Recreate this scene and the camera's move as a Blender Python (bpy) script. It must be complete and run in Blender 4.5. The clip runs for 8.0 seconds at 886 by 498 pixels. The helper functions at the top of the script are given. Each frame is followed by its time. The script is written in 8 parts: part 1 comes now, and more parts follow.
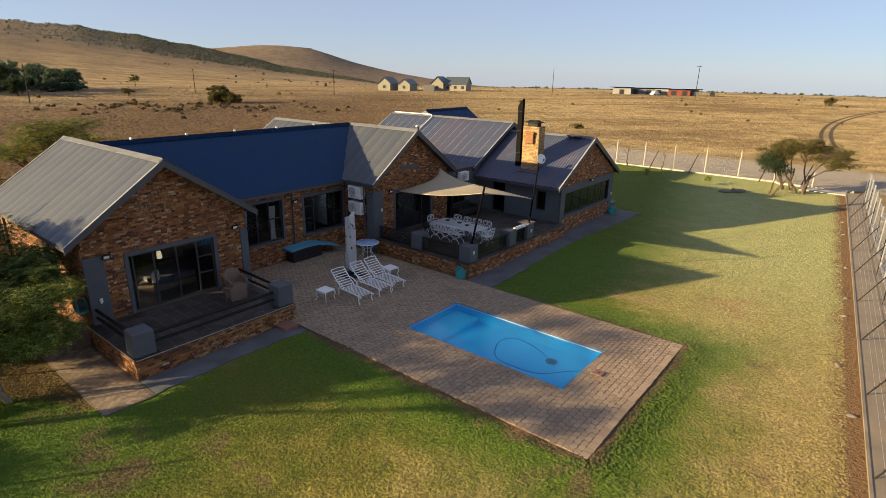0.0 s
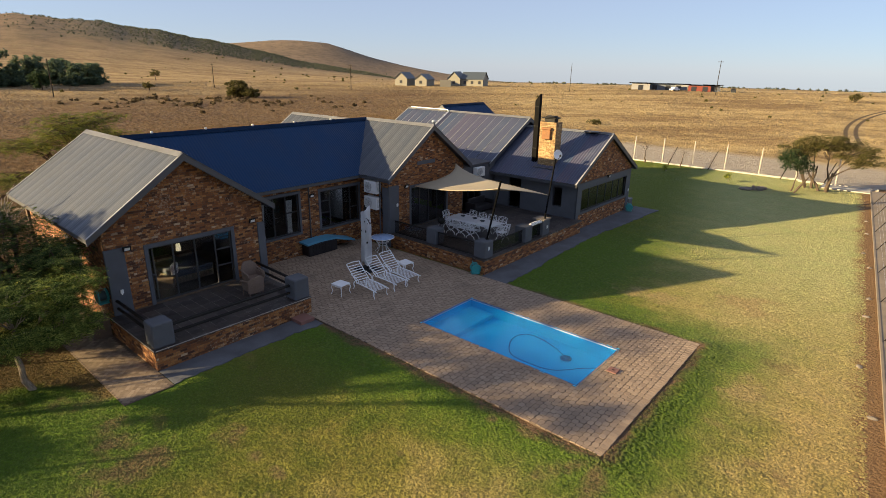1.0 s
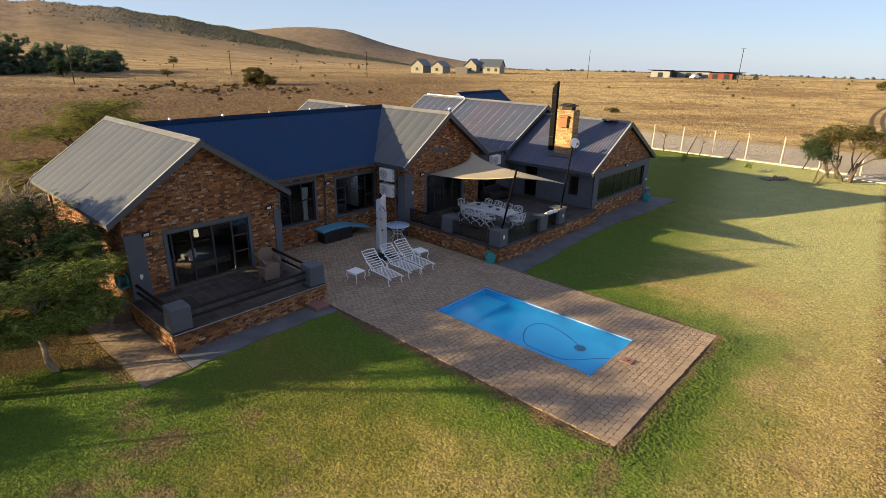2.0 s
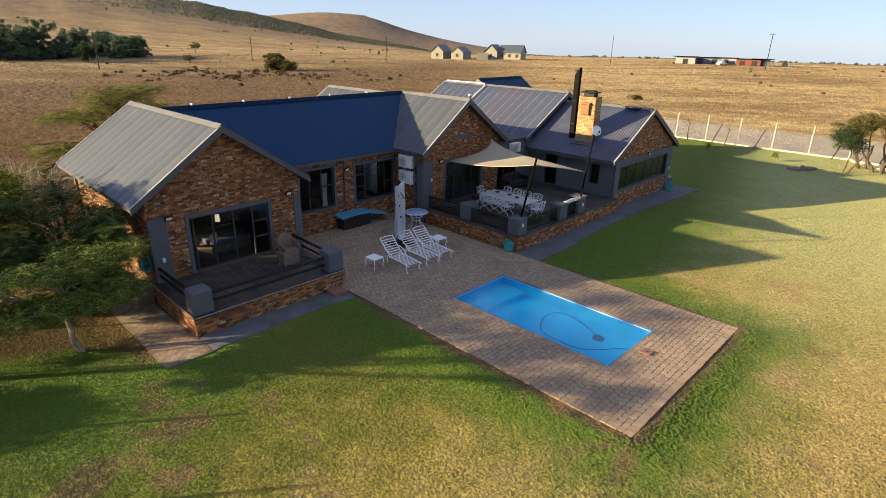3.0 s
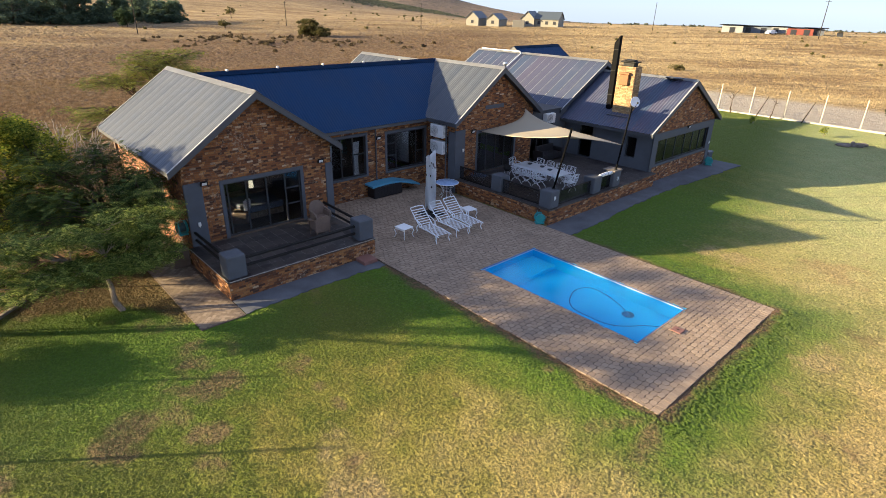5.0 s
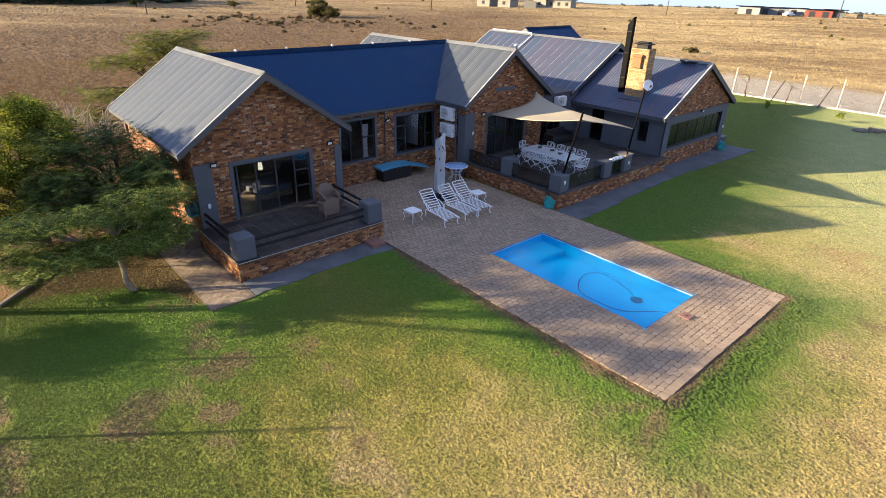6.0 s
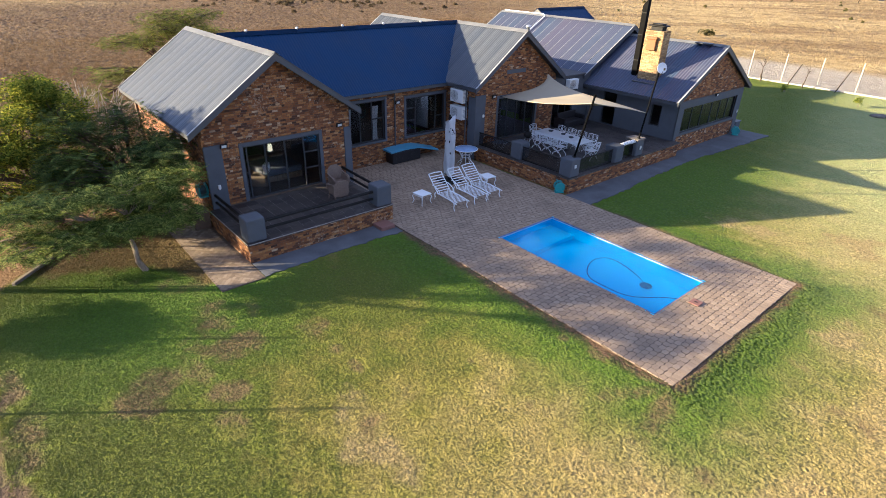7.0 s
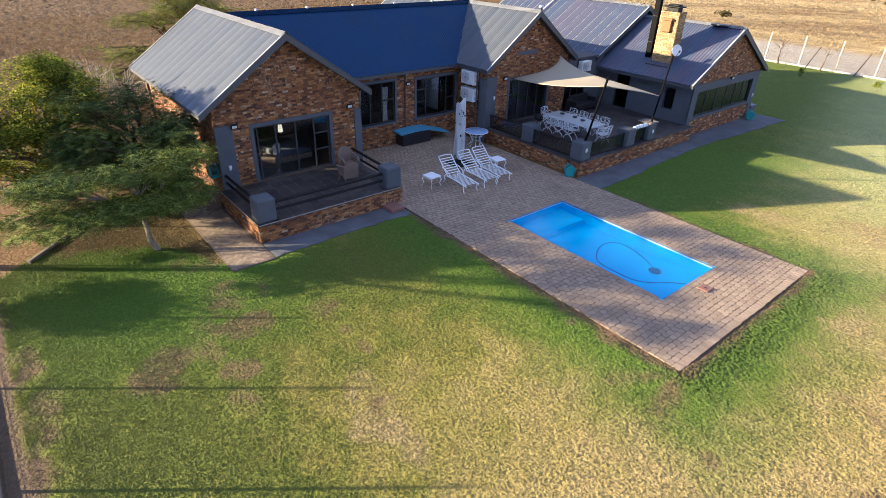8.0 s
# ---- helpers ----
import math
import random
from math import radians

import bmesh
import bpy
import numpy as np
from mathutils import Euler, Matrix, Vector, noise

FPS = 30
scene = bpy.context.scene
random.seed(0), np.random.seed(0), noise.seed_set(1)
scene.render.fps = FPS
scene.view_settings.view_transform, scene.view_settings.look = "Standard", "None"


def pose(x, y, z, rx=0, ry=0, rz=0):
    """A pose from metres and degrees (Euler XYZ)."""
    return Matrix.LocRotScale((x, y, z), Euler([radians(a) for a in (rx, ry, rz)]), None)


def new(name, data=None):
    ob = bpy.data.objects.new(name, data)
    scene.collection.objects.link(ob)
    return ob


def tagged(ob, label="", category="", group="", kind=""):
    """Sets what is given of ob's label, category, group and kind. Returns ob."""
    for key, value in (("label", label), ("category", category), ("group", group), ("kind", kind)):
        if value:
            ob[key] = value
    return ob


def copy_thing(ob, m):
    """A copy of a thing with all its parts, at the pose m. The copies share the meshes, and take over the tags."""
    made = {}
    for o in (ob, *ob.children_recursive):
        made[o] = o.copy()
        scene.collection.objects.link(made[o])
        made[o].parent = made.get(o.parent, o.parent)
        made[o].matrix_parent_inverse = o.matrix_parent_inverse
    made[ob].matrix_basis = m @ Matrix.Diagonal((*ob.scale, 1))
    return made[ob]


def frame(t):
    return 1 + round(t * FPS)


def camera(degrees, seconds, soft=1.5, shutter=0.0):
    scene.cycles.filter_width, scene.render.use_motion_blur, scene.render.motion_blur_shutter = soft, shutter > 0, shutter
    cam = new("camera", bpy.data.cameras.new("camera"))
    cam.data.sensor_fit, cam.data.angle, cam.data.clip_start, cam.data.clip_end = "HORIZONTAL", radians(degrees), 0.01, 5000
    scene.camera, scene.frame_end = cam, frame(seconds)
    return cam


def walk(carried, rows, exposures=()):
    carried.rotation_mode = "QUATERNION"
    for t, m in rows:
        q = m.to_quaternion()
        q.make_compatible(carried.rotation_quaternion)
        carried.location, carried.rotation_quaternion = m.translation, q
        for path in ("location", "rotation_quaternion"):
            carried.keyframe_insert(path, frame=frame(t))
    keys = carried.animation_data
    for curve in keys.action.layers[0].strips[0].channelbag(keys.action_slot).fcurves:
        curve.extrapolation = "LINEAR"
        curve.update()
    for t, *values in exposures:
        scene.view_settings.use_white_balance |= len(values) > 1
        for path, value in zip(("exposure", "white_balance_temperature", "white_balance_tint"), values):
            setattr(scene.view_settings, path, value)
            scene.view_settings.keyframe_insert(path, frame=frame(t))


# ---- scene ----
# camera: a hovering drone that turns left and tips down
cam = camera(77.99, 8.0, soft=0.65)
PATH = [
    (0, (4.141, -10.905, 8.924, 71.967, -0.867, 39.097)),
    (0.5, (4.146, -10.910, 8.922, 71.878, -0.873, 39.924)),
    (1, (4.150, -10.919, 8.918, 71.476, -0.917, 40.775)),
    (1.5, (4.142, -10.919, 8.912, 70.879, -0.934, 41.516)),
    (3, (4.091, -10.899, 8.893, 68.890, -0.942, 44.389)),
    (3.5, (4.080, -10.891, 8.887, 68.191, -1.006, 45.305)),
    (4, (4.070, -10.882, 8.882, 67.580, -1.048, 46.124)),
    (4.5, (4.057, -10.876, 8.877, 66.719, -1.043, 47.102)),
    (6, (4.023, -10.864, 8.860, 64.059, -1.252, 48.808)),
    (6.5, (4.014, -10.866, 8.857, 63.176, -1.324, 49.364)),
    (7, (4.010, -10.877, 8.860, 62.292, -1.412, 49.870)),
    (7.5, (4.012, -10.891, 8.868, 61.378, -1.456, 50.433)),
    (8, (4.017, -10.906, 8.876, 60.450, -1.543, 50.969)),
]
walk(cam, [(t, pose(*p)) for t, p in PATH], exposures=[(0, 1.55, 6450, 10), (1.5, 1.68, 6350, 10), (3, 1.88, 6150, 10), (4.5, 2.09, 5850, 10), (6, 2.27, 5550, 12), (8, 2.39, 5300, 14)])

# ---- light: low sun behind the house's far corner, clear sky ----
SUN_EL = radians(14.5)
SUN_TO = Vector((0.602, 0.798, 0.0))          # the way the shadows fall
world = bpy.data.worlds.new("world")
scene.world = world
world.use_nodes = True
wn = world.node_tree.nodes
sky = wn.new("ShaderNodeTexSky")
sky.sky_type, sky.sun_disc = "NISHITA", False
sky.sun_elevation = SUN_EL
sky.sun_rotation = math.atan2(-SUN_TO.x, -SUN_TO.y)
sky.altitude, sky.air_density, sky.dust_density, sky.ozone_density = 1400, 1.0, 0.25, 5.0
wn["Background"].inputs["Strength"].default_value = 0.086
haze = wn.new("ShaderNodeMix")                 # an even thin haze over the whole sky
haze.data_type = "RGBA"
haze.inputs[0].default_value = 0.75
haze.inputs[7].default_value = (1.80, 1.86, 2.22, 1)
world.node_tree.links.new(sky.outputs[0], haze.inputs[6])
world.node_tree.links.new(haze.outputs[2], wn["Background"].inputs["Color"])
sun = new("sun", bpy.data.lights.new("sun", "SUN"))
sun.data.energy, sun.data.angle, sun.data.color = 4.75, radians(0.6), (1.0, 0.75, 0.40)
down = (SUN_TO.normalized() * math.cos(SUN_EL) + Vector((0, 0, -math.sin(SUN_EL))))
sun.matrix_world = Matrix.Translation((-30, -30, 30)) @ down.to_track_quat("-Z", "Y").to_matrix().to_4x4()

# ---- helpers for materials ----


def mat(name, rough=0.6, metal=0.0, spec=0.5):
    m = bpy.data.materials.new(name)
    m.use_nodes = True
    b = m.node_tree.nodes["Principled BSDF"]
    b.inputs["Roughness"].default_value = rough
    b.inputs["Metallic"].default_value = metal
    b.inputs["Specular IOR Level"].default_value = spec
    return m, m.node_tree, b


def node(nt, kind, **sets):
    n = nt.nodes.new("ShaderNode" + kind)
    for k, v in sets.items():
        if k == "operation":
            n.operation = v
        elif k == "interpolation_type":
            n.interpolation_type = v
        else:
            n.inputs[k].default_value = v
    return n


def place(nt):
    return node(nt, "NewGeometry").outputs["Position"]


def noisy(nt, scale, detail=4.0, rough=0.55, vec=None, stretch=None):
    n = node(nt, "TexNoise", Scale=scale, Detail=detail, Roughness=rough)
    v = vec if vec is not None else place(nt)
    if stretch:
        mp = node(nt, "Mapping")
        mp.inputs["Scale"].default_value = stretch
        nt.links.new(v, mp.inputs["Vector"])
        v = mp.outputs[0]
    nt.links.new(v, n.inputs["Vector"])
    return n.outputs["Fac"]


def ramp(nt, fac, stops, mode="LINEAR"):
    r = node(nt, "ValToRGB")
    r.color_ramp.interpolation = mode
    el = r.color_ramp.elements
    while len(el) < len(stops):
        el.new(0.5)
    for e, (p, c) in zip(el, stops):
        e.position = p
        e.color = (*c, 1) if len(c) == 3 else c
    nt.links.new(fac, r.inputs[0])
    return r.outputs[0]


def mix(nt, fac, a, b, how="MIX"):
    n = nt.nodes.new("ShaderNodeMix")
    n.data_type, n.blend_type = "RGBA", how
    for sock, v in ((n.inputs[0], fac), (n.inputs[6], a), (n.inputs[7], b)):
        if isinstance(v, (int, float)):
            sock.default_value = v
        elif isinstance(v, tuple):
            sock.default_value = (*v, 1)
        else:
            nt.links.new(v, sock)
    return n.outputs[2]


def calc(nt, op, a, b=0.0, c=0.0):
    n = node(nt, "Math", operation=op)
    for i, v in enumerate((a, b, c)):
        if isinstance(v, (int, float)):
            n.inputs[i].default_value = v
        else:
            nt.links.new(v, n.inputs[i])
    return n.outputs[0]


def step(nt, v, lo, hi):
    n = node(nt, "MapRange", interpolation_type="SMOOTHSTEP")
    nt.links.new(v, n.inputs[0])
    n.inputs[1].default_value, n.inputs[2].default_value = lo, hi
    return n.outputs[0]


def bump(nt, b, height, strength=0.4, dist=0.02):
    n = node(nt, "Bump", Strength=strength, Distance=dist)
    nt.links.new(height, n.inputs["Height"])
    nt.links.new(n.outputs[0], b.inputs["Normal"])


def simple(name, col, rough=0.6, metal=0.0, vary=0.25, scale=6.0, bmp=0.1, spec=0.5, fine=60.0):
    """A painted or bare surface: patches, fine grain and a slight relief."""
    m, nt, b = mat(name, rough, metal, spec)
    big, small = noisy(nt, scale), noisy(nt, fine, 3.0)
    f = calc(nt, "MULTIPLY_ADD", big, 0.7, calc(nt, "MULTIPLY", small, 0.3))
    lo = tuple(c * (1 - vary) for c in col)
    hi = tuple(min(1.0, c * (1 + vary)) for c in col)
    nt.links.new(ramp(nt, f, [(0.3, lo), (0.7, hi)]), b.inputs["Base Color"])
    nt.links.new(ramp(nt, big, [(0.3, (rough * 0.85,) * 3), (0.7, (min(1, rough * 1.15),) * 3)]), b.inputs["Roughness"])
    if bmp:
        bump(nt, b, small, bmp, 0.01)
    return m


# ---- materials ----


def brick_material():
    m, nt, b = mat("face_brick", 0.85)
    rnd = node(nt, "NewGeometry").outputs["Random Per Island"]
    obj = node(nt, "ObjectInfo").outputs["Random"]
    r = calc(nt, "FRACT", calc(nt, "ADD", rnd, obj))
    base = ramp(nt, r, [(0.0, (0.046, 0.020, 0.010)), (0.14, (0.100, 0.037, 0.013)), (0.4, (0.182, 0.066, 0.018)), (0.7, (0.262, 0.104, 0.027)),
                        (0.9, (0.33, 0.155, 0.048)), (0.965, (0.38, 0.23, 0.115)), (0.988, (0.46, 0.34, 0.22)), (1.0, (0.06, 0.035, 0.025))])
    blotch = noisy(nt, 22, 5)
    col = mix(nt, step(nt, blotch, 0.5, 0.72), base, mix(nt, 0.6, base, (0.09, 0.04, 0.025)))
    # splashes of pale mortar and lime bloom, thicker in some places than others
    splash = calc(nt, "ADD", noisy(nt, 13, 4, 0.65), calc(nt, "MULTIPLY", calc(nt, "SUBTRACT", noisy(nt, 0.8, 4), 0.5), 0.45))
    col = mix(nt, calc(nt, "MULTIPLY", step(nt, splash, 0.60, 0.70), 0.6), col, (0.40, 0.30, 0.205))
    nt.links.new(col, b.inputs["Base Color"])
    bump(nt, b, noisy(nt, 70, 5), 0.5, 0.01)
    return m


def paver_material(name, dark, mid, light):
    m, nt, b = mat(name, 0.85)
    rnd = calc(nt, "FRACT", calc(nt, "ADD", node(nt, "NewGeometry").outputs["Random Per Island"], node(nt, "ObjectInfo").outputs["Random"]))
    base = ramp(nt, rnd, [(0.0, dark), (0.5, mid), (1.0, light)])
    wide = noisy(nt, 0.7, 5)
    col = mix(nt, step(nt, wide, 0.45, 0.75), base, mix(nt, 0.4, base, (0.10, 0.075, 0.055)))
    col = mix(nt, step(nt, noisy(nt, 30, 4), 0.55, 0.8), col, mix(nt, 0.45, col, (0.08, 0.06, 0.05)))
    nt.links.new(col, b.inputs["Base Color"])
    bump(nt, b, noisy(nt, 55, 4), 0.4, 0.008)
    return m


def roof_material():
    m, nt, b = mat("roof_sheet_paint", 0.5, 0.1, 0.4)
    rnd = node(nt, "ObjectInfo").outputs["Random"]
    tint = ramp(nt, rnd, [(0.0, (0.054, 0.064, 0.083)), (0.5, (0.061, 0.070, 0.087)), (1.0, (0.068, 0.076, 0.091))])
    wear = noisy(nt, 0.9, 6, 0.6)
    col = mix(nt, step(nt, wear, 0.45, 0.8), tint, mix(nt, 0.12, tint, (0.17, 0.165, 0.155)))
    col = mix(nt, calc(nt, "MULTIPLY", step(nt, noisy(nt, 9.0, 5, 0.7), 0.5, 0.75), 0.25), col, (0.04, 0.047, 0.06))
    nt.links.new(col, b.inputs["Base Color"])
    nt.links.new(ramp(nt, noisy(nt, 3.0), [(0.3, (0.48,) * 3), (0.75, (0.60,) * 3)]), b.inputs["Roughness"])
    return m


def far_roof_material():
    m, nt, b = mat("faded_roof_sheet_paint", 0.5, 0.1, 0.4)
    rnd = node(nt, "ObjectInfo").outputs["Random"]
    tint = ramp(nt, rnd, [(0.0, (0.042, 0.062, 0.108)), (0.35, (0.049, 0.066, 0.108)), (0.6, (0.056, 0.065, 0.106)), (0.85, (0.070, 0.065, 0.102)), (1.0, (0.044, 0.062, 0.108))])
    wear = noisy(nt, 1.3, 6, 0.6)
    nt.links.new(mix(nt, step(nt, wear, 0.5, 0.8), tint, mix(nt, 0.2, tint, (0.20, 0.20, 0.22))), b.inputs["Base Color"])
    return m


KERB = (5.72, 0.0815)                          # the fence strip's inner edge: x = 5.72 - 0.0815 y


# worn places in the lawn: x, y, radius along x, radius along y
BARE_SPOTS = ((-7.6, -8.6, 0.75, 0.5), (-6.5, -8.3, 0.5, 0.75), (-5.3, -8.6, 0.8, 0.5), (-6.25, -5.5, 0.5, 0.35), (-5.5, -5.45, 0.45, 0.3), (-3.8, -3.07, 0.22, 0.16), 
              (-7.6, -12.0, 1.6, 0.5), (-7.5, -10.4, 0.6, 0.35), (1.8, -1.8, 0.5, 0.5), (2.6, 8.0, 0.9, 0.8), (-9.8, -12.1, 1.4, 0.4), (-5.6, -12.2, 1.4, 0.4), (-2.9, -0.5, 0.35, 0.3), (-1.9, -0.4, 0.4, 0.3), (-14.6, -7.25, 2.0, 0.42))


# sun-bleached places in the lawn
STRAW_SPOTS = ((-2.7, 11.0, 1.9, 0.9), (0.6, 12.6, 1.5, 1.6), (1.9, 5.5, 0.8, 1.4), (-3.2, -6.4, 1.6, 0.8))


def lawn_colour(nt, x, y, n2, n3):
    """Kikuyu lawn: green near the paving and trees, straw in the open, worn to earth in places. Some shade and fill
    light is in the colour.
    """
    n1 = noisy(nt, 0.16, 5)
    dry = calc(nt, "ADD", calc(nt, "MULTIPLY", step(nt, calc(nt, "ADD", x, calc(nt, "MULTIPLY", y, 0.03)), -9.5, 4.0), 0.36),
               calc(nt, "ADD", calc(nt, "MULTIPLY", n1, 0.45), calc(nt, "MULTIPLY", n2, 0.42)))
    # a tree's soft shade over the yard's near corner, painted as greener lawn
    corner = calc(nt, "SUBTRACT", 1.0, step(nt, calc(nt, "ADD", calc(nt, "ADD", y, calc(nt, "MULTIPLY", x, -0.12)), calc(nt, "MULTIPLY", n2, 2.0)), -7.4, -5.2))
    dry = calc(nt, "SUBTRACT", dry, calc(nt, "MULTIPLY", corner, 0.095))
    lawn = ramp(nt, dry, [(0.45, (0.138, 0.164, 0.022)), (0.57, (0.275, 0.248, 0.050)), (0.67, (0.395, 0.318, 0.096)), (0.84, (0.495, 0.372, 0.152))])
    sdx = calc(nt, "SUBTRACT", calc(nt, "ABSOLUTE", calc(nt, "ADD", x, 8.0)), 8.0)
    sdy = calc(nt, "SUBTRACT", calc(nt, "ABSOLUTE", calc(nt, "SUBTRACT", y, 3.8)), 3.8)
    edge = calc(nt, "MAXIMUM", sdx, sdy)
    wet_shaded = calc(nt, "SUBTRACT", 1.0, step(nt, calc(nt, "ADD", edge, calc(nt, "MULTIPLY", n2, 2.4)), 1.7, 4.9))
    # greener grass round the tree, deepened by shade put into the colour
    tx, ty = calc(nt, "ADD", x, 11.5), calc(nt, "ADD", y, 8.2)
    td = calc(nt, "SQRT", calc(nt, "ADD", calc(nt, "MULTIPLY", tx, tx), calc(nt, "MULTIPLY", ty, ty)))
    wet_shaded = calc(nt, "MAXIMUM", wet_shaded, calc(nt, "SUBTRACT", 1.0, step(nt, calc(nt, "ADD", td, calc(nt, "MULTIPLY", n2, 3.6)), 3.4, 8.0)))
    # the house's shaded strip of lawn, its green shade painted in
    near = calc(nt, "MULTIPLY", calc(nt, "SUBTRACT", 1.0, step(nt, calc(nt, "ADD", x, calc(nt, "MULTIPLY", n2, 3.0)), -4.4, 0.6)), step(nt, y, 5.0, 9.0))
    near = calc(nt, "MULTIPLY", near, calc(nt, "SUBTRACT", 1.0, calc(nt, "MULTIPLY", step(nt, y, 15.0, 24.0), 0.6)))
    wet_shaded = calc(nt, "MAXIMUM", wet_shaded, near)
    lawn = mix(nt, calc(nt, "MULTIPLY", wet_shaded, 0.94), lawn, mix(nt, n3, (0.046, 0.128, 0.008), (0.125, 0.215, 0.019)))
    # far lawn lightened and cooled: missing sky fill is put into the colour
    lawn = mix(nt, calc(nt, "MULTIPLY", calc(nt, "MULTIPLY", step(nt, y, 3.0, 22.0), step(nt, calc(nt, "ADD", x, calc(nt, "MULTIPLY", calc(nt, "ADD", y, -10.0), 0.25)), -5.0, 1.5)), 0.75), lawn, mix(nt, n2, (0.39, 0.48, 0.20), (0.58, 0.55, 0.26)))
    bare = calc(nt, "MULTIPLY", step(nt, calc(nt, "ADD", noisy(nt, 0.33, 4), calc(nt, "MULTIPLY", n2, 0.35)), 0.75, 0.86), 0.75)
    bare = calc(nt, "MULTIPLY", bare, calc(nt, "SUBTRACT", 1.0, step(nt, y, 2.0, 9.0)))
    for px, py, rx, ry in BARE_SPOTS:
        ax, ay = calc(nt, "DIVIDE", calc(nt, "SUBTRACT", x, px), rx), calc(nt, "DIVIDE", calc(nt, "SUBTRACT", y, py), ry)
        d = calc(nt, "ADD", calc(nt, "MULTIPLY", ax, ax), calc(nt, "MULTIPLY", ay, ay))
        d = calc(nt, "ADD", d, calc(nt, "MULTIPLY", calc(nt, "SUBTRACT", n2, 0.45), 4.0))
        bare = calc(nt, "MAXIMUM", bare, calc(nt, "MULTIPLY", calc(nt, "SUBTRACT", 1.0, step(nt, d, -0.1, 0.8)), 0.75))
    straw = 0.0
    for px, py, rx, ry in STRAW_SPOTS:
        ax, ay = calc(nt, "DIVIDE", calc(nt, "SUBTRACT", x, px), rx), calc(nt, "DIVIDE", calc(nt, "SUBTRACT", y, py), ry)
        d = calc(nt, "ADD", calc(nt, "ADD", calc(nt, "MULTIPLY", ax, ax), calc(nt, "MULTIPLY", ay, ay)), calc(nt, "MULTIPLY", calc(nt, "SUBTRACT", n2, 0.45), 5.0))
        straw = calc(nt, "MAXIMUM", straw, calc(nt, "SUBTRACT", 1.0, step(nt, d, 0.0, 1.2)))
    lawn = mix(nt, calc(nt, "MULTIPLY", straw, 0.8), lawn, mix(nt, n3, (0.33, 0.235, 0.105), (0.56, 0.42, 0.20)))
    # trodden earth against the paving
    rim = calc(nt, "SUBTRACT", 1.0, step(nt, calc(nt, "ADD", edge, calc(nt, "MULTIPLY", n2, 1.1)), 0.6, 1.0))
    # earth bed between the thorn tree and the path
    def beside(px, py, ux, uy):
        return calc(nt, "SUBTRACT", calc(nt, "MULTIPLY", calc(nt, "SUBTRACT", y, py), ux), calc(nt, "MULTIPLY", calc(nt, "SUBTRACT", x, px), uy))
    bed = calc(nt, "MAXIMUM", beside(-15.2, -11.0, 0.54, 0.84), beside(-13.4, -8.2, 0.85, 0.53))
    bed = step(nt, calc(nt, "ADD", bed, calc(nt, "MULTIPLY", calc(nt, "SUBTRACT", n2, 0.5), 1.6)), -0.1, 0.5)
    bed = calc(nt, "MULTIPLY", bed, calc(nt, "MULTIPLY", calc(nt, "SUBTRACT", 1.0, step(nt, x, -11.6, -11.2)), calc(nt, "SUBTRACT", 1.0, step(nt, y, -4.0, -3.0))))
    lawn = mix(nt, calc(nt, "MULTIPLY", bed, 0.92), lawn, mix(nt, n3, (0.058, 0.034, 0.017), (0.150, 0.086, 0.042)))
    return lawn, calc(nt, "MULTIPLY", calc(nt, "MAXIMUM", bare, rim), calc(nt, "SUBTRACT", 1.0, bed))


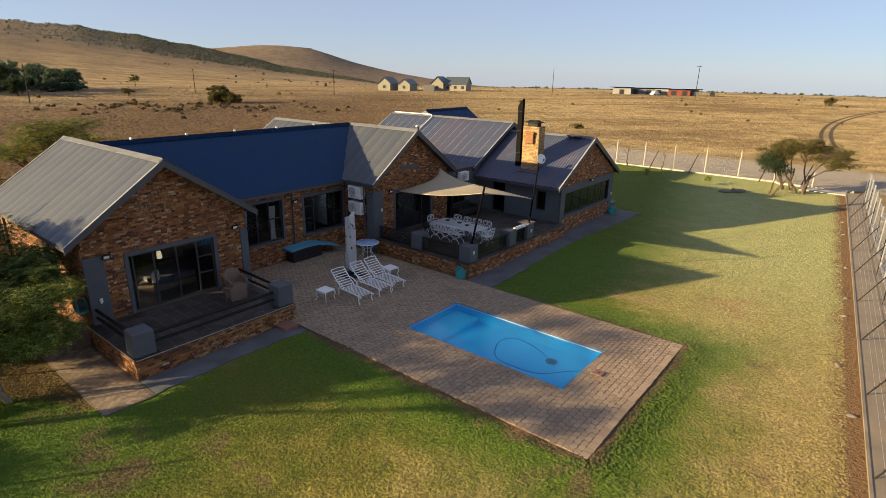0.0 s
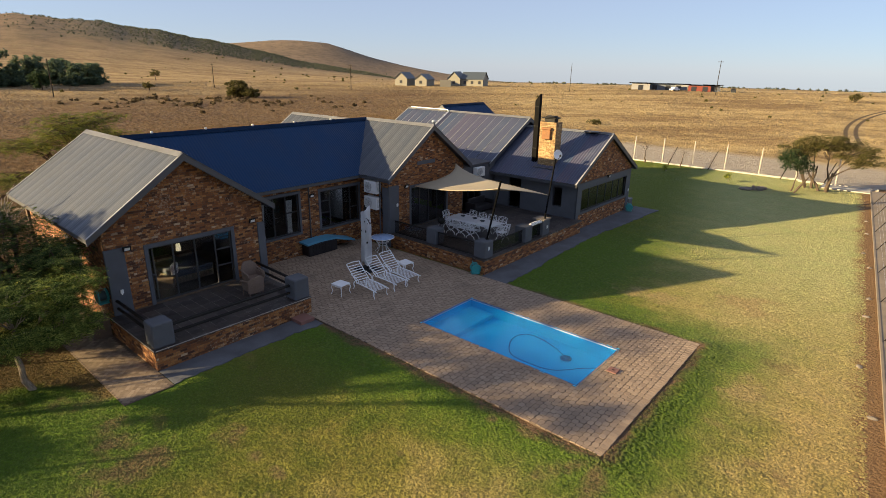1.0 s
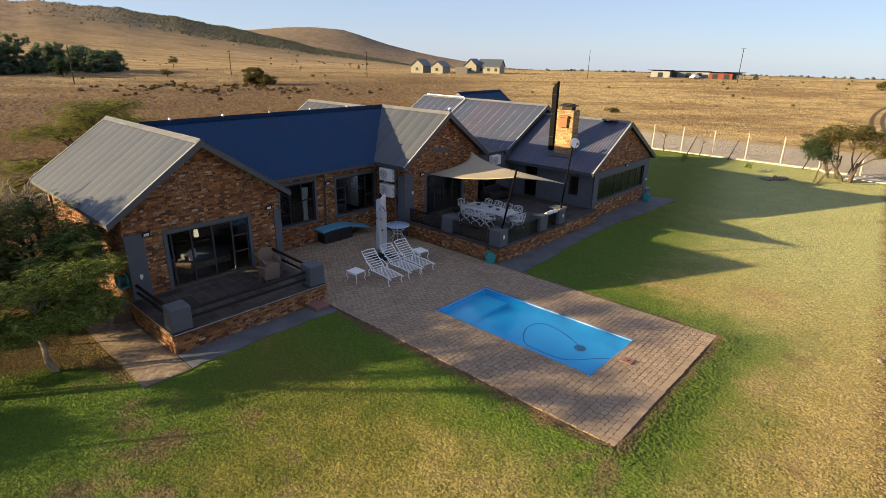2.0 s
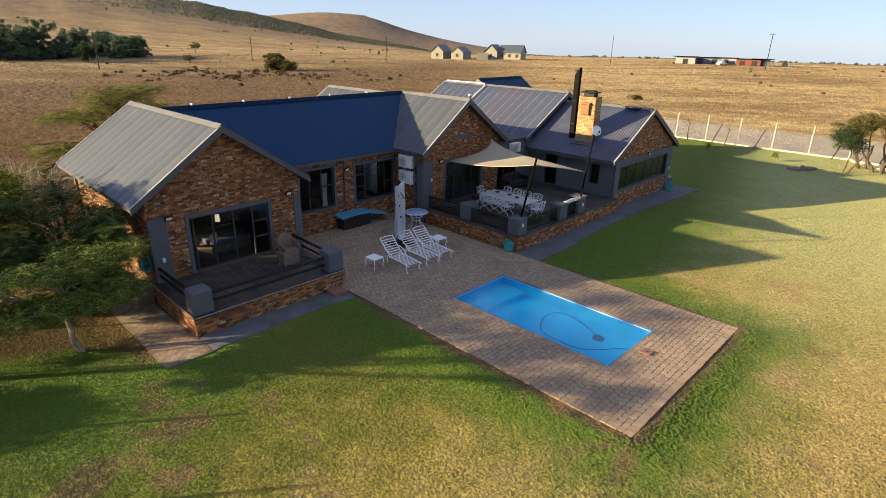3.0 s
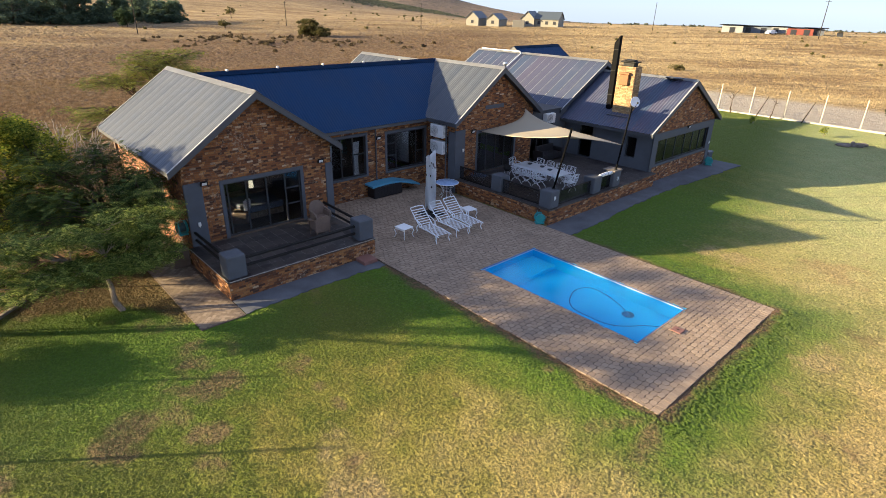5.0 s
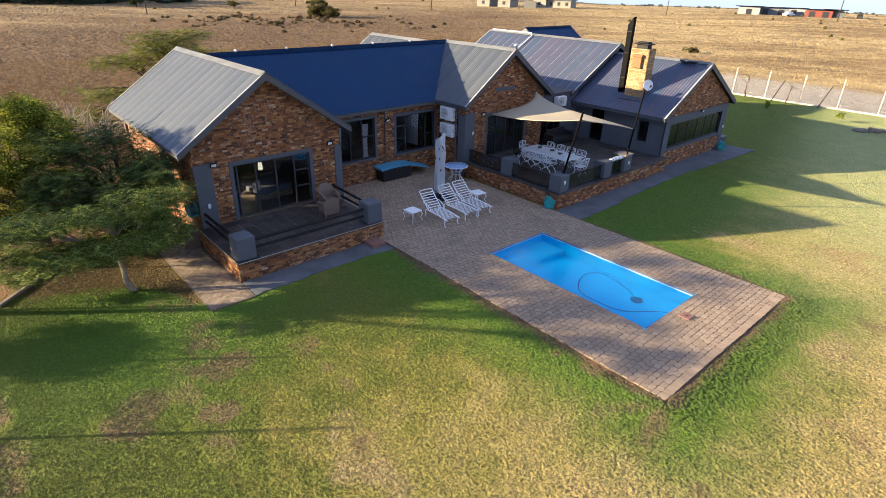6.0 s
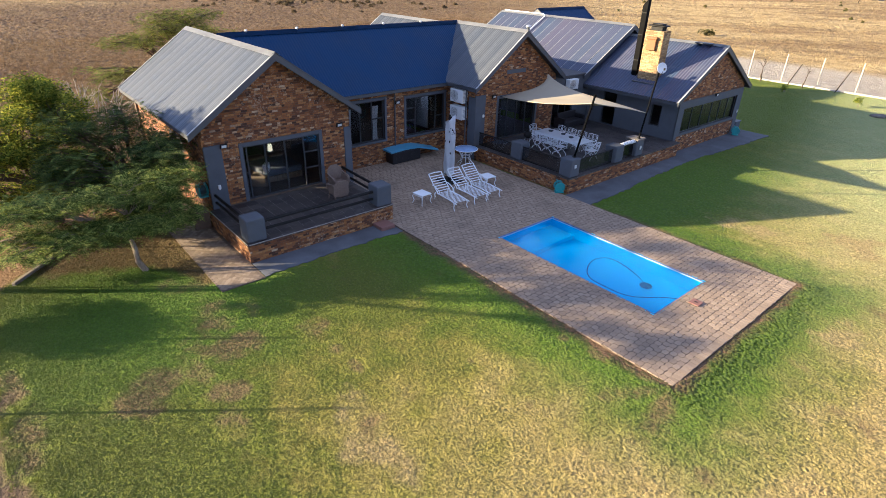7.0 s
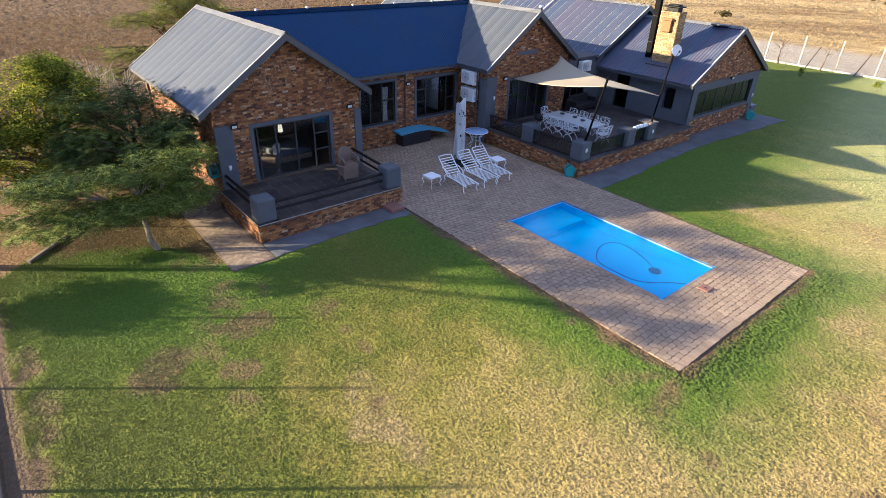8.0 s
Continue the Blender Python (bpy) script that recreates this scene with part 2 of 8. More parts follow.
def veld_colour(nt, x, y):
    """Dry veld: golden on the open slope, browner where it is grazed beside the house, with dark tussock lines."""
    veld = ramp(nt, calc(nt, "ADD", calc(nt, "MULTIPLY", noisy(nt, 0.022, 6, 0.6), 0.55), calc(nt, "MULTIPLY", noisy(nt, 0.35, 5, 0.65), 0.45)),
                [(0.34, (0.27, 0.192, 0.094)), (0.48, (0.42, 0.308, 0.146)), (0.6, (0.54, 0.410, 0.200)), (0.75, (0.64, 0.50, 0.255))])
    veld = mix(nt, calc(nt, "MULTIPLY", step(nt, noisy(nt, 1.6, 4, 0.7, stretch=(0.5, 1.2, 1)), 0.48, 0.66), 0.42), veld, (0.150, 0.104, 0.060))
    veld = mix(nt, calc(nt, "MULTIPLY", step(nt, noisy(nt, 0.13, 7, 0.78, stretch=(0.45, 1.3, 1)), 0.49, 0.60), 0.5), veld, (0.135, 0.092, 0.048))
    veld = mix(nt, calc(nt, "MULTIPLY", calc(nt, "SUBTRACT", 1.0, step(nt, calc(nt, "ADD", x, calc(nt, "MULTIPLY", y, 0.8)), -60.0, 10.0)), 0.45), veld, (0.20, 0.138, 0.082))
    # long bands of red-brown and pale gold grass across the slope
    deep = calc(nt, "ADD", calc(nt, "MULTIPLY", x, -0.75), calc(nt, "MULTIPLY", y, 0.66))
    wide = calc(nt, "ADD", calc(nt, "MULTIPLY", x, 0.66), calc(nt, "MULTIPLY", y, 0.75))
    flow = node(nt, "CombineXYZ")
    nt.links.new(calc(nt, "MULTIPLY", deep, 0.075), flow.inputs[0])
    nt.links.new(calc(nt, "MULTIPLY", wide, 0.016), flow.inputs[1])
    band = node(nt, "TexNoise", Scale=1.0, Detail=7.0, Roughness=0.68)
    nt.links.new(flow.outputs[0], band.inputs["Vector"])
    veld = mix(nt, calc(nt, "MULTIPLY", step(nt, band.outputs[0], 0.50, 0.60), 0.6), veld, (0.165, 0.098, 0.046))
    veld = mix(nt, calc(nt, "MULTIPLY", calc(nt, "SUBTRACT", 1.0, step(nt, band.outputs[0], 0.36, 0.46)), 0.5), veld, (0.52, 0.395, 0.20))
    # redder and shorter where it is grazed beside the house
    side = step(nt, calc(nt, "ADD", calc(nt, "MULTIPLY", x, -1.0), calc(nt, "ADD", calc(nt, "MULTIPLY", y, -0.8), calc(nt, "MULTIPLY", noisy(nt, 0.06, 4), 30.0))), 0.0, 45.0)
    near = calc(nt, "SUBTRACT", 1.0, step(nt, calc(nt, "ADD", calc(nt, "MULTIPLY", x, -1.0), calc(nt, "MULTIPLY", noisy(nt, 0.05, 5), 50.0)), 130.0, 190.0))
    graze = calc(nt, "MULTIPLY", side, near)
    return mix(nt, calc(nt, "MULTIPLY", graze, 0.85), veld, mix(nt, step(nt, noisy(nt, 1.3, 6, 0.75, stretch=(0.7, 1.2, 1)), 0.32, 0.68), (0.060, 0.034, 0.018), (0.215, 0.134, 0.070)))


def ground_material():
    m, nt, b = mat("ground", 0.95, 0.0, 0.15)
    p = place(nt)
    sx = node(nt, "SeparateXYZ")
    nt.links.new(p, sx.inputs[0])
    x, y = sx.outputs[0], sx.outputs[1]
    n2, n3, n4 = noisy(nt, 0.9, 5, 0.6), noisy(nt, 11.0, 3, 0.55), noisy(nt, 38.0, 3, 0.7)
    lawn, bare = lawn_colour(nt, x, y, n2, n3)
    lawn = mix(nt, step(nt, n3, 0.38, 0.66), mix(nt, 0.34, lawn, (0.075, 0.070, 0.016)), lawn)
    lawn = mix(nt, calc(nt, "MULTIPLY", step(nt, n4, 0.45, 0.75), 0.16), lawn, (0.34, 0.29, 0.09))
    lawn = mix(nt, bare, lawn, mix(nt, n3, (0.095, 0.057, 0.034), (0.25, 0.162, 0.095)))
    # earth along the fence strip
    along = calc(nt, "ADD", x, calc(nt, "MULTIPLY", y, KERB[1]))
    soil = mix(nt, n3, (0.15, 0.088, 0.042), (0.28, 0.172, 0.088))
    edge = calc(nt, "ADD", along, calc(nt, "MULTIPLY", calc(nt, "SUBTRACT", n2, 0.5), 1.1))
    yard = mix(nt, step(nt, edge, KERB[0] - 1.05, KERB[0] - 0.45), lawn, soil)
    left = calc(nt, "ADD", calc(nt, "MULTIPLY", calc(nt, "SUBTRACT", n2, 0.5), 0.8), calc(nt, "ADD", x, y))
    yard = mix(nt, calc(nt, "SUBTRACT", 1.0, step(nt, left, -27.0, -26.4)), yard, soil)
    wall_foot = calc(nt, "ADD", y, calc(nt, "MULTIPLY", calc(nt, "SUBTRACT", n2, 0.5), 1.4))
    yard = mix(nt, calc(nt, "SUBTRACT", 1.0, step(nt, wall_foot, -12.5, -12.1)), yard, mix(nt, n3, (0.085, 0.060, 0.040), (0.19, 0.135, 0.085)))
    # veld: dry grass, darker by the house, paler far off
    veld = veld_colour(nt, x, y)
    far = node(nt, "VectorMath", operation="LENGTH")
    nt.links.new(p, far.inputs[0])
    z = sx.outputs[2]
    hill = mix(nt, noisy(nt, 0.012, 6, 0.62), (0.15, 0.108, 0.072), (0.29, 0.208, 0.134))
    hill = mix(nt, calc(nt, "MULTIPLY", step(nt, noisy(nt, 0.06, 5, 0.7), 0.46, 0.60), 0.6), hill, (0.10, 0.080, 0.056))
    hill = mix(nt, calc(nt, "MULTIPLY", step(nt, noisy(nt, 0.25, 5, 0.7), 0.5, 0.66), 0.45), hill, (0.085, 0.075, 0.052))
    off = calc(nt, "ADD", far.outputs["Value"], calc(nt, "MULTIPLY", calc(nt, "SUBTRACT", noisy(nt, 0.008, 5, 0.65), 0.5), 160.0))
    belt = calc(nt, "MULTIPLY", step(nt, calc(nt, "ADD", y, calc(nt, "MULTIPLY", x, 0.3)), -70.0, 40.0),
                calc(nt, "MULTIPLY", step(nt, off, 500.0, 560.0), calc(nt, "SUBTRACT", 1.0, step(nt, far.outputs["Value"], 850.0, 920.0))))
    hill = mix(nt, calc(nt, "MULTIPLY", belt, calc(nt, "ADD", 0.3, calc(nt, "MULTIPLY", noisy(nt, 0.07, 5, 0.7), 0.6))), hill, (0.068, 0.076, 0.062))
    veld = mix(nt, step(nt, far.outputs["Value"], 330, 620), veld, hill)
    # gravel road behind the far fence, and two ruts that climb the slope
    road = mix(nt, n2, (0.34, 0.295, 0.235), (0.47, 0.41, 0.33))
    wob = calc(nt, "ADD", y, calc(nt, "MULTIPLY", n2, 2.5))
    band = calc(nt, "MULTIPLY", step(nt, wob, 46.5, 47.5), calc(nt, "MULTIPLY", step(nt, x, -36.0, -24.0), calc(nt, "SUBTRACT", 1.0, step(nt, wob, 57.0, 61.0))))
    veld = mix(nt, band, veld, road)
    dy = calc(nt, "SUBTRACT", y, 118.0)
    bend = calc(nt, "SUBTRACT", calc(nt, "ADD", x, 5.2), calc(nt, "MULTIPLY", calc(nt, "MULTIPLY", dy, dy), 0.0021))
    off = calc(nt, "ABSOLUTE", calc(nt, "SUBTRACT", calc(nt, "ABSOLUTE", bend), 0.65))
    rut = calc(nt, "MULTIPLY", calc(nt, "SUBTRACT", 1.0, step(nt, off, 0.16, 0.42)),
               calc(nt, "MULTIPLY", step(nt, y, 76.0, 82.0), calc(nt, "SUBTRACT", 1.0, step(nt, y, 180.0, 200.0))))
    veld = mix(nt, calc(nt, "MULTIPLY", rut, 0.9), veld, (0.085, 0.064, 0.045))
    inside = calc(nt, "MULTIPLY", calc(nt, "MULTIPLY", step(nt, y, -12.9, -12.8), calc(nt, "SUBTRACT", 1.0, step(nt, y, 45.6, 45.8))),
                  calc(nt, "MULTIPLY", step(nt, x, -24.5, -23.5), calc(nt, "SUBTRACT", 1.0, step(nt, along, KERB[0] + 1.2, KERB[0] + 1.3))))
    nt.links.new(mix(nt, inside, veld, yard), b.inputs["Base Color"])
    clump = calc(nt, "MULTIPLY", noisy(nt, 0.8, 6, 0.75), calc(nt, "MULTIPLY", calc(nt, "SUBTRACT", 1.0, inside), 4.5))
    bump(nt, b, calc(nt, "ADD", clump, calc(nt, "ADD", n3, calc(nt, "MULTIPLY", n4, 0.3))), 1.0, 0.16)
    return m


def blade_material(name, kept):
    """Blades take the colour of the lawn or veld they grow in, each a little lighter or darker."""
    m, nt, b = mat(name, 0.7, 0.0, 0.25)
    sx = node(nt, "SeparateXYZ")
    nt.links.new(place(nt), sx.inputs[0])
    x, y = sx.outputs[0], sx.outputs[1]
    rnd = node(nt, "NewGeometry").outputs["Random Per Island"]
    if kept:
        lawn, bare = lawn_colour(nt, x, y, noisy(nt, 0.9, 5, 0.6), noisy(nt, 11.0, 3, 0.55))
        lawn = mix(nt, calc(nt, "MULTIPLY", bare, 0.85), lawn, (0.120, 0.078, 0.050))
        c = mix(nt, rnd, mix(nt, 0.42, lawn, (0.03, 0.042, 0.008)), mix(nt, 0.08, lawn, (0.55, 0.45, 0.18)))
    else:
        veld = veld_colour(nt, x, y)
        c = mix(nt, rnd, mix(nt, 0.12, veld, (0.10, 0.065, 0.036)), mix(nt, 0.1, veld, (0.58, 0.46, 0.25)))
    nt.links.new(c, b.inputs["Base Color"])
    t = node(nt, "BsdfTranslucent")
    nt.links.new(c, t.inputs["Color"])
    s = node(nt, "MixShader", Fac=0.3)
    nt.links.new(b.outputs[0], s.inputs[1])
    nt.links.new(t.outputs[0], s.inputs[2])
    nt.links.new(s.outputs[0], nt.nodes["Material Output"].inputs["Surface"])
    return m


def leaf_material(name, lo, mid, hi):
    m, nt, b = mat(name, 0.75, 0.0, 0.12)
    rnd = node(nt, "NewGeometry").outputs["Random Per Island"]
    c = ramp(nt, rnd, [(0.0, lo), (0.55, mid), (1.0, hi)])
    nt.links.new(mix(nt, step(nt, noisy(nt, 0.9, 3), 0.35, 0.7), mix(nt, 0.4, c, lo), c), b.inputs["Base Color"])
    b.inputs["Subsurface Weight"].default_value = 0.0
    t = node(nt, "BsdfTranslucent")
    nt.links.new(c, t.inputs["Color"])
    s = node(nt, "MixShader", Fac=0.3)
    out = nt.nodes["Material Output"]
    nt.links.new(b.outputs[0], s.inputs[1])
    nt.links.new(t.outputs[0], s.inputs[2])
    nt.links.new(s.outputs[0], out.inputs["Surface"])
    return m


def bark_material(name, col):
    m, nt, b = mat(name, 0.95, 0.0, 0.2)
    f = noisy(nt, 14, 5, 0.6, stretch=(1, 1, 0.25))
    nt.links.new(ramp(nt, f, [(0.3, tuple(c * 0.45 for c in col)), (0.7, col)]), b.inputs["Base Color"])
    bump(nt, b, f, 0.7, 0.02)
    return m


def glass_material(name, tint=(0.85, 0.9, 0.9)):
    m, nt, b = mat(name, 0.015)
    b.inputs["Base Color"].default_value = (*tint, 1)
    b.inputs["Transmission Weight"].default_value = 1.0
    b.inputs["IOR"].default_value = 1.45
    return m


def water_material():
    m, nt, b = mat("pool_water", 0.14, 0.0, 0.5)
    b.inputs["Base Color"].default_value = (0.10, 0.60, 0.96, 1)
    b.inputs["Transmission Weight"].default_value = 0.9
    b.inputs["IOR"].default_value = 1.333
    bump(nt, b, noisy(nt, 7.0, 3), 0.12, 0.02)
    return m


def pool_material():
    m, nt, b = mat("pool_paint", 0.6)
    f = noisy(nt, 1.1, 4)
    nt.links.new(ramp(nt, f, [(0.3, (0.05, 0.62, 0.94)), (0.7, (0.08, 0.68, 0.95))]), b.inputs["Base Color"])
    return m


def tile_material():
    m, nt, b = mat("slate_tile", 0.5)
    rnd = calc(nt, "FRACT", calc(nt, "ADD", node(nt, "NewGeometry").outputs["Random Per Island"], node(nt, "ObjectInfo").outputs["Random"]))
    c = ramp(nt, rnd, [(0.0, (0.026, 0.022, 0.022)), (0.6, (0.044, 0.037, 0.034)), (1.0, (0.070, 0.057, 0.050))])
    nt.links.new(mix(nt, step(nt, noisy(nt, 4, 5), 0.5, 0.75), c, mix(nt, 0.5, c, (0.13, 0.12, 0.11))), b.inputs["Base Color"])
    bump(nt, b, noisy(nt, 18, 4), 0.3, 0.01)
    return m


def lamp_material(name, col, power):
    m, nt, b = mat(name, 0.4)
    b.inputs["Base Color"].default_value = (*col, 1)
    b.inputs["Emission Color"].default_value = (*col, 1)
    b.inputs["Emission Strength"].default_value = power
    return m


BRICK = brick_material()
MORTAR = simple("mortar", (0.105, 0.072, 0.048), 0.95, vary=0.3, scale=4)
PAVER = paver_material("clay_paver", (0.238, 0.174, 0.121), (0.274, 0.203, 0.140), (0.308, 0.233, 0.164))
PATH_PAVER = paver_material("path_paver", (0.145, 0.105, 0.070), (0.21, 0.155, 0.105), (0.275, 0.21, 0.148))
JOINT = simple("joint_sand", (0.105, 0.076, 0.054), 0.95, vary=0.35, scale=3)
# pale colour for the sunlit strip of pool wall above the water
LIT_BAND = simple("lit_pool_band", (0.50, 0.58, 0.62), 0.4, vary=0.15, scale=6)
APRON = simple("grey_paving", (0.085, 0.089, 0.100), 0.9, vary=0.5, scale=1.1, bmp=0.3)
PLASTER = simple("charcoal_plaster", (0.074, 0.081, 0.095), 0.75, vary=0.22, scale=2.5, bmp=0.2)
TRIM = simple("charcoal_trim", (0.058, 0.062, 0.070), 0.5, vary=0.15, scale=3)
FRAME = simple("dark_aluminium", (0.035, 0.037, 0.042), 0.4, 0.2, vary=0.1)
ROOF = roof_material()
# same sheets as ROOF; the blue shade of these slopes is in the colour
ROOF_SHADED = simple("shaded_roof_navy", (0.007, 0.034, 0.094), 0.6, 0.1, vary=0.16, scale=0.8, bmp=0.0, spec=0.2)
ROOF_FAR = far_roof_material()
CAP = simple("ridge_cap_paint", (0.27, 0.275, 0.285), 0.4, vary=0.15, scale=2)
UNDER = simple("roof_underside", (0.05, 0.05, 0.055), 0.7)
GLASS = glass_material("window_glass", (0.66, 0.69, 0.69))
BALUSTRADE = glass_material("smoked_glass", (0.42, 0.40, 0.39))
WATER, POOL = water_material(), pool_material()
POOL_STEP = simple("pale_pool_paint", (0.16, 0.68, 0.95), 0.6, vary=0.1)
CLEANER = simple("navy_plastic", (0.004, 0.045, 0.20), 0.7, vary=0.2, spec=0.2)
COPING = simple("pool_coping_tile", (0.030, 0.12, 0.30), 0.3, vary=0.3, scale=9)
TILE = tile_material()
GROUT = simple("tile_edging", (0.34, 0.31, 0.28), 0.8)
WHITE = simple("white_painted_metal", (0.74, 0.76, 0.78), 0.4, vary=0.06)
CLOTH = simple("white_cover_cloth", (0.70, 0.72, 0.74), 0.85, vary=0.14, scale=3)
DARK = simple("black_metal", (0.010, 0.009, 0.008), 0.6, vary=0.15, spec=0.25)
BLACK = simple("black_pole_paint", (0.003, 0.003, 0.0033), 0.6, vary=0.15, spec=0.05)
STEEL = simple("galvanised_steel", (0.50, 0.51, 0.52), 0.42, 0.75, vary=0.12)
TEAL = simple("teal_plastic", (0.025, 0.24, 0.25), 0.4, vary=0.12)
SAIL = simple("sand_shade_cloth", (0.34, 0.29, 0.205), 0.9, vary=0.06, scale=1.5)
WICKER = simple("brown_wicker", (0.17, 0.12, 0.09), 0.8, vary=0.35, scale=25, bmp=0.6)
BLUE_COVER = simple("blue_spa_cover", (0.075, 0.26, 0.39), 0.6, vary=0.12)
SPA = simple("dark_spa_cladding", (0.013, 0.012, 0.014), 0.5, vary=0.25, scale=8)
PLASTIC = simple("cream_plastic", (0.62, 0.63, 0.62), 0.5, vary=0.06)
# near-black inner walls: the dimness of the rooms is put into the colour
DIM_INSIDE = simple("dim_interior", (0.045, 0.038, 0.033), 0.9)
CURTAIN = simple("white_curtain", (0.66, 0.66, 0.68), 0.9, vary=0.1)
CONCRETE = simple("worn_concrete", (0.20, 0.162, 0.12), 0.92, vary=0.3, scale=0.9, bmp=0.4)
WHITE_WALL = simple("whitewashed_concrete", (0.40, 0.37, 0.32), 0.9, vary=0.15, scale=1.2)
STONE = simple("field_stone", (0.17, 0.145, 0.12), 0.95, vary=0.4, scale=4, bmp=0.6)
TIMBER = bark_material("weathered_timber", (0.28, 0.22, 0.16))
POLE_WOOD = bark_material("creosoted_pole", (0.05, 0.040, 0.032))
BARK = bark_material("acacia_bark", (0.34, 0.27, 0.19))
BARK_DARK = bark_material("dark_bark", (0.12, 0.09, 0.065))
LEAF = leaf_material("acacia_leaf", (0.024, 0.046, 0.014), (0.062, 0.098, 0.024), (0.18, 0.215, 0.048))
LEAF_FEATHER = leaf_material("feathery_leaf", (0.036, 0.064, 0.014), (0.135, 0.185, 0.034), (0.44, 0.47, 0.105))
LEAF_BROAD = leaf_material("broad_leaf", (0.042, 0.078, 0.011), (0.19, 0.225, 0.026), (0.50, 0.47, 0.05))
LEAF_OLIVE = leaf_material("olive_leaf", (0.060, 0.060, 0.020), (0.115, 0.105, 0.036), (0.18, 0.15, 0.05))
LEAF_DARK = leaf_material("bush_leaf", (0.022, 0.042, 0.018), (0.045, 0.075, 0.032), (0.08, 0.11, 0.048))
LEAF_RUSSET = leaf_material("russet_leaf", (0.070, 0.050, 0.028), (0.115, 0.085, 0.045), (0.17, 0.13, 0.07))
# bluish and pale, with the distance haze over the grove in the leaf colour
LEAF_HAZED = leaf_material("hazed_grove_leaf", (0.068, 0.102, 0.078), (0.120, 0.168, 0.108), (0.21, 0.262, 0.128))
LEAF_SPRING = leaf_material("thorn_leaf", (0.09, 0.105, 0.022), (0.17, 0.185, 0.036), (0.27, 0.27, 0.06))
# far scrub greyed: the haze in front of it is mixed into the colour
HAZED_SCRUB = leaf_material("hazed_scrub_leaf", (0.065, 0.076, 0.056), (0.095, 0.105, 0.075), (0.13, 0.13, 0.09))
GRASS = blade_material("lawn_blade", True)
STRAW = blade_material("veld_grass_blade", False)
GROUND = ground_material()
HOOD_BRICK = simple("ochre_brick", (0.23, 0.105, 0.040), 0.85, vary=0.3, scale=6, bmp=0.3)
CHIMNEY_BRICK = paver_material("yellow_brick", (0.20, 0.118, 0.048), (0.33, 0.208, 0.088), (0.43, 0.30, 0.145))
CREAM = simple("cream_wall", (0.25, 0.235, 0.19), 0.9, vary=0.1)
GREY_WALL = simple("pale_grey_wall", (0.30, 0.30, 0.30), 0.9, vary=0.1)
RED_WALL = simple("red_sheet_wall", (0.20, 0.045, 0.030), 0.6, vary=0.12)
LAMP = lamp_material("lamp_glow", (1.0, 0.82, 0.5), 0.25)
RED_TILE = simple("red_clay_tile", (0.19, 0.090, 0.070), 0.7, vary=0.2)

# ---- mesh helpers ----


def link(name, mesh, m, parent=None, label=""):
    for one in (m if isinstance(m, (list, tuple)) else [m]):
        mesh.materials.append(one)
    ob = new(name, mesh)
    if parent:
        ob.parent = parent
    if label:
        ob["label"] = label
    return ob


def part(name, bm, m, parent=None, label="", smooth=False):
    mesh = bpy.data.meshes.new(name)
    bmesh.ops.recalc_face_normals(bm, faces=bm.faces)
    if smooth:
        for f in bm.faces:
            f.smooth = True
    bm.to_mesh(mesh)
    bm.free()
    return link(name, mesh, m, parent, label)


def raw(name, verts, faces, m, parent=None, label="", smooth=False):
    """A mesh from arrays: verts n x 3, faces m x k."""
    verts, faces = np.asarray(verts, np.float32), np.asarray(faces, np.int32)
    mesh = bpy.data.meshes.new(name)
    mesh.vertices.add(len(verts))
    mesh.vertices.foreach_set("co", verts.ravel())
    k = faces.shape[1]
    mesh.loops.add(faces.size)
    mesh.loops.foreach_set("vertex_index", faces.ravel())
    mesh.polygons.add(len(faces))
    mesh.polygons.foreach_set("loop_start", np.arange(0, faces.size, k, dtype=np.int32))
    mesh.polygons.foreach_set("use_smooth", np.full(len(faces), smooth))
    mesh.update(calc_edges=True)
    return link(name, mesh, m, parent, label)


def thing(name, label, category, at=(0, 0, 0), turn=0.0, group="", kind=""):
    e = new(name)
    e.empty_display_size = 0.2
    e.matrix_world = pose(*at, 0, 0, turn)
    return tagged(e, label, category, group, kind)


def box(bm, a, b, bev=0.0, m=None, seg=1):
    """A box between two corners, its edges rounded off by bev, moved by m."""
    t = bmesh.new() if bev else bm
    g = bmesh.ops.create_cube(t, size=1)
    lo = [min(p, q) for p, q in zip(a, b)]
    hi = [max(p, q) for p, q in zip(a, b)]
    for v in g["verts"]:
        v.co = Vector([lo[i] + (v.co[i] + 0.5) * (hi[i] - lo[i]) for i in range(3)])
    if bev:
        bmesh.ops.bevel(t, geom=list(t.edges), offset=bev, segments=seg, affect="EDGES", profile=0.5)
        if m:
            bmesh.ops.transform(t, matrix=m, verts=t.verts)
        merge(bm, t)
    elif m:
        bmesh.ops.transform(bm, matrix=m, verts=g["verts"])
    return bm


def merge(bm, t):
    vs = [bm.verts.new(v.co) for v in t.verts]
    t.verts.index_update()
    for f in t.faces:
        bm.faces.new([vs[v.index] for v in f.verts])
    t.free()


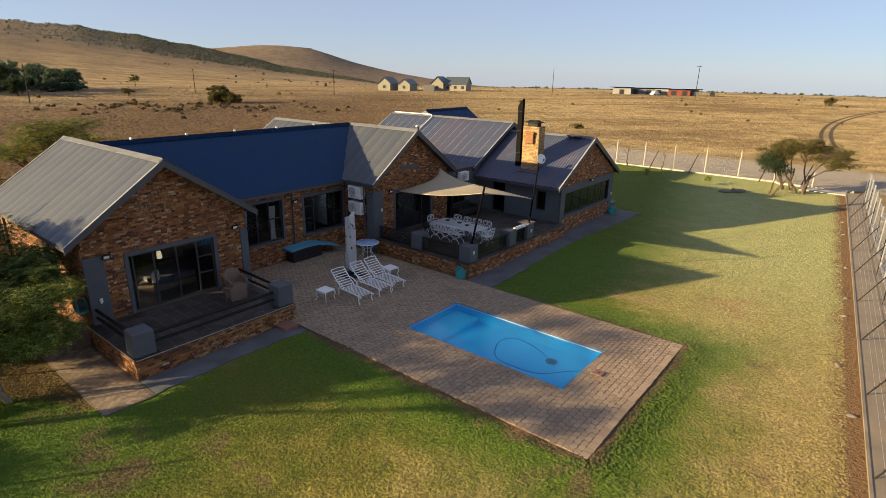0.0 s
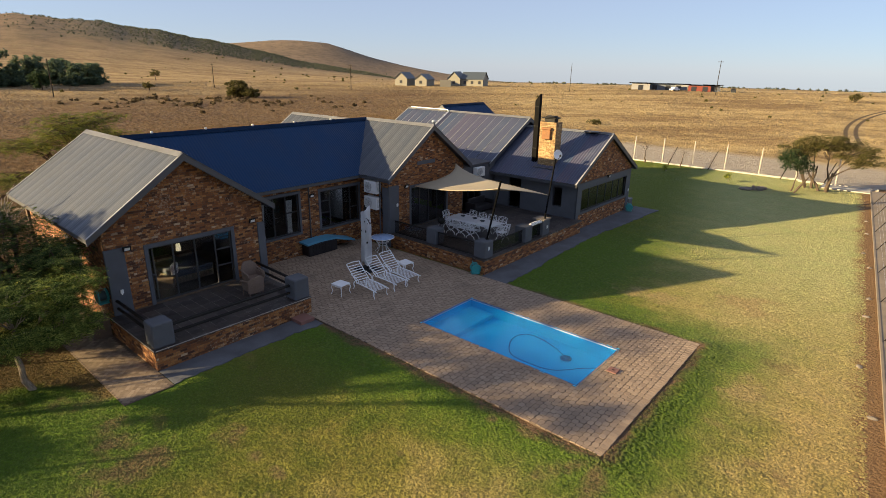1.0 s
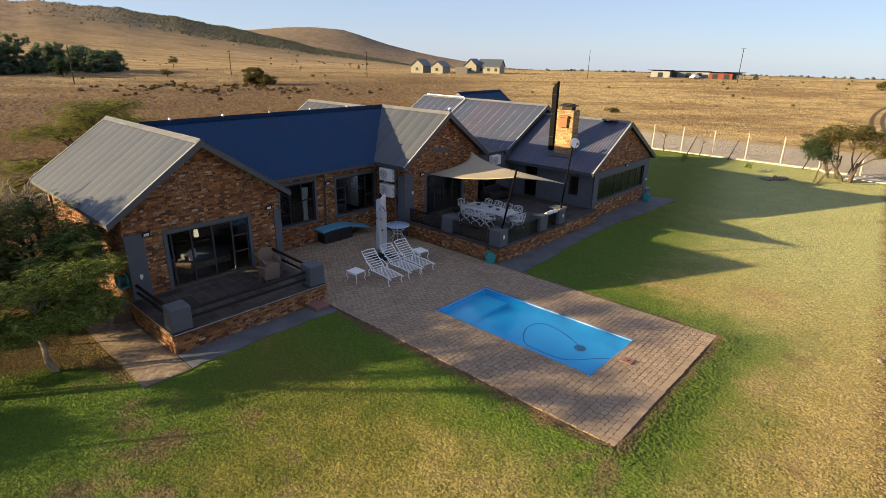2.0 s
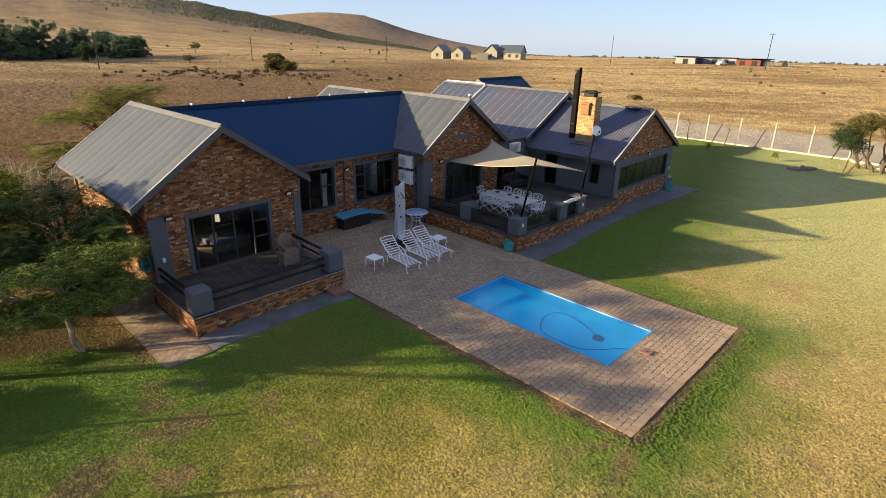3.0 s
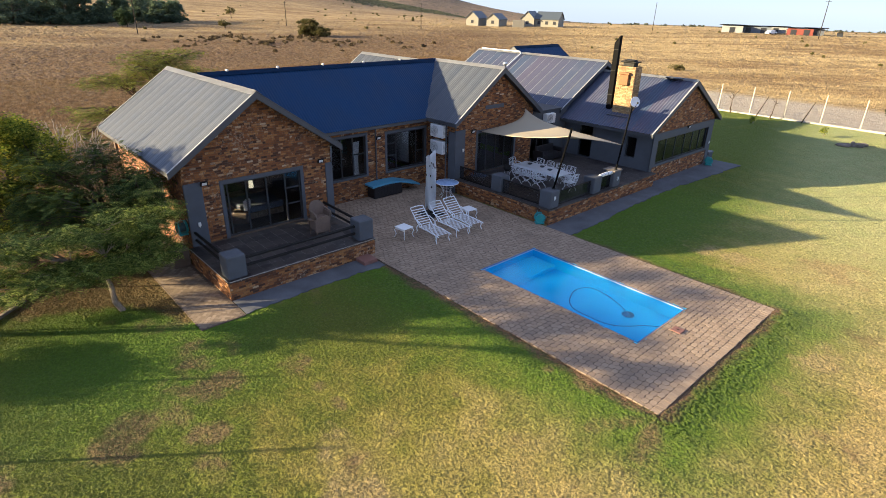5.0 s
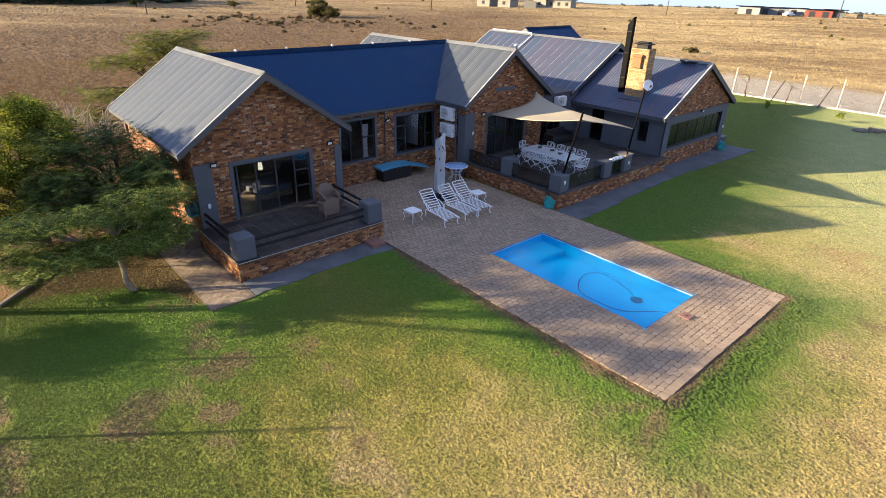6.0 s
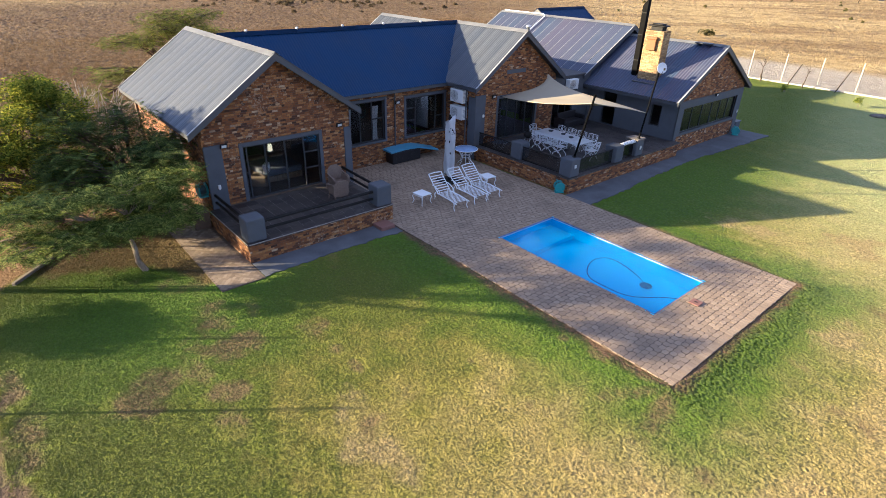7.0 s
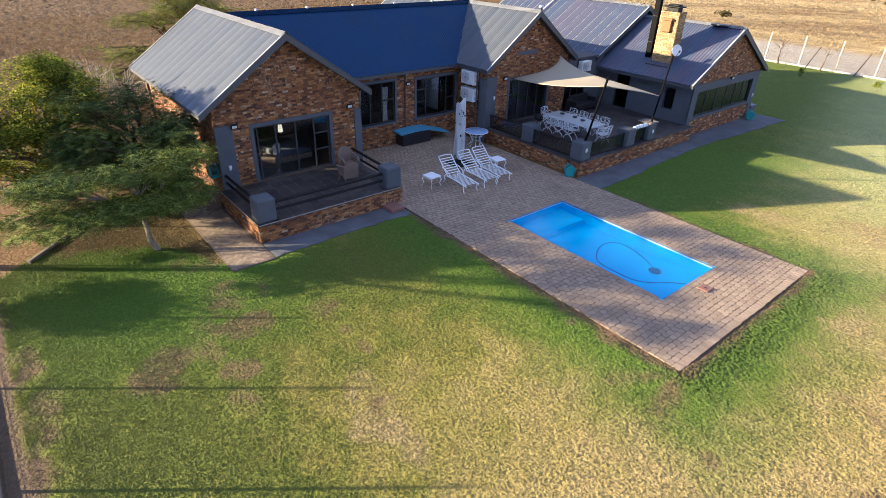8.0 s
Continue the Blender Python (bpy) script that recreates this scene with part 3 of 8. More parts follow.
def tube(bm, pts, r, seg=8, r_end=None, closed=False):
    """A round bar along points; the radius runs from r to r_end."""
    pts = [Vector(p) for p in pts]
    n = len(pts)
    rings = []
    up = Vector((0.13, 0.21, 0.97))
    for i, p in enumerate(pts):
        if closed:
            d = pts[(i + 1) % n] - pts[i - 1]
        else:
            d = pts[min(i + 1, n - 1)] - pts[max(i - 1, 0)]
        d.normalize()
        s = d.cross(up)
        if s.length < 0.05:
            s = d.cross(Vector((1, 0, 0)))
        s.normalize()
        w = s.cross(d)
        rr = r if r_end is None else r + (r_end - r) * i / max(1, n - 1)
        rings.append([bm.verts.new(p + (s * math.cos(k * math.tau / seg) + w * math.sin(k * math.tau / seg)) * rr) for k in range(seg)])
    for i in range(n if closed else n - 1):
        a, b = rings[i], rings[(i + 1) % n]
        for k in range(seg):
            bm.faces.new((a[k], a[(k + 1) % seg], b[(k + 1) % seg], b[k]))
    if not closed:
        bm.faces.new(rings[0][::-1])
        bm.faces.new(rings[-1])
    return bm


def lathe(bm, prof, seg=24, at=(0, 0, 0)):
    """A turned body: (radius, height) pairs round the z axis."""
    at = Vector(at)
    rings = [[bm.verts.new(at + Vector((max(r, 1e-4) * math.cos(k * math.tau / seg), max(r, 1e-4) * math.sin(k * math.tau / seg), z))) for k in range(seg)] for r, z in prof]
    for a, b in zip(rings, rings[1:]):
        for k in range(seg):
            bm.faces.new((a[k], a[(k + 1) % seg], b[(k + 1) % seg], b[k]))
    bm.faces.new(rings[0][::-1])
    bm.faces.new(rings[-1])
    return bm


def B():
    return bmesh.new()


def boxes_arrays(cent, half, out=None, ax=None):
    """Many boxes at once. cent n x 3, half n x 3, axes ax (3 x 3 rows u, v, w). Returns verts and quads."""
    cent, half = np.asarray(cent, float), np.asarray(half, float)
    ax = np.eye(3) if ax is None else np.asarray(ax, float)
    sg = np.array([[-1, -1, -1], [1, -1, -1], [1, 1, -1], [-1, 1, -1], [-1, -1, 1], [1, -1, 1], [1, 1, 1], [-1, 1, 1]], float)
    v = cent[:, None, :] + (sg[None] * half[:, None, :]) @ ax
    q = np.array([[0, 3, 2, 1], [4, 5, 6, 7], [0, 1, 5, 4], [1, 2, 6, 5], [2, 3, 7, 6], [3, 0, 4, 7]])
    f = q[None] + 8 * np.arange(len(cent))[:, None, None]
    return v.reshape(-1, 3), f.reshape(-1, 4)

# ---- ground: one sheet from the yard to the hills ----
EYE = (4.1, -10.9)
PX0, PX1, PY0, PY1 = -8.24, -1.94, 2.42, 5.41      # the pool


def ease(v):
    v = np.clip(v, 0, 1)
    return v * v * (3 - 2 * v)


def terrain(x, y):
    x, y = np.asarray(x, float), np.asarray(y, float)
    dx, dy = x - EYE[0], y - EYE[1]
    r = np.hypot(dx, dy)
    az = np.degrees(np.arctan2(dx, dy))
    yard = -0.075 - 0.04 * ease((x + 10) / 9)
    yard = yard + 0.06 * np.exp(-((y + 0.3) / 0.9) ** 2) * ease((x + 10.5) / 1.2) * ease((0.9 - x) / 1.4)
    yard = yard + 0.088 * np.exp(-((x - 0.3) / 0.8) ** 2) * ease((y + 0.8) / 0.8) * ease((8.6 - y) / 1.2)
    yard = yard + 0.06 * np.exp(-((y - 7.9) / 0.8) ** 2) * ease((x + 8.0) / 1.0) * ease((1.2 - x) / 1.4)
    z = yard + 1.1 * ease((r - 58) / 182)
    z = np.where(r > 240, 0.94 - (r - 240) * 0.0094, z)
    z = np.where(r > 340, (340 - r) * 0.0262, z)
    lift = ease((r - 330) / 300)
    z = z + lift * (np.sin(x * 0.011 + 1.0) * np.sin(y * 0.009) * 1.0)
    one = np.interp(az, (-90, -76, -71.6, -66.8, -62.4, -57.7, -54.7, -51.5, -48.3, -44), (4.7, 4.64, 4.42, 3.85, 3.15, 2.3, 1.62, 1.2, 0.75, 0))
    one = np.where(az < -150, one * ease((az + 180) / 30), one)
    two = np.interp(az, (-75, -61, -57.6, -54.5, -52.4, -50.4, -48.2, -46.6, -44.4, -42.1, -39.9, -35), (1.5, 3.0, 3.37, 3.5, 3.35, 2.83, 2.19, 1.75, 1.41, 0.96, 0.7, 0))
    two = np.where(az < -75, 1.5 * ease((az + 120) / 45), two)
    rough = 1 + 0.012 * np.sin(az * 1.3) + 0.008 * np.sin(az * 3.1 + 1)
    h1 = np.tan(np.radians(np.clip(one, 0, 8))) * 820 * rough * ease((r - 300) / 520) * np.where(r > 820, np.exp(-((r - 820) / 500) ** 2), 1)
    h2 = np.tan(np.radians(two)) * 1750 * rough * ease((r - 950) / 800) * np.where(r > 1750, np.exp(-((r - 1750) / 700) ** 2), 1)
    return z + np.maximum(h1, 0) + h2


def axis_lines(lo, hi, step_in, marks, reach=4600.0):
    a = list(np.arange(lo, hi, step_in)) + list(marks)
    for sign, start in ((-1, lo), (1, hi)):
        p, s = start, step_in
        while abs(p) < reach:
            p += sign * s
            s *= 1.055
            a.append(p)
    a = np.unique(np.round(a, 3))
    return a[np.concatenate([[True], np.diff(a) > 0.02])]


def build_ground():
    xs = axis_lines(-42, 12, 1.0, (PX0 - 0.1, PX1 + 0.1))
    ys = axis_lines(-16, 70, 0.6, (PY0 - 0.1, PY1 + 0.1))
    gx, gy = np.meshgrid(xs, ys, indexing="ij")
    v = np.stack([gx, gy, terrain(gx, gy)], -1).reshape(-1, 3)
    i, j = np.meshgrid(np.arange(len(xs) - 1), np.arange(len(ys) - 1), indexing="ij")
    cx, cy = (xs[i] + xs[i + 1]) / 2, (ys[j] + ys[j + 1]) / 2
    keep = ~((cx > PX0 - 0.1) & (cx < PX1 + 0.1) & (cy > PY0 - 0.1) & (cy < PY1 + 0.1))
    i, j = i[keep], j[keep]
    n = len(ys)
    f = np.stack([i * n + j, (i + 1) * n + j, (i + 1) * n + j + 1, i * n + j + 1], -1)
    g = raw("ground", v, f, GROUND, smooth=True)
    return tagged(g, "green lawn drying to straw, brown veld and hills beyond", "ground", kind="structure")


build_ground()

# ---- pool terrace ----
DECK_Y1 = 7.66


def deck_intervals(x):
    lo = 0.0 if x > -11.88 else (0.30 if x > -15.35 else 0.66)
    return [(lo, DECK_Y1)]


def build_deck():
    deck = B()
    for a, b in (((-17.6, 0.3), (-11.88, DECK_Y1)), ((-11.88, 0.0), (PX0 - 0.06, DECK_Y1)), ((PX0 - 0.06, 0.0), (PX1 + 0.06, PY0 - 0.06)), ((PX0 - 0.06, PY1 + 0.06), (PX1 + 0.06, DECK_Y1)), ((PX1 + 0.06, 0.0), (0.0, DECK_Y1))):
        box(deck, (a[0], a[1] + (0.02 if a[1] == 0.0 else 0), -0.5), (b[0], b[1], -0.008))
    base = tagged(part("pavement", deck, JOINT), "clay-brick paving round the swimming pool, worn in places", "pavement", kind="structure")
    rng = np.random.default_rng(5)
    cents, near = [], []
    L, Wd, G = 0.21, 0.165, 0.015
    row = 0
    x = -0.235 - Wd / 2

    def stone(sx, sy, e=0.014):
        """An interlocking paver, pointed by e in the middle of its long sides, with a chamfered top: verts and quads."""
        c = 0.006
        ring = ((-1, -1, -1), (1, -1, -1), (1, 0, 1), (1, 1, -1), (-1, 1, -1), (-1, 0, 1))
        v = [(a * (hx + k * e), d * hy, z) for z, hx, hy in ((-0.03, sx, sy), (-0.004, sx, sy), (0.0, sx - c, sy - c)) for a, d, k in ring]
        f = [(12, 13, 14, 17), (17, 14, 15, 16)] + [(o + k, o + (k + 1) % 6, o + 6 + (k + 1) % 6, o + 6 + k) for o in (0, 6) for k in range(6)]
        return np.array(v), np.array(f)
    # header course along the outer edge
    y = 0.0
    while y < DECK_Y1 - 0.05:
        cents.append(((-0.116 + rng.normal(0, 0.008), y + 0.075, rng.normal(0, 0.0015)), (0.109, 0.071, 0.0)))
        y += 0.15
    while x > -17.5:
        shift = (row % 2) * L / 2 + rng.normal(0, 0.02)
        for lo, hi in deck_intervals(x):
            y = lo - shift
            while y < hi:
                a, b = max(lo, y) + G / 2, min(hi, y + L) - G / 2
                y += L
                if b - a < 0.04:
                    continue
                cy, lock = (a + b) / 2, (0.014 if b - a > 0.15 else 0.0)
                x0, x1 = x - Wd / 2 + G / 2, x + Wd / 2 - G / 2
                if x1 > PX0 - 0.004 and x0 < PX1 + 0.004 and b > PY0 - 0.004 and a < PY1 + 0.004:
                    # cut to the pool's edge
                    if x0 < PX0 - 0.03:
                        x1 = PX0 - 0.004
                    elif x1 > PX1 + 0.03:
                        x0 = PX1 + 0.004
                    elif a < PY0 - 0.03:
                        b = PY0 - 0.004
                    elif b > PY1 + 0.03:
                        a = PY1 + 0.004
                    else:
                        continue
                    cy, lock = (a + b) / 2, 0.0
                c = ((x0 + x1) / 2 + rng.normal(0, 0.006), cy + rng.normal(0, 0.005), rng.normal(0, 0.0018))
                h = ((x1 - x0) / 2 * rng.uniform(0.93, 1.02), (b - a) / 2 * rng.uniform(0.94, 1.02), lock)
                (near if (x > -3.4 and cy < 3.1 and len(near) < 290 and lock and h[0] > 0.06) else cents).append((c, h))
        x -= Wd
        row += 1
    vs, fs = [], []
    for i, (c, h) in enumerate(cents):
        v, f = stone(*h)
        tilt, turn = rng.normal(0, 0.016, 2), rng.normal(0, 0.035)
        v[:, 0], v[:, 1] = v[:, 0] - turn * v[:, 1], v[:, 1] + turn * v[:, 0]
        v[:, 2] += v[:, 0] * tilt[0] + v[:, 1] * tilt[1]
        vs.append(v + np.array(c))
        fs.append(f + 18 * i)
    tagged(raw("paver_field", np.concatenate(vs), np.concatenate(fs), PAVER, base), kind="stuff")
    v, f = stone((Wd - G) / 2, (L - G) / 2)
    first = raw("paver", v, f, PAVER, base)
    for k, (c, h) in enumerate(near):
        o = new("paver", first.data) if k else first
        o.parent = base
        o.matrix_local = pose(*c, rng.normal(0, 0.7), rng.normal(0, 0.7), rng.normal(0, 0.5))


def build_pool():
    pool = thing("swimming_pool", "rectangular swimming pool with bright blue painted shell and still water", "swimming pool")
    s = B()
    for a, b in (((PX0 - 0.12, PY0 - 0.12, -1.1), (PX0, PY1 + 0.12, -0.02)), ((PX1, PY0 - 0.12, -1.1), (PX1 + 0.12, PY1 + 0.12, -0.02)),
                 ((PX0, PY0 - 0.12, -1.1), (PX1, PY0, -0.02)), ((PX0, PY1, -1.1), (PX1, PY1 + 0.12, -0.02)), ((PX0 - 0.12, PY0 - 0.12, -1.25), (PX1 + 0.12, PY1 + 0.12, -1.1))):
        box(s, a, b)
    shell = part("shell", s, POOL, pool, "blue painted shell")
    st = B()
    box(st, (PX0 + 0.003, PY0 + 0.003, -1.1), (PX0 + 1.15, PY1 - 0.003, -0.75), 0.03)
    part("step", st, POOL_STEP, shell, "pale blue entry step")
    w = B()
    box(w, (PX0 - 0.05, PY0 - 0.05, -1.15), (PX1 + 0.05, PY1 + 0.05, -0.06))
    part("water", w, WATER, pool, "clear still water")
    c = B()
    for a, b in (((PX0, PY0, -0.039), (PX0 + 0.035, PY1, -0.012)), ((PX1 - 0.035, PY0, -0.039), (PX1, PY1, -0.012)), ((PX0 + 0.035, PY1 - 0.035, -0.039), (PX1 - 0.035, PY1, -0.012)), ((PX0 + 0.035, PY0, -0.039), (PX1 - 0.035, PY0 + 0.035, -0.012))):
        box(c, a, b)
    part("waterline_tile", c, COPING, shell, "dark blue waterline tiles")
    # added band that paints the lit strip of wall at the waterline
    c = B()
    for a, b in (((PX0, PY0, -0.095), (PX0 + 0.040, PY1, -0.039)), ((PX1 - 0.040, PY0, -0.095), (PX1, PY1, -0.039)), ((PX0 + 0.040, PY1 - 0.040, -0.095), (PX1 - 0.040, PY1, -0.039)), ((PX0 + 0.040, PY0, -0.095), (PX1 - 0.040, PY0 + 0.040, -0.039))):
        box(c, a, b)
    part("lip", c, LIT_BAND, shell, "pale band for the lit wall above the water")
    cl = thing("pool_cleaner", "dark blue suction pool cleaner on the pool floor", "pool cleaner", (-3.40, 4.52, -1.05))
    b = B()
    lathe(b, [(0.08, -0.05), (0.18, -0.04), (0.21, -0.01), (0.16, 0.03), (0.08, 0.06)], 20)
    part("skirt", b, CLEANER, cl, "", True)
    b = B()
    box(b, (-0.11, -0.08, 0.04), (0.11, 0.08, 0.13), 0.03)
    tube(b, [(0, 0, 0.11), (-0.06, 0, 0.14), (-0.12, 0, 0.13)], 0.035, 8)
    part("body", b, CLEANER, cl)
    b = B()
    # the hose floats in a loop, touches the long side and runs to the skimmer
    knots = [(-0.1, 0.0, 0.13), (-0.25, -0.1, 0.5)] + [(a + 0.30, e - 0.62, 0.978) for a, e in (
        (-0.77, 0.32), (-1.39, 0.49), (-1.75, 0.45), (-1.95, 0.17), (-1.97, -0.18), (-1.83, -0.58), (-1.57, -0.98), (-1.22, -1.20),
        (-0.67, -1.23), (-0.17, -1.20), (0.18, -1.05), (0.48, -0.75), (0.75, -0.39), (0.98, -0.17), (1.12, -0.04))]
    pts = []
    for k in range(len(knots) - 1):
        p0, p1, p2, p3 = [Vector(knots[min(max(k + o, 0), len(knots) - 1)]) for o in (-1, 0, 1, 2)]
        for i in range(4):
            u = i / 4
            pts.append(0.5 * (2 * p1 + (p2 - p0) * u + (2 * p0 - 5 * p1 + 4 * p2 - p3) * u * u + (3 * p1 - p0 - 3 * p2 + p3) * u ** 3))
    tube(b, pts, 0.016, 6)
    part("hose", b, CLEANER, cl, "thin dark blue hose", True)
    lid = thing("skimmer_lid", "terracotta square skimmer lid in the paving", "skimmer lid", (-1.49, 3.94, 0.004))
    b = B()
    box(b, (-0.16, -0.16, 0), (0.16, 0.16, 0.03), 0.01)
    part("cover", b, RED_TILE, lid)
    b = B()
    box(b, (-0.045, -0.02, 0.03), (0.045, 0.02, 0.042), 0.004)
    part("finger_grip", b, DARK, lid)


build_pool()


def slab(name, rects, z0, z1, m, label, category="pavement"):
    b = B()
    for x0, y0, x1, y1 in rects:
        box(b, (x0, y0, z0), (x1, y1, z1), 0.008)
    return tagged(part(name, b, m), label, category, kind="structure")


def ragged_slab(name, x0, y0, x1, y1, z0, z1, m, label, seed):
    """A thin concrete slab whose outer edge is broken and overgrown."""
    rng = random.Random(seed)
    n = int((y1 - y0) / 0.16)
    rim, low = [], 0.0
    for k in range(n + 1):
        low = low * 0.75 + rng.uniform(-0.05, 0.05)
        rim.append((x1 - 0.07 - (0.42 if y1 - y0 > 9 else 0.1) * math.sin(math.pi * k / n) + low + rng.uniform(-0.035, 0.035), y0 + (y1 - y0) * k / n))
    b = B()
    ring = [(x0, y1), (x0, y0)] + rim
    top = [b.verts.new((x, y, z1)) for x, y in ring]
    foot = [b.verts.new((x, y, z0)) for x, y in ring]
    b.faces.new(top)
    for k in range(len(ring)):
        j = (k + 1) % len(ring)
        b.faces.new((foot[k], foot[j], top[j], top[k]))
    return tagged(part(name, b, m), label, "pavement", kind="structure")


ragged_slab("apron", -9.45, 7.72, -8.0, 25.6, -0.4, -0.045, APRON, "dark grey concrete apron along the terrace and gable", 4)
slab("inner_apron", [(-10.0, 13.9, -9.46, 25.6)], -0.4, -0.045, APRON, "dark grey concrete strip at the foot of the gable")
ragged_slab("front_apron", -11.86, -5.4, -10.72, -0.02, -0.4, -0.05, APRON, "grey concrete apron in front of the raised patio", 9)
slab("patio_step", [(-11.86, -0.66, -11.25, -0.08)], -0.05, 0.08, RED_TILE, "low red-tiled step beside the patio", "step")


def build_path():
    b = B()
    box(b, (-24.0, -6.8, -0.4), (-10.75, -5.43, -0.0485))
    base = tagged(part("garden_path", b, JOINT), "herringbone clay-paver path beside the patio", "path", kind="structure")
    rng = np.random.default_rng(8)
    L = 0.22
    W2 = L / 2
    vs, fs, n = [], [], 0
    for i in range(-70, 70):
        for j in range(-12, 130):
            for k in range(2):
                # herringbone at right angles to the path
                ox, oy = (i + j) * W2, (j - i) * W2
                cx, cy = (ox + L / 2, oy + W2 / 2) if k == 0 else (ox + W2 / 2 + L, oy - W2 + L / 2 + W2)
                X, Y = -17.3 + cx * 0.7071 - cy * 0.7071, -6.2 + cx * 0.7071 + cy * 0.7071
                if not (-20.5 < X < -10.82 and -6.72 < Y < -5.5):
                    continue
                hx, hy = (L / 2 - 0.004, W2 / 2 - 0.004) if k == 0 else (W2 / 2 - 0.004, L / 2 - 0.004)
                ax = [[0.7071, 0.7071, 0], [-0.7071, 0.7071, 0], [0, 0, 1]]
                v, f = boxes_arrays([(X, Y, -0.062 + rng.normal(0, 0.0008))], [(hx, hy, 0.016)], ax=ax)
                vs.append(v)
                fs.append(f + n)
                n += 8
    tagged(raw("paver_field", np.concatenate(vs), np.concatenate(fs), PATH_PAVER, base), kind="stuff")


build_path()

# ---- house ----
house = thing("house", "single-storey face-brick house with charcoal plaster and dark sheet-metal gable roofs", "house")
T1, T2 = 0.61, 0.65                                # levels of the two patios


def prism_wall(bm, plane, at, out, u0, u1, z0, top, holes, thick):
    """A wall with rectangular holes right through it. top: (u, z) pairs; out: +1 or -1, the way its face looks."""
    cuts = sorted({u0, u1, *[p[0] for p in top if u0 < p[0] < u1], *[h[0] for h in holes], *[h[1] for h in holes]})

    def height(u):
        for (a, za), (b, zb) in zip(top, top[1:]):
            if a - 1e-6 <= u <= b + 1e-6:
                return za + (zb - za) * (u - a) / (b - a) if b > a else za
        return top[-1][1]
    for a, b in zip(cuts, cuts[1:]):
        mid = (a + b) / 2
        levels = sorted({h[2] for h in holes} | {h[3] for h in holes})
        zs = [(z0, z0)]
        for h in sorted([h for h in holes if h[0] - 1e-6 <= mid <= h[1] + 1e-6], key=lambda h: h[2]):
            zs[-1] = (zs[-1], (h[2], h[2]))
            zs.append((h[3], h[3]))
        zs[-1] = (zs[-1], (height(a), height(b)))
        cells = []
        for (la, lb), (ta, tb) in zs:
            for lv in levels:
                if la + 0.01 < lv < min(ta, tb) - 0.01:
                    cells.append(((la, lb), (lv, lv)))
                    la = lb = lv
            cells.append(((la, lb), (ta, tb)))
        for (la, lb), (ta, tb) in cells:
            if ta - la < 0.01 and tb - lb < 0.01:
                continue
            pts = []
            for d in (at, at - out * thick):
                for u, z in ((a, la), (b, lb), (b, tb), (a, ta)):
                    pts.append(bm.verts.new((d, u, z) if plane == "x" else (u, d, z)))
            p = pts
            for q in ((0, 1, 2, 3), (7, 6, 5, 4), (0, 4, 5, 1), (1, 5, 6, 2), (2, 6, 7, 3), (3, 7, 4, 0)):
                bm.faces.new([p[k] for k in q])
    bmesh.ops.remove_doubles(bm, verts=bm.verts, dist=0.0005)


def bricks(plane, at, out, z0, z1, spans, seed, proud=0.012, L=0.215, H=0.077, gap=0.012, rustic=True):
    """Centres and half sizes of face bricks in running bond; spans(z) gives the stretches of each course."""
    rng = np.random.default_rng(seed)
    cents, halves = [], []
    n = int((z1 - z0) / H)
    for k in range(n + 1):
        z = z0 + (k + 0.5) * H
        for a, b in spans(z):
            u = a - (k % 2) * L / 2 - 0.03 * (seed % 5)
            while u < b:
                run = L * (rng.choice((0.52, 0.8, 1.0, 1.06), p=(0.2, 0.15, 0.5, 0.15)) if rustic else 1.0)
                p, q = max(a, u), min(b, u + run)
                u += run
                if q - p < 0.045:
                    continue
                d = at + out * (proud - 0.03 + rng.normal(0, 0.0025))
                hu = (q - p - gap) / 2
                c, h = (p + q) / 2, (H - gap) / 2
                cents.append((d, c, z) if plane == "x" else (c, d, z))
                halves.append((0.03, hu, h) if plane == "x" else (hu, 0.03, h))
    return cents, halves


def brick_skin(parent, *args, **kw):
    c, h = bricks(*args, **kw)
    if c:
        v, f = boxes_arrays(c, h)
        return tagged(raw("brickwork", v, f, BRICK, parent), kind="stuff")


def cut_spans(u0, u1, top, holes):
    """The stretches of a course at height z between the wall's sloping top and its holes."""
    def spans(z):
        lo, hi = None, None
        for u in np.arange(u0, u1 + 0.001, 0.02):
            for (a, za), (b, zb) in zip(top, top[1:]):
                if a <= u <= b and za + (zb - za) * (u - a) / max(1e-6, b - a) > z + 0.03:
                    lo = u if lo is None else lo
                    hi = u
                    break
        if lo is None:
            return []
        out = [(lo, hi)]
        for h in holes:
            if h[2] - 0.02 < z < h[3] + 0.02:
                nxt = []
                for a, b in out:
                    if h[0] > a and h[1] < b:
                        nxt += [(a, h[0]), (h[1], b)]
                    elif h[1] <= a or h[0] >= b:
                        nxt.append((a, b))
                    elif h[0] <= a < h[1] < b:
                        nxt.append((h[1], b))
                    elif a < h[0] < b <= h[1]:
                        nxt.append((a, h[0]))
                out = nxt
        return out
    return spans


def at_plane(plane, d, u, z):
    return (d, u, z) if plane == "x" else (u, d, z)


def brick_wall(plane, at, out, u0, u1, z0, top, holes, bare, seed, thick=0.23, core=None):
    """A wall with its brick face. holes go through; bare are plastered rectangles that carry no brick."""
    b = B()
    prism_wall(b, plane, at, out, u0, u1, z0, top, holes, thick)
    w = part("wall", b, core or MORTAR, house, "face-brick wall in mixed orange and brown bricks" if core is None else "charcoal plastered wall")
    if core is None:
        zt = max(p[1] for p in top)
        brick_skin(w, plane, at, out, z0, zt, cut_spans(u0, u1, top, list(holes) + list(bare)), seed)
    return w


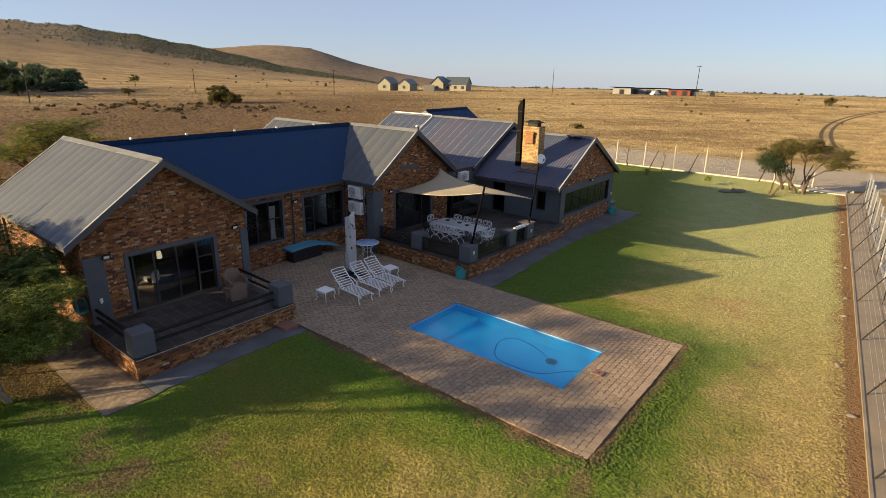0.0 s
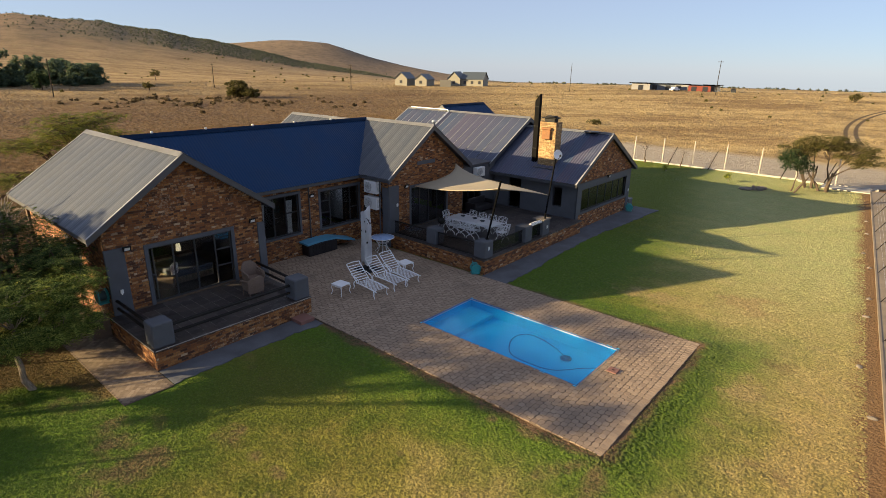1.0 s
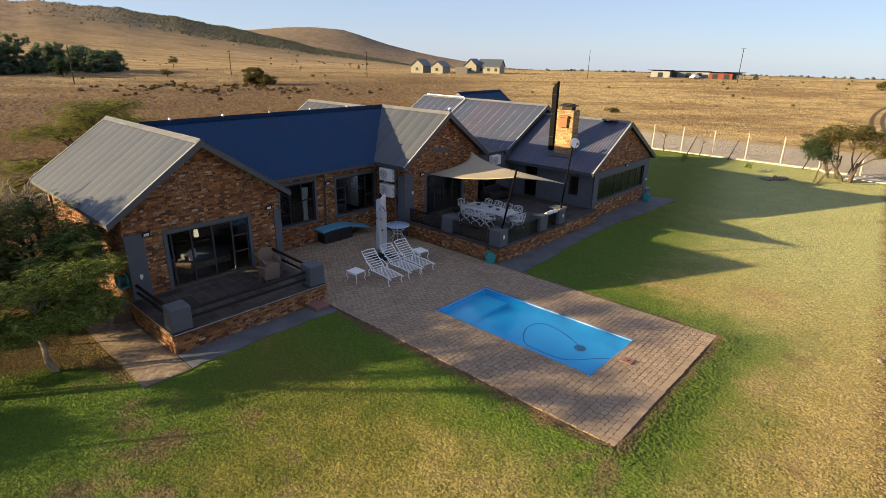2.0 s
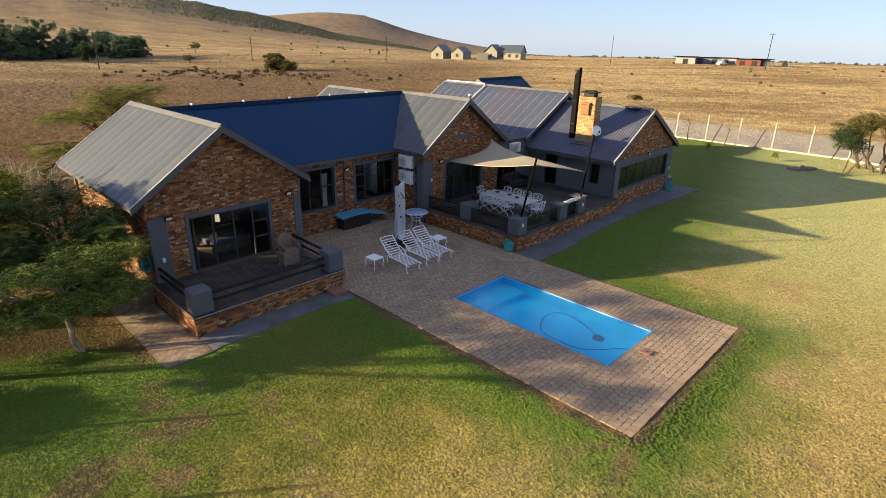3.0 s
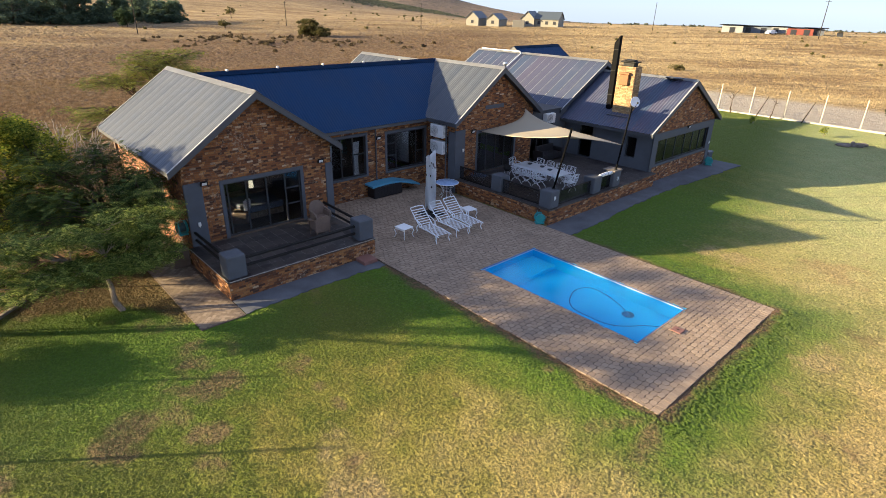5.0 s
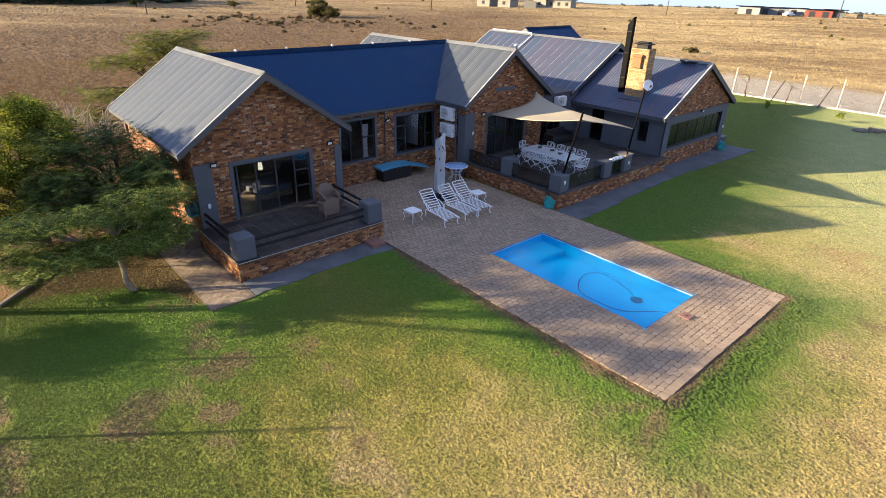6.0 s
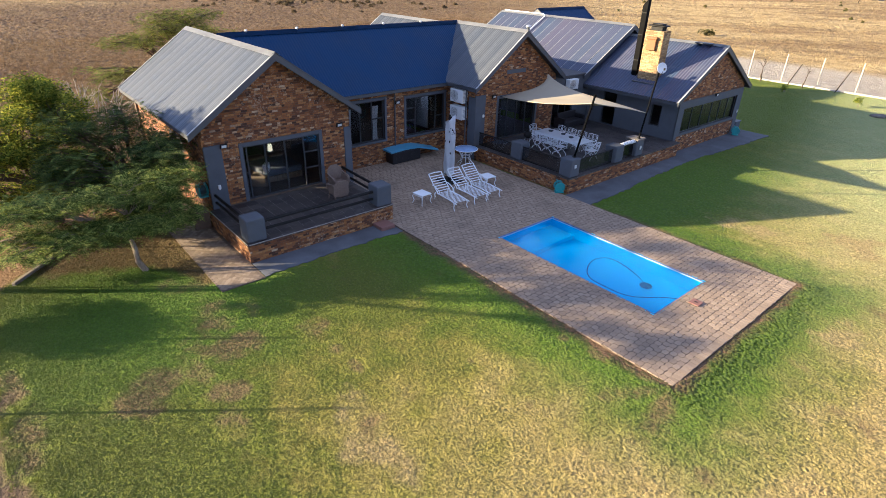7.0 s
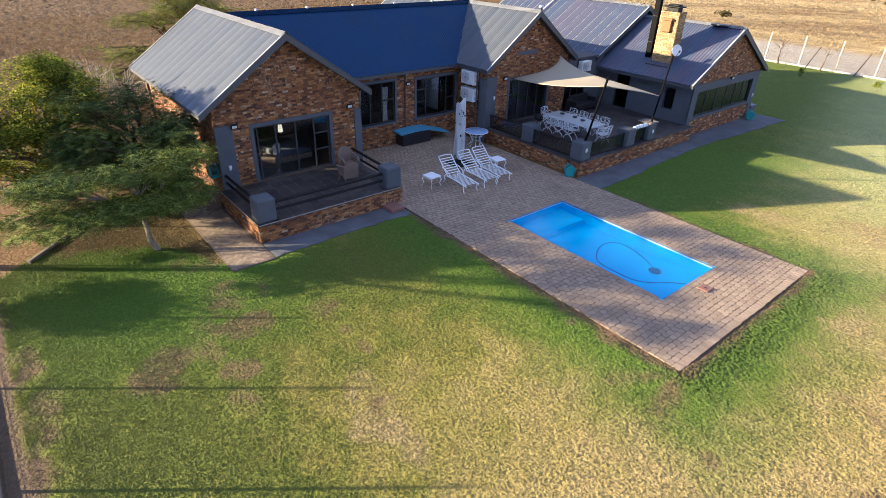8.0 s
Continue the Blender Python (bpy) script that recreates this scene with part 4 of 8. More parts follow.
def plaster(plane, at, out, rects, name="plaster_band", proud=0.035):
    for u0, u1, z0, z1 in rects:
        b = B()
        box(b, at_plane(plane, at - out * 0.05, u0, z0), at_plane(plane, at + out * proud, u1, z1), 0.008)
        part(name, b, PLASTER, house, "charcoal plaster")


def window(plane, at, out, u0, u1, z0, z1, posts=(), rails=(), name="window", sill=False, ft=0.055):
    """An aluminium window set back in its hole. posts: fractions across; rails: (from, to, fraction up)."""
    d0, d1 = at - out * 0.05, at - out * 0.12
    b = B()
    rings = []
    for d in (d0, d1):
        for g in (0.0, ft):
            rings.append([b.verts.new(at_plane(plane, d, u, z)) for u, z in ((u0 + g, z0 + g), (u1 - g, z0 + g), (u1 - g, z1 - g), (u0 + g, z1 - g))])
    fo, fi, bo, bi = rings
    for k in range(4):
        j = (k + 1) % 4
        for q in ((fo[k], fo[j], fi[j], fi[k]), (bo[k], bi[k], bi[j], bo[j]), (fi[k], fi[j], bi[j], bi[k]), (fo[k], bo[k], bo[j], fo[j])):
            b.faces.new(q)
    w = part(name, b, FRAME, house, "dark aluminium frame")
    us = [0, *posts, 1]
    for p in posts:
        c = u0 + (u1 - u0) * p
        b = B()
        box(b, at_plane(plane, d0, c - ft / 2, z0 + ft), at_plane(plane, d1, c + ft / 2, z1 - ft), 0.006)
        part("mullion", b, FRAME, w)
    for a, e, f in rails:
        z = z0 + (z1 - z0) * f
        b = B()
        box(b, at_plane(plane, d0 - out * 0.004, u0 + (u1 - u0) * a + ft / 2, z - ft / 2), at_plane(plane, d1 + out * 0.004, u0 + (u1 - u0) * e - ft / 2, z + ft / 2), 0.006)
        part("transom", b, FRAME, w)
    for p, q in zip(us, us[1:]):
        g = B()
        m = at - out * 0.085
        box(g, at_plane(plane, m - 0.003, u0 + (u1 - u0) * p, z0 + ft / 2), at_plane(plane, m + 0.003, u0 + (u1 - u0) * q, z1 - ft / 2))
        pane = part("pane", g, GLASS, w, "clear glass pane")
        pane.visible_shadow = False
    if sill:
        s = B()
        box(s, at_plane(plane, at - out * 0.06, u0 - 0.08, z0 - 0.09), at_plane(plane, at + out * 0.07, u1 + 0.08, z0), 0.01)
        part("sill", s, PLASTER, w, "charcoal sill")
    return w


def gable_roof(axis, c, half, zr, ze, a0, a1, m=ROOF, ends=(True, True), label="dark sheet-metal gable roof", wave=0.13, cap=CAP, sheet=0.66, arch=0.034, seams=False, ripple=0.007):
    """A pitched roof with corrugated sheets. Its ridge runs along axis at c; a0 to a1 is its length."""
    def P(a, s, z):
        return (a, c + s, z) if axis == "x" else (c + s, a, z)
    b = B()
    th = 0.10
    vs = [[b.verts.new(P(a, s, z)) for s, z in ((-half, ze - 0.02), (0, zr - 0.02), (half, ze - 0.02), (half, ze - th), (0, zr - th - 0.02), (-half, ze - th))] for a in (a0 + 0.02, a1 - 0.02)]
    b.faces.new(vs[0])
    b.faces.new(vs[1][::-1])
    for k in range(6):
        b.faces.new((vs[0][k], vs[0][(k + 1) % 6], vs[1][(k + 1) % 6], vs[1][k]))
    roof = part("roof", b, UNDER, house, label)
    n = max(1, round((a1 - a0) / sheet))
    w = (a1 - a0) / n
    slope = math.hypot(half, zr - ze)
    up = Vector(((zr - ze) / slope, half / slope))   # normal in (sideways, up)
    waves = max(2, round(w / wave))
    per = 6
    for side in (-1, 1):
        base = None
        for k in range(n):
            if base is None:
                verts, faces = [], []
                tot = waves * per
                for i in range(tot + 1):
                    a = w * i / tot
                    lift = ripple + ripple * math.cos(math.tau * i / per) + arch * math.sin(math.pi * i / tot)
                    for s, z in ((0.02, zr), (half + 0.05, ze - 0.05 * (zr - ze) / half)):
                        q = P(a, side * (s + up[0] * lift), z + up[1] * lift)
                        verts.append(q)
                for i in range(tot):
                    q = (2 * i, 2 * i + 1, 2 * i + 3, 2 * i + 2)
                    faces.append(q)
                o = raw("roof_sheet", verts, faces, m, roof, smooth=True)
                base = o.data
            else:
                o = new("roof_sheet", base)
                o.parent = roof
            o.location = (a0 + k * w, 0, 0.0005 * (k % 2)) if axis == "x" else (0, a0 + k * w, 0.0005 * (k % 2))
    for k in range(n + 1 if seams else 0):
        b = B()
        q = [b.verts.new(P(min(max(a0 + k * w + o, a0), a1), -s, z + 0.012 + up[1] * 0.015)) for o, s, z in ((-0.03, 0.1, zr - 0.1 * (zr - ze) / half), (0.03, 0.1, zr - 0.1 * (zr - ze) / half), (0.03, half, ze), (-0.03, half, ze))]
        b.faces.new(q)
        bmesh.ops.solidify(b, geom=list(b.faces), thickness=0.02)
        part("seam", b, CAP, roof, "pale lapped seam")
    b = B()
    for side in (-1, 1):
        q = [b.verts.new(P(a, side * s, z)) for a, s, z in ((a0 - 0.01, 0, zr + 0.088), (a1 + 0.01, 0, zr + 0.088), (a1 + 0.01, 0.19, zr + 0.080 - 0.19 * (zr - ze) / half), (a0 - 0.01, 0.19, zr + 0.080 - 0.19 * (zr - ze) / half))]
        b.faces.new(q)
    bmesh.ops.solidify(b, geom=list(b.faces), thickness=0.012)
    part("ridge_cap", b, cap, roof, "pale ridge capping")
    for a, on, sg in ((a0, ends[0], -1), (a1, ends[1], 1)):
        if not on:
            continue
        for side in (-1, 1):
            b = B()
            k = (zr - ze) / half
            hh = half + 0.07
            q = []
            for aa in (a, a + sg * 0.035):
                for s, z in ((0.0, zr + 0.03), (hh, ze - 0.07 * k + 0.03), (hh, ze - 0.07 * k - 0.19), (0.0, zr - 0.22)):
                    q.append(b.verts.new(P(aa, side * s, z)))
            for f in ((0, 1, 2, 3), (7, 6, 5, 4), (0, 4, 5, 1), (1, 5, 6, 2), (2, 6, 7, 3), (3, 7, 4, 0)):
                b.faces.new([q[i] for i in f])
            part("barge_board", b, TRIM, roof, "charcoal barge board")
            b = B()
            q = []
            for aa in (a - sg * 0.035, a + sg * 0.045):
                for s, z in ((0.02, zr + 0.045), (hh, ze - 0.07 * k + 0.045), (hh, ze - 0.07 * k + 0.028), (0.02, zr + 0.028)):
                    q.append(b.verts.new(P(aa, side * s, z)))
            for f in ((0, 1, 2, 3), (7, 6, 5, 4), (0, 4, 5, 1), (1, 5, 6, 2), (2, 6, 7, 3), (3, 7, 4, 0)):
                b.faces.new([q[i] for i in f])
            part("barge_flashing", b, cap if side == -1 else TRIM, roof, "folded metal barge flashing")
    for side in (-1, 1):
        b = B()
        s = half + 0.03
        z = ze - 0.10
        lo, hi = P(a0 + 0.03, side * (s - 0.03), z - 0.10), P(a1 - 0.03, side * (s + 0.01), z + 0.05)
        box(b, lo, hi, 0.006)
        part("fascia", b, TRIM, roof, "charcoal fascia board")
    return roof


G1Y, G2Y, G3Y = -2.43, 10.77, 20.73


def roof_top(c, half, zr, ze, drop=0.14):
    k = (zr - ze) / half
    return lambda u: zr - drop - abs(u - c) * k


def gable_top(c, half, zr, ze, u0, u1):
    f = roof_top(c, half, zr, ze)
    return [(u0, f(u0)), (c, f(c)), (u1, f(u1))]


# left wing
X1, XB0 = -15.35, -17.6
D1 = (-3.90, -0.81, 0.66, 2.72)
top1 = gable_top(G1Y, 3.31, 5.88, 3.57, -5.25, 0.62)
brick_wall("x", X1, 1, -5.25, 0.62, -0.2, top1, [D1], [(-4.03, -0.67, -0.3, 2.86), (-5.4, -4.66, -0.3, 2.95), (0.33, 0.7, -0.3, 2.8), (-5.4, 0.3, -0.3, 0.6)], 1)
plaster("x", X1, 1, [(-4.03, -3.90, 0.62, 2.86), (-0.81, -0.67, 0.62, 2.86), (-3.90, -0.81, 2.72, 2.86)])
plaster("x", X1, 1, [(-5.28, -4.66, 0.62, 2.95), (0.33, 0.65, -0.1, 2.8)], "pilaster", 0.05)
window("x", X1, 1, *D1, (0.05, 0.28, 0.54, 0.79), ((0.79, 1, 0.36), (0.79, 1, 0.68), (0.0, 0.05, 0.5)), "glass_door")
side_win = (-19.2, -17.9, 1.5, 2.6)
brick_wall("y", -5.25, -1, -24.0, X1, -0.2, [(-24.0, 3.6), (X1, 3.6)], [side_win], [(-19.32, -17.78, 1.38, 2.72)], 2)
plaster("y", -5.25, -1, [(-19.32, -19.2, 1.38, 2.72), (-17.9, -17.78, 1.38, 2.72), (-19.2, -17.9, 2.6, 2.72), (-19.2, -17.9, 1.38, 1.5)])
window("y", -5.25, -1, *side_win, (0.5,))
brick_wall("y", 0.62, 1, XB0, X1, -0.2, [(XB0, 3.6), (X1, 3.6)], [], [], 3)
gable_roof("x", G1Y, 3.31, 5.88, 3.57, -24.2, -14.95, ripple=0.003, arch=0.03)

# link behind the paving
XB = XB0
WA, WB = (1.90, 3.90, 1.14, 3.06), (5.18, 7.62, 1.08, 2.95)
brick_wall("x", XB, 1, 0.62, 7.85, -0.2, [(0.62, 3.45), (7.85, 3.45)], [WA, WB], [(w[0] - 0.12, w[1] + 0.12, w[2] - 0.1, w[3] + 0.12) for w in (WA, WB)], 4)
for w in (WA, WB):
    plaster("x", XB, 1, [(w[0] - 0.12, w[0], w[2] - 0.1, w[3] + 0.12), (w[1], w[1] + 0.12, w[2] - 0.1, w[3] + 0.12), (w[0], w[1], w[3], w[3] + 0.12)])
window("x", XB, 1, *WA, (0.33, 0.66), ((0.66, 1, 0.55),), sill=True)
window("x", XB, 1, *WB, (0.25, 0.78), ((0, 0.25, 0.4), (0.78, 1, 0.4), (0, 0.25, 0.72)), sill=True)
gable_roof("y", -20.35, 3.05, 5.95, 3.55, G1Y, G2Y, m=ROOF_SHADED, arch=0.003, ends=(False, False), label="sheet-metal roof in the navy tone of its shaded slope", cap=ROOF_SHADED)

# middle gable
X2 = -15.5
D2 = (9.45, 12.3, 0.66, 2.80)
top2 = gable_top(G2Y, 3.26, 5.95, 3.58, 7.85, 13.8)
brick_wall("x", X2, 1, 7.85, 13.8, -0.2, top2, [D2], [(9.32, 12.43, -0.3, 2.94), (7.7, 8.5, -0.3, 3.1)], 5)
plaster("x", X2, 1, [(9.32, 9.45, 0.66, 2.94), (12.3, 12.43, 0.66, 2.94), (9.45, 12.3, 2.80, 2.94)])
plaster("x", X2, 1, [(7.82, 8.5, -0.1, 3.1)], "pilaster", 0.05)
plaster("x", X2, 1, [(9.9, 11.3, 3.95, 4.15)], "plaster_band", 0.03)
window("x", X2, 1, *D2, (0.25, 0.5, 0.75), (), "glass_door")
brick_wall("y", 7.85, -1, XB, X2, -0.2, [(XB, 3.6), (X2, 3.6)], [], [(-16.0, X2 + 0.1, -0.3, 3.0)], 6)
plaster("y", 7.85, -1, [(-15.95, -15.52, -0.1, 3.0)], "pilaster", 0.05)
gable_roof("x", G2Y, 3.26, 5.95, 3.58, -20.5, -15.11, ends=(False, True))
gable_roof("x", G2Y, 3.26, 5.79, 3.55, -27.6, -20.5, ends=(True, False))
brick_wall("x", -27.4, -1, 7.85, 13.8, -0.2, top2, [], [], 7)
brick_wall("y", 7.85, -1, -27.4, -22.9, -0.2, [(-27.4, 3.6), (-22.9, 3.6)], [], [], 8)
brick_wall("x", -24.0, -1, -5.35, 0.37, -0.2, top1, [], [], 9)
brick_wall("x", -22.9, -1, 0.37, 7.85, -0.2, [(0.37, 3.4), (7.85, 3.4)], [], [], 10)

# patio's back wall, tall hall and kitchen gable
DH = (13.95, 15.75, 0.66, 2.55)
brick_wall("x", X2 - 0.1, 1, 13.8, 17.1, -0.2, [(13.8, 3.3), (17.1, 3.3)], [DH], [], 11, core=PLASTER)
window("x", X2 - 0.1, 1, *DH, (0.33, 0.66), (), "glass_door")
XG3, YG3, YG3B = -9.85, 17.1, 24.5
WIN3 = (17.65, 23.85, 0.98, 2.30)
top3 = gable_top(G3Y, 4.17, 5.21, 2.81, YG3, YG3B)
brick_wall("x", XG3, 1, YG3 + 0.004, YG3B - 0.004, -0.2, top3, [WIN3], [(YG3 - 0.1, YG3B + 0.1, 2.28, 2.70), (YG3 - 0.1, 17.65, 0.84, 2.4), (23.85, YG3B + 0.1, 0.84, 2.4), (17.4, 24.0, 0.84, 2.4), (YG3 - 0.1, 17.4, -0.3, 2.4), (24.1, YG3B + 0.1, -0.3, 2.4)], 12)
plaster("x", XG3, 1, [(YG3, YG3B, 2.30, 2.68), (YG3, 17.65, 0.84, 2.30), (23.85, YG3B, 0.84, 2.30), (17.65, 23.85, 0.84, 0.98)])
plaster("x", XG3, 1, [(YG3, 17.4, -0.15, 0.84), (24.1, YG3B, -0.15, 0.84)], "pilaster", 0.04)
window("x", XG3, 1, *WIN3, (0.18, 0.36, 0.54, 0.70, 0.85), (), "window")
DOOR3, WIN3B = (-14.5, -13.6, 0.66, 2.55), (-11.4, -10.78, 1.22, 2.36)
brick_wall("y", YG3, -1, -15.6, XG3, -0.2, [(-15.6, 2.95), (XG3, 2.95)], [DOOR3, WIN3B], [], 13, core=PLASTER)
window("y", YG3, -1, *WIN3B, ())
window("y", YG3, -1, *DOOR3, (), (), "back_door")
brick_wall("y", YG3B, 1, -19.0, XG3, -0.2, [(-19.0, 2.95), (XG3, 2.95)], [], [], 14)
gable_roof("x", G3Y, 4.17, 5.21, 2.81, -19.0, -9.66, m=ROOF_FAR, arch=0.004, ripple=0.014, wave=0.165)
BIGY, BIGH, BIGZ, BIGE = 20.75, 4.3, 5.75, 3.28
topb = gable_top(BIGY, BIGH, BIGZ, BIGE, 16.9, 24.6)
brick_wall("x", -15.85, 1, 16.9, 24.6, 2.6, topb, [], [], 15, core=PLASTER)
brick_wall("y", 16.9, -1, -26.2, -15.62, -0.2, [(-26.2, 3.2), (-15.62, 3.2)], [], [], 16, core=PLASTER)
brick_wall("y", 24.6, 1, -26.2, -19.0, -0.2, [(-26.2, 3.2), (-19.0, 3.2)], [], [], 20)
gable_roof("x", BIGY, BIGH, BIGZ, BIGE, -26.6, -15.5, m=ROOF_FAR, arch=0.012, seams=True)
gable_roof("y", -24.2, 3.5, 6.0, 3.6, 21.9, 27.2, m=ROOF_SHADED, arch=0.003, label="sheet-metal roof in the navy tone of its shaded slope", cap=ROOF_SHADED)
brick_wall("y", 26.9, 1, -27.4, -21.0, -0.2, [(-27.4, 3.6), (-24.2, 5.8), (-21.0, 3.6)], [], [], 18)
brick_wall("x", -21.0, 1, 24.6, 26.9, -0.2, [(24.6, 3.6), (26.9, 3.6)], [], [], 19)
brick_wall("x", -27.4, -1, 17.0, 26.9, -0.2, [(17.0, 3.6), (26.9, 3.6)], [], [], 17)
b = B()
box(b, (-26.0, 13.85, 3.3), (-15.5, 16.85, 3.4), 0.01)
part("flat_roof", b, UNDER, house, "flat dark roof between the gables")

# floors and partitions inside, seen through the glass
b = B()
for x0, y0, x1, y1, z in ((-23.9, -5.0, -15.58, 0.38, 0.6), (-22.6, 0.4, -18.1, 7.5, 0.55), (-27.1, 8.0, -15.73, 13.6, 0.64), (-18.9, 17.1, -10.23, 24.3, 0.64), (-15.9, 13.9, -15.6, 16.8, 0.64)):
    box(b, (x0, y0, z - 0.15), (x1, y1, z))
part("floor", b, TILE, house, "dark tiled floor")
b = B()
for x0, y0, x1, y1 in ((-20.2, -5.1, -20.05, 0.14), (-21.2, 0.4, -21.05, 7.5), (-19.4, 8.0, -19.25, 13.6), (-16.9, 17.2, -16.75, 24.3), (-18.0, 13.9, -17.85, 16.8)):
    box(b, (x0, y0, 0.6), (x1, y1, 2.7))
part("partition", b, DIM_INSIDE, house, "plain inner wall, near-black as the unlit room looks")
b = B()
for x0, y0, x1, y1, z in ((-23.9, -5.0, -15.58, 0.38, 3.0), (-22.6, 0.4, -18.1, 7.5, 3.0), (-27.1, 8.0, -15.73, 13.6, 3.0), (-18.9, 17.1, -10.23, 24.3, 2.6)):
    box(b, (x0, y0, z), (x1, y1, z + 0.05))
part("inner_ceiling", b, DIM_INSIDE, house, "plain ceiling board")

# curtains behind the link's windows
for y, wd in ((3.52, 0.2), (2.07, 0.16)):
    v, f = [], []
    for i in range(25):
        for z in (0.9, 1.35, 1.9, 2.75):
            pinch = 0.55 if z in (1.35, 1.9) else 1.0
            v.append((XB - 0.28 + 0.035 * math.sin(i * 1.6), y + (i / 24 - 0.5) * 2 * wd * pinch, z))
    for i in range(24):
        for k in range(3):
            f.append((i * 4 + k, i * 4 + k + 1, i * 4 + k + 5, i * 4 + k + 4))
    o = raw("curtain", v, f, CURTAIN, None, smooth=True)
    tagged(o, "white curtain tied back behind the window", "curtain")

# chimney stack, flue and roof fittings
CH = (-12.85, -11.78, 17.6, 18.25, 5.9)
b = B()
box(b, (CH[0], CH[2], 2.9), (CH[1], CH[3], CH[4]))
stack = part("chimney", b, MORTAR, house, "face-brick chimney stack with pale mortar")
for pl, at, out, u0, u1 in (("y", CH[2], -1, CH[0], CH[1]), ("y", CH[3], 1, CH[0], CH[1]), ("x", CH[1], 1, CH[2], CH[3]), ("x", CH[0], -1, CH[2], CH[3])):
    brick_skin(stack, pl, at, out, 3.0, CH[4] - 0.02, lambda z, a=u0, e=u1: [(a, e)], 21).data.materials[0] = CHIMNEY_BRICK
b = B()
box(b, (CH[0] + 0.25, CH[2] - 0.16, 4.95), (CH[1] - 0.3, CH[2] - 0.02, 5.5), 0.02)
box(b, (CH[0] + 0.2, CH[2] - 0.2, 5.5), (CH[1] - 0.25, CH[2] - 0.02, 5.62), 0.02)
part("brick_hood", b, HOOD_BRICK, stack, "small brick hood")
b = B()
box(b, (CH[0] + 0.2, CH[2] + 0.12, CH[4]), (CH[1] - 0.2, CH[3] - 0.12, CH[4] + 0.22), 0.02)
box(b, (CH[0] + 0.06, CH[2] + 0.02, CH[4] + 0.22), (CH[1] - 0.06, CH[3] - 0.02, CH[4] + 0.28), 0.02)
box(b, (CH[0] + 0.22, CH[2] + 0.12, CH[4] + 0.28), (CH[1] - 0.22, CH[3] - 0.12, CH[4] + 0.36), 0.03)
part("cowl", b, DARK, stack, "rusty metal cowl")
b = B()
box(b, (CH[0] - 0.15, CH[2] - 0.32, 3.2), (CH[1] + 0.1, CH[2] + 0.05, 3.26), 0.01, Matrix.Translation((0, 0, 0.06)))
part("flashing", b, TRIM, stack, "flat metal flashing at its foot")
b = B()
fx, fy = -13.22, 17.85
q = [b.verts.new(p) for p in ((fx - 0.15, fy - 0.12, 3.3), (fx + 0.15, fy - 0.12, 3.3), (fx + 0.15, fy + 0.12, 3.3), (fx - 0.15, fy + 0.12, 3.3), (fx - 0.15, fy - 0.12, 7.05), (fx + 0.15, fy - 0.12, 7.45), (fx + 0.15, fy + 0.12, 7.45), (fx - 0.15, fy + 0.12, 7.05))]
for f in ((0, 1, 5, 4), (1, 2, 6, 5), (2, 3, 7, 6), (3, 0, 4, 7), (4, 5, 6, 7), (3, 2, 1, 0)):
    b.faces.new([q[i] for i in f])
flue = part("flue", b, BLACK, house, "tall square black steel flue with a slanted top")
b = B()
for z in (4.3, 5.6, 6.7):
    box(b, (fx - 0.14, fy - 0.145, z), (fx + 0.14, fy + 0.145, z + 0.04))
part("flue_collar", b, DARK, flue)
b = B()
lathe(b, [(0.07, 0), (0.07, 0.32), (0.13, 0.33), (0.13, 0.42), (0.05, 0.46)], 14, (-15.4, 11.1, 5.75))
part("roof_vent", b, STEEL, house, "small galvanised vent pipe", True)
b = B()
k = (BIGZ - BIGE) / BIGH
tube(b, [(-26.3, BIGY - 0.02, 5.86), (-22.6, BIGY - 0.05, 5.86), (-22.35, BIGY - 0.25, 5.86 - 0.2 * k), (-22.4, BIGY - 2.9, 5.86 - 2.85 * k)], 0.04, 6)
part("conduit", b, WHITE, house, "white plastic conduit over the roof")
for x in np.arange(-2.4, 9, 2.35):
    b = B()
    lathe(b, [(0.05, 0), (0.07, 0.05), (0.06, 0.1), (0.0, 0.12)], 8, (-20.35, float(x) + 1.2, 6.0))
    part("ridge_bolt", b, STEEL, house, "bright ridge fixing")
b = B()
box(b, (-11.4, 20.35, 5.22), (-10.5, 20.8, 5.3), 0.02)
part("roof_cowl", b, TRIM, house, "low dark roof cowl")
# gutters' downpipes
for x, y, z0, z1 in ((XB + 0.06, 4.47, 0.0, 3.4), (X2 - 0.5, 7.68, 0.0, 3.4)):
    b = B()
    tube(b, [(x, y, z0), (x, y, z1)], 0.035, 8)
    part("downpipe", b, TRIM, house, "dark round downpipe")

# ---- raised patios ----


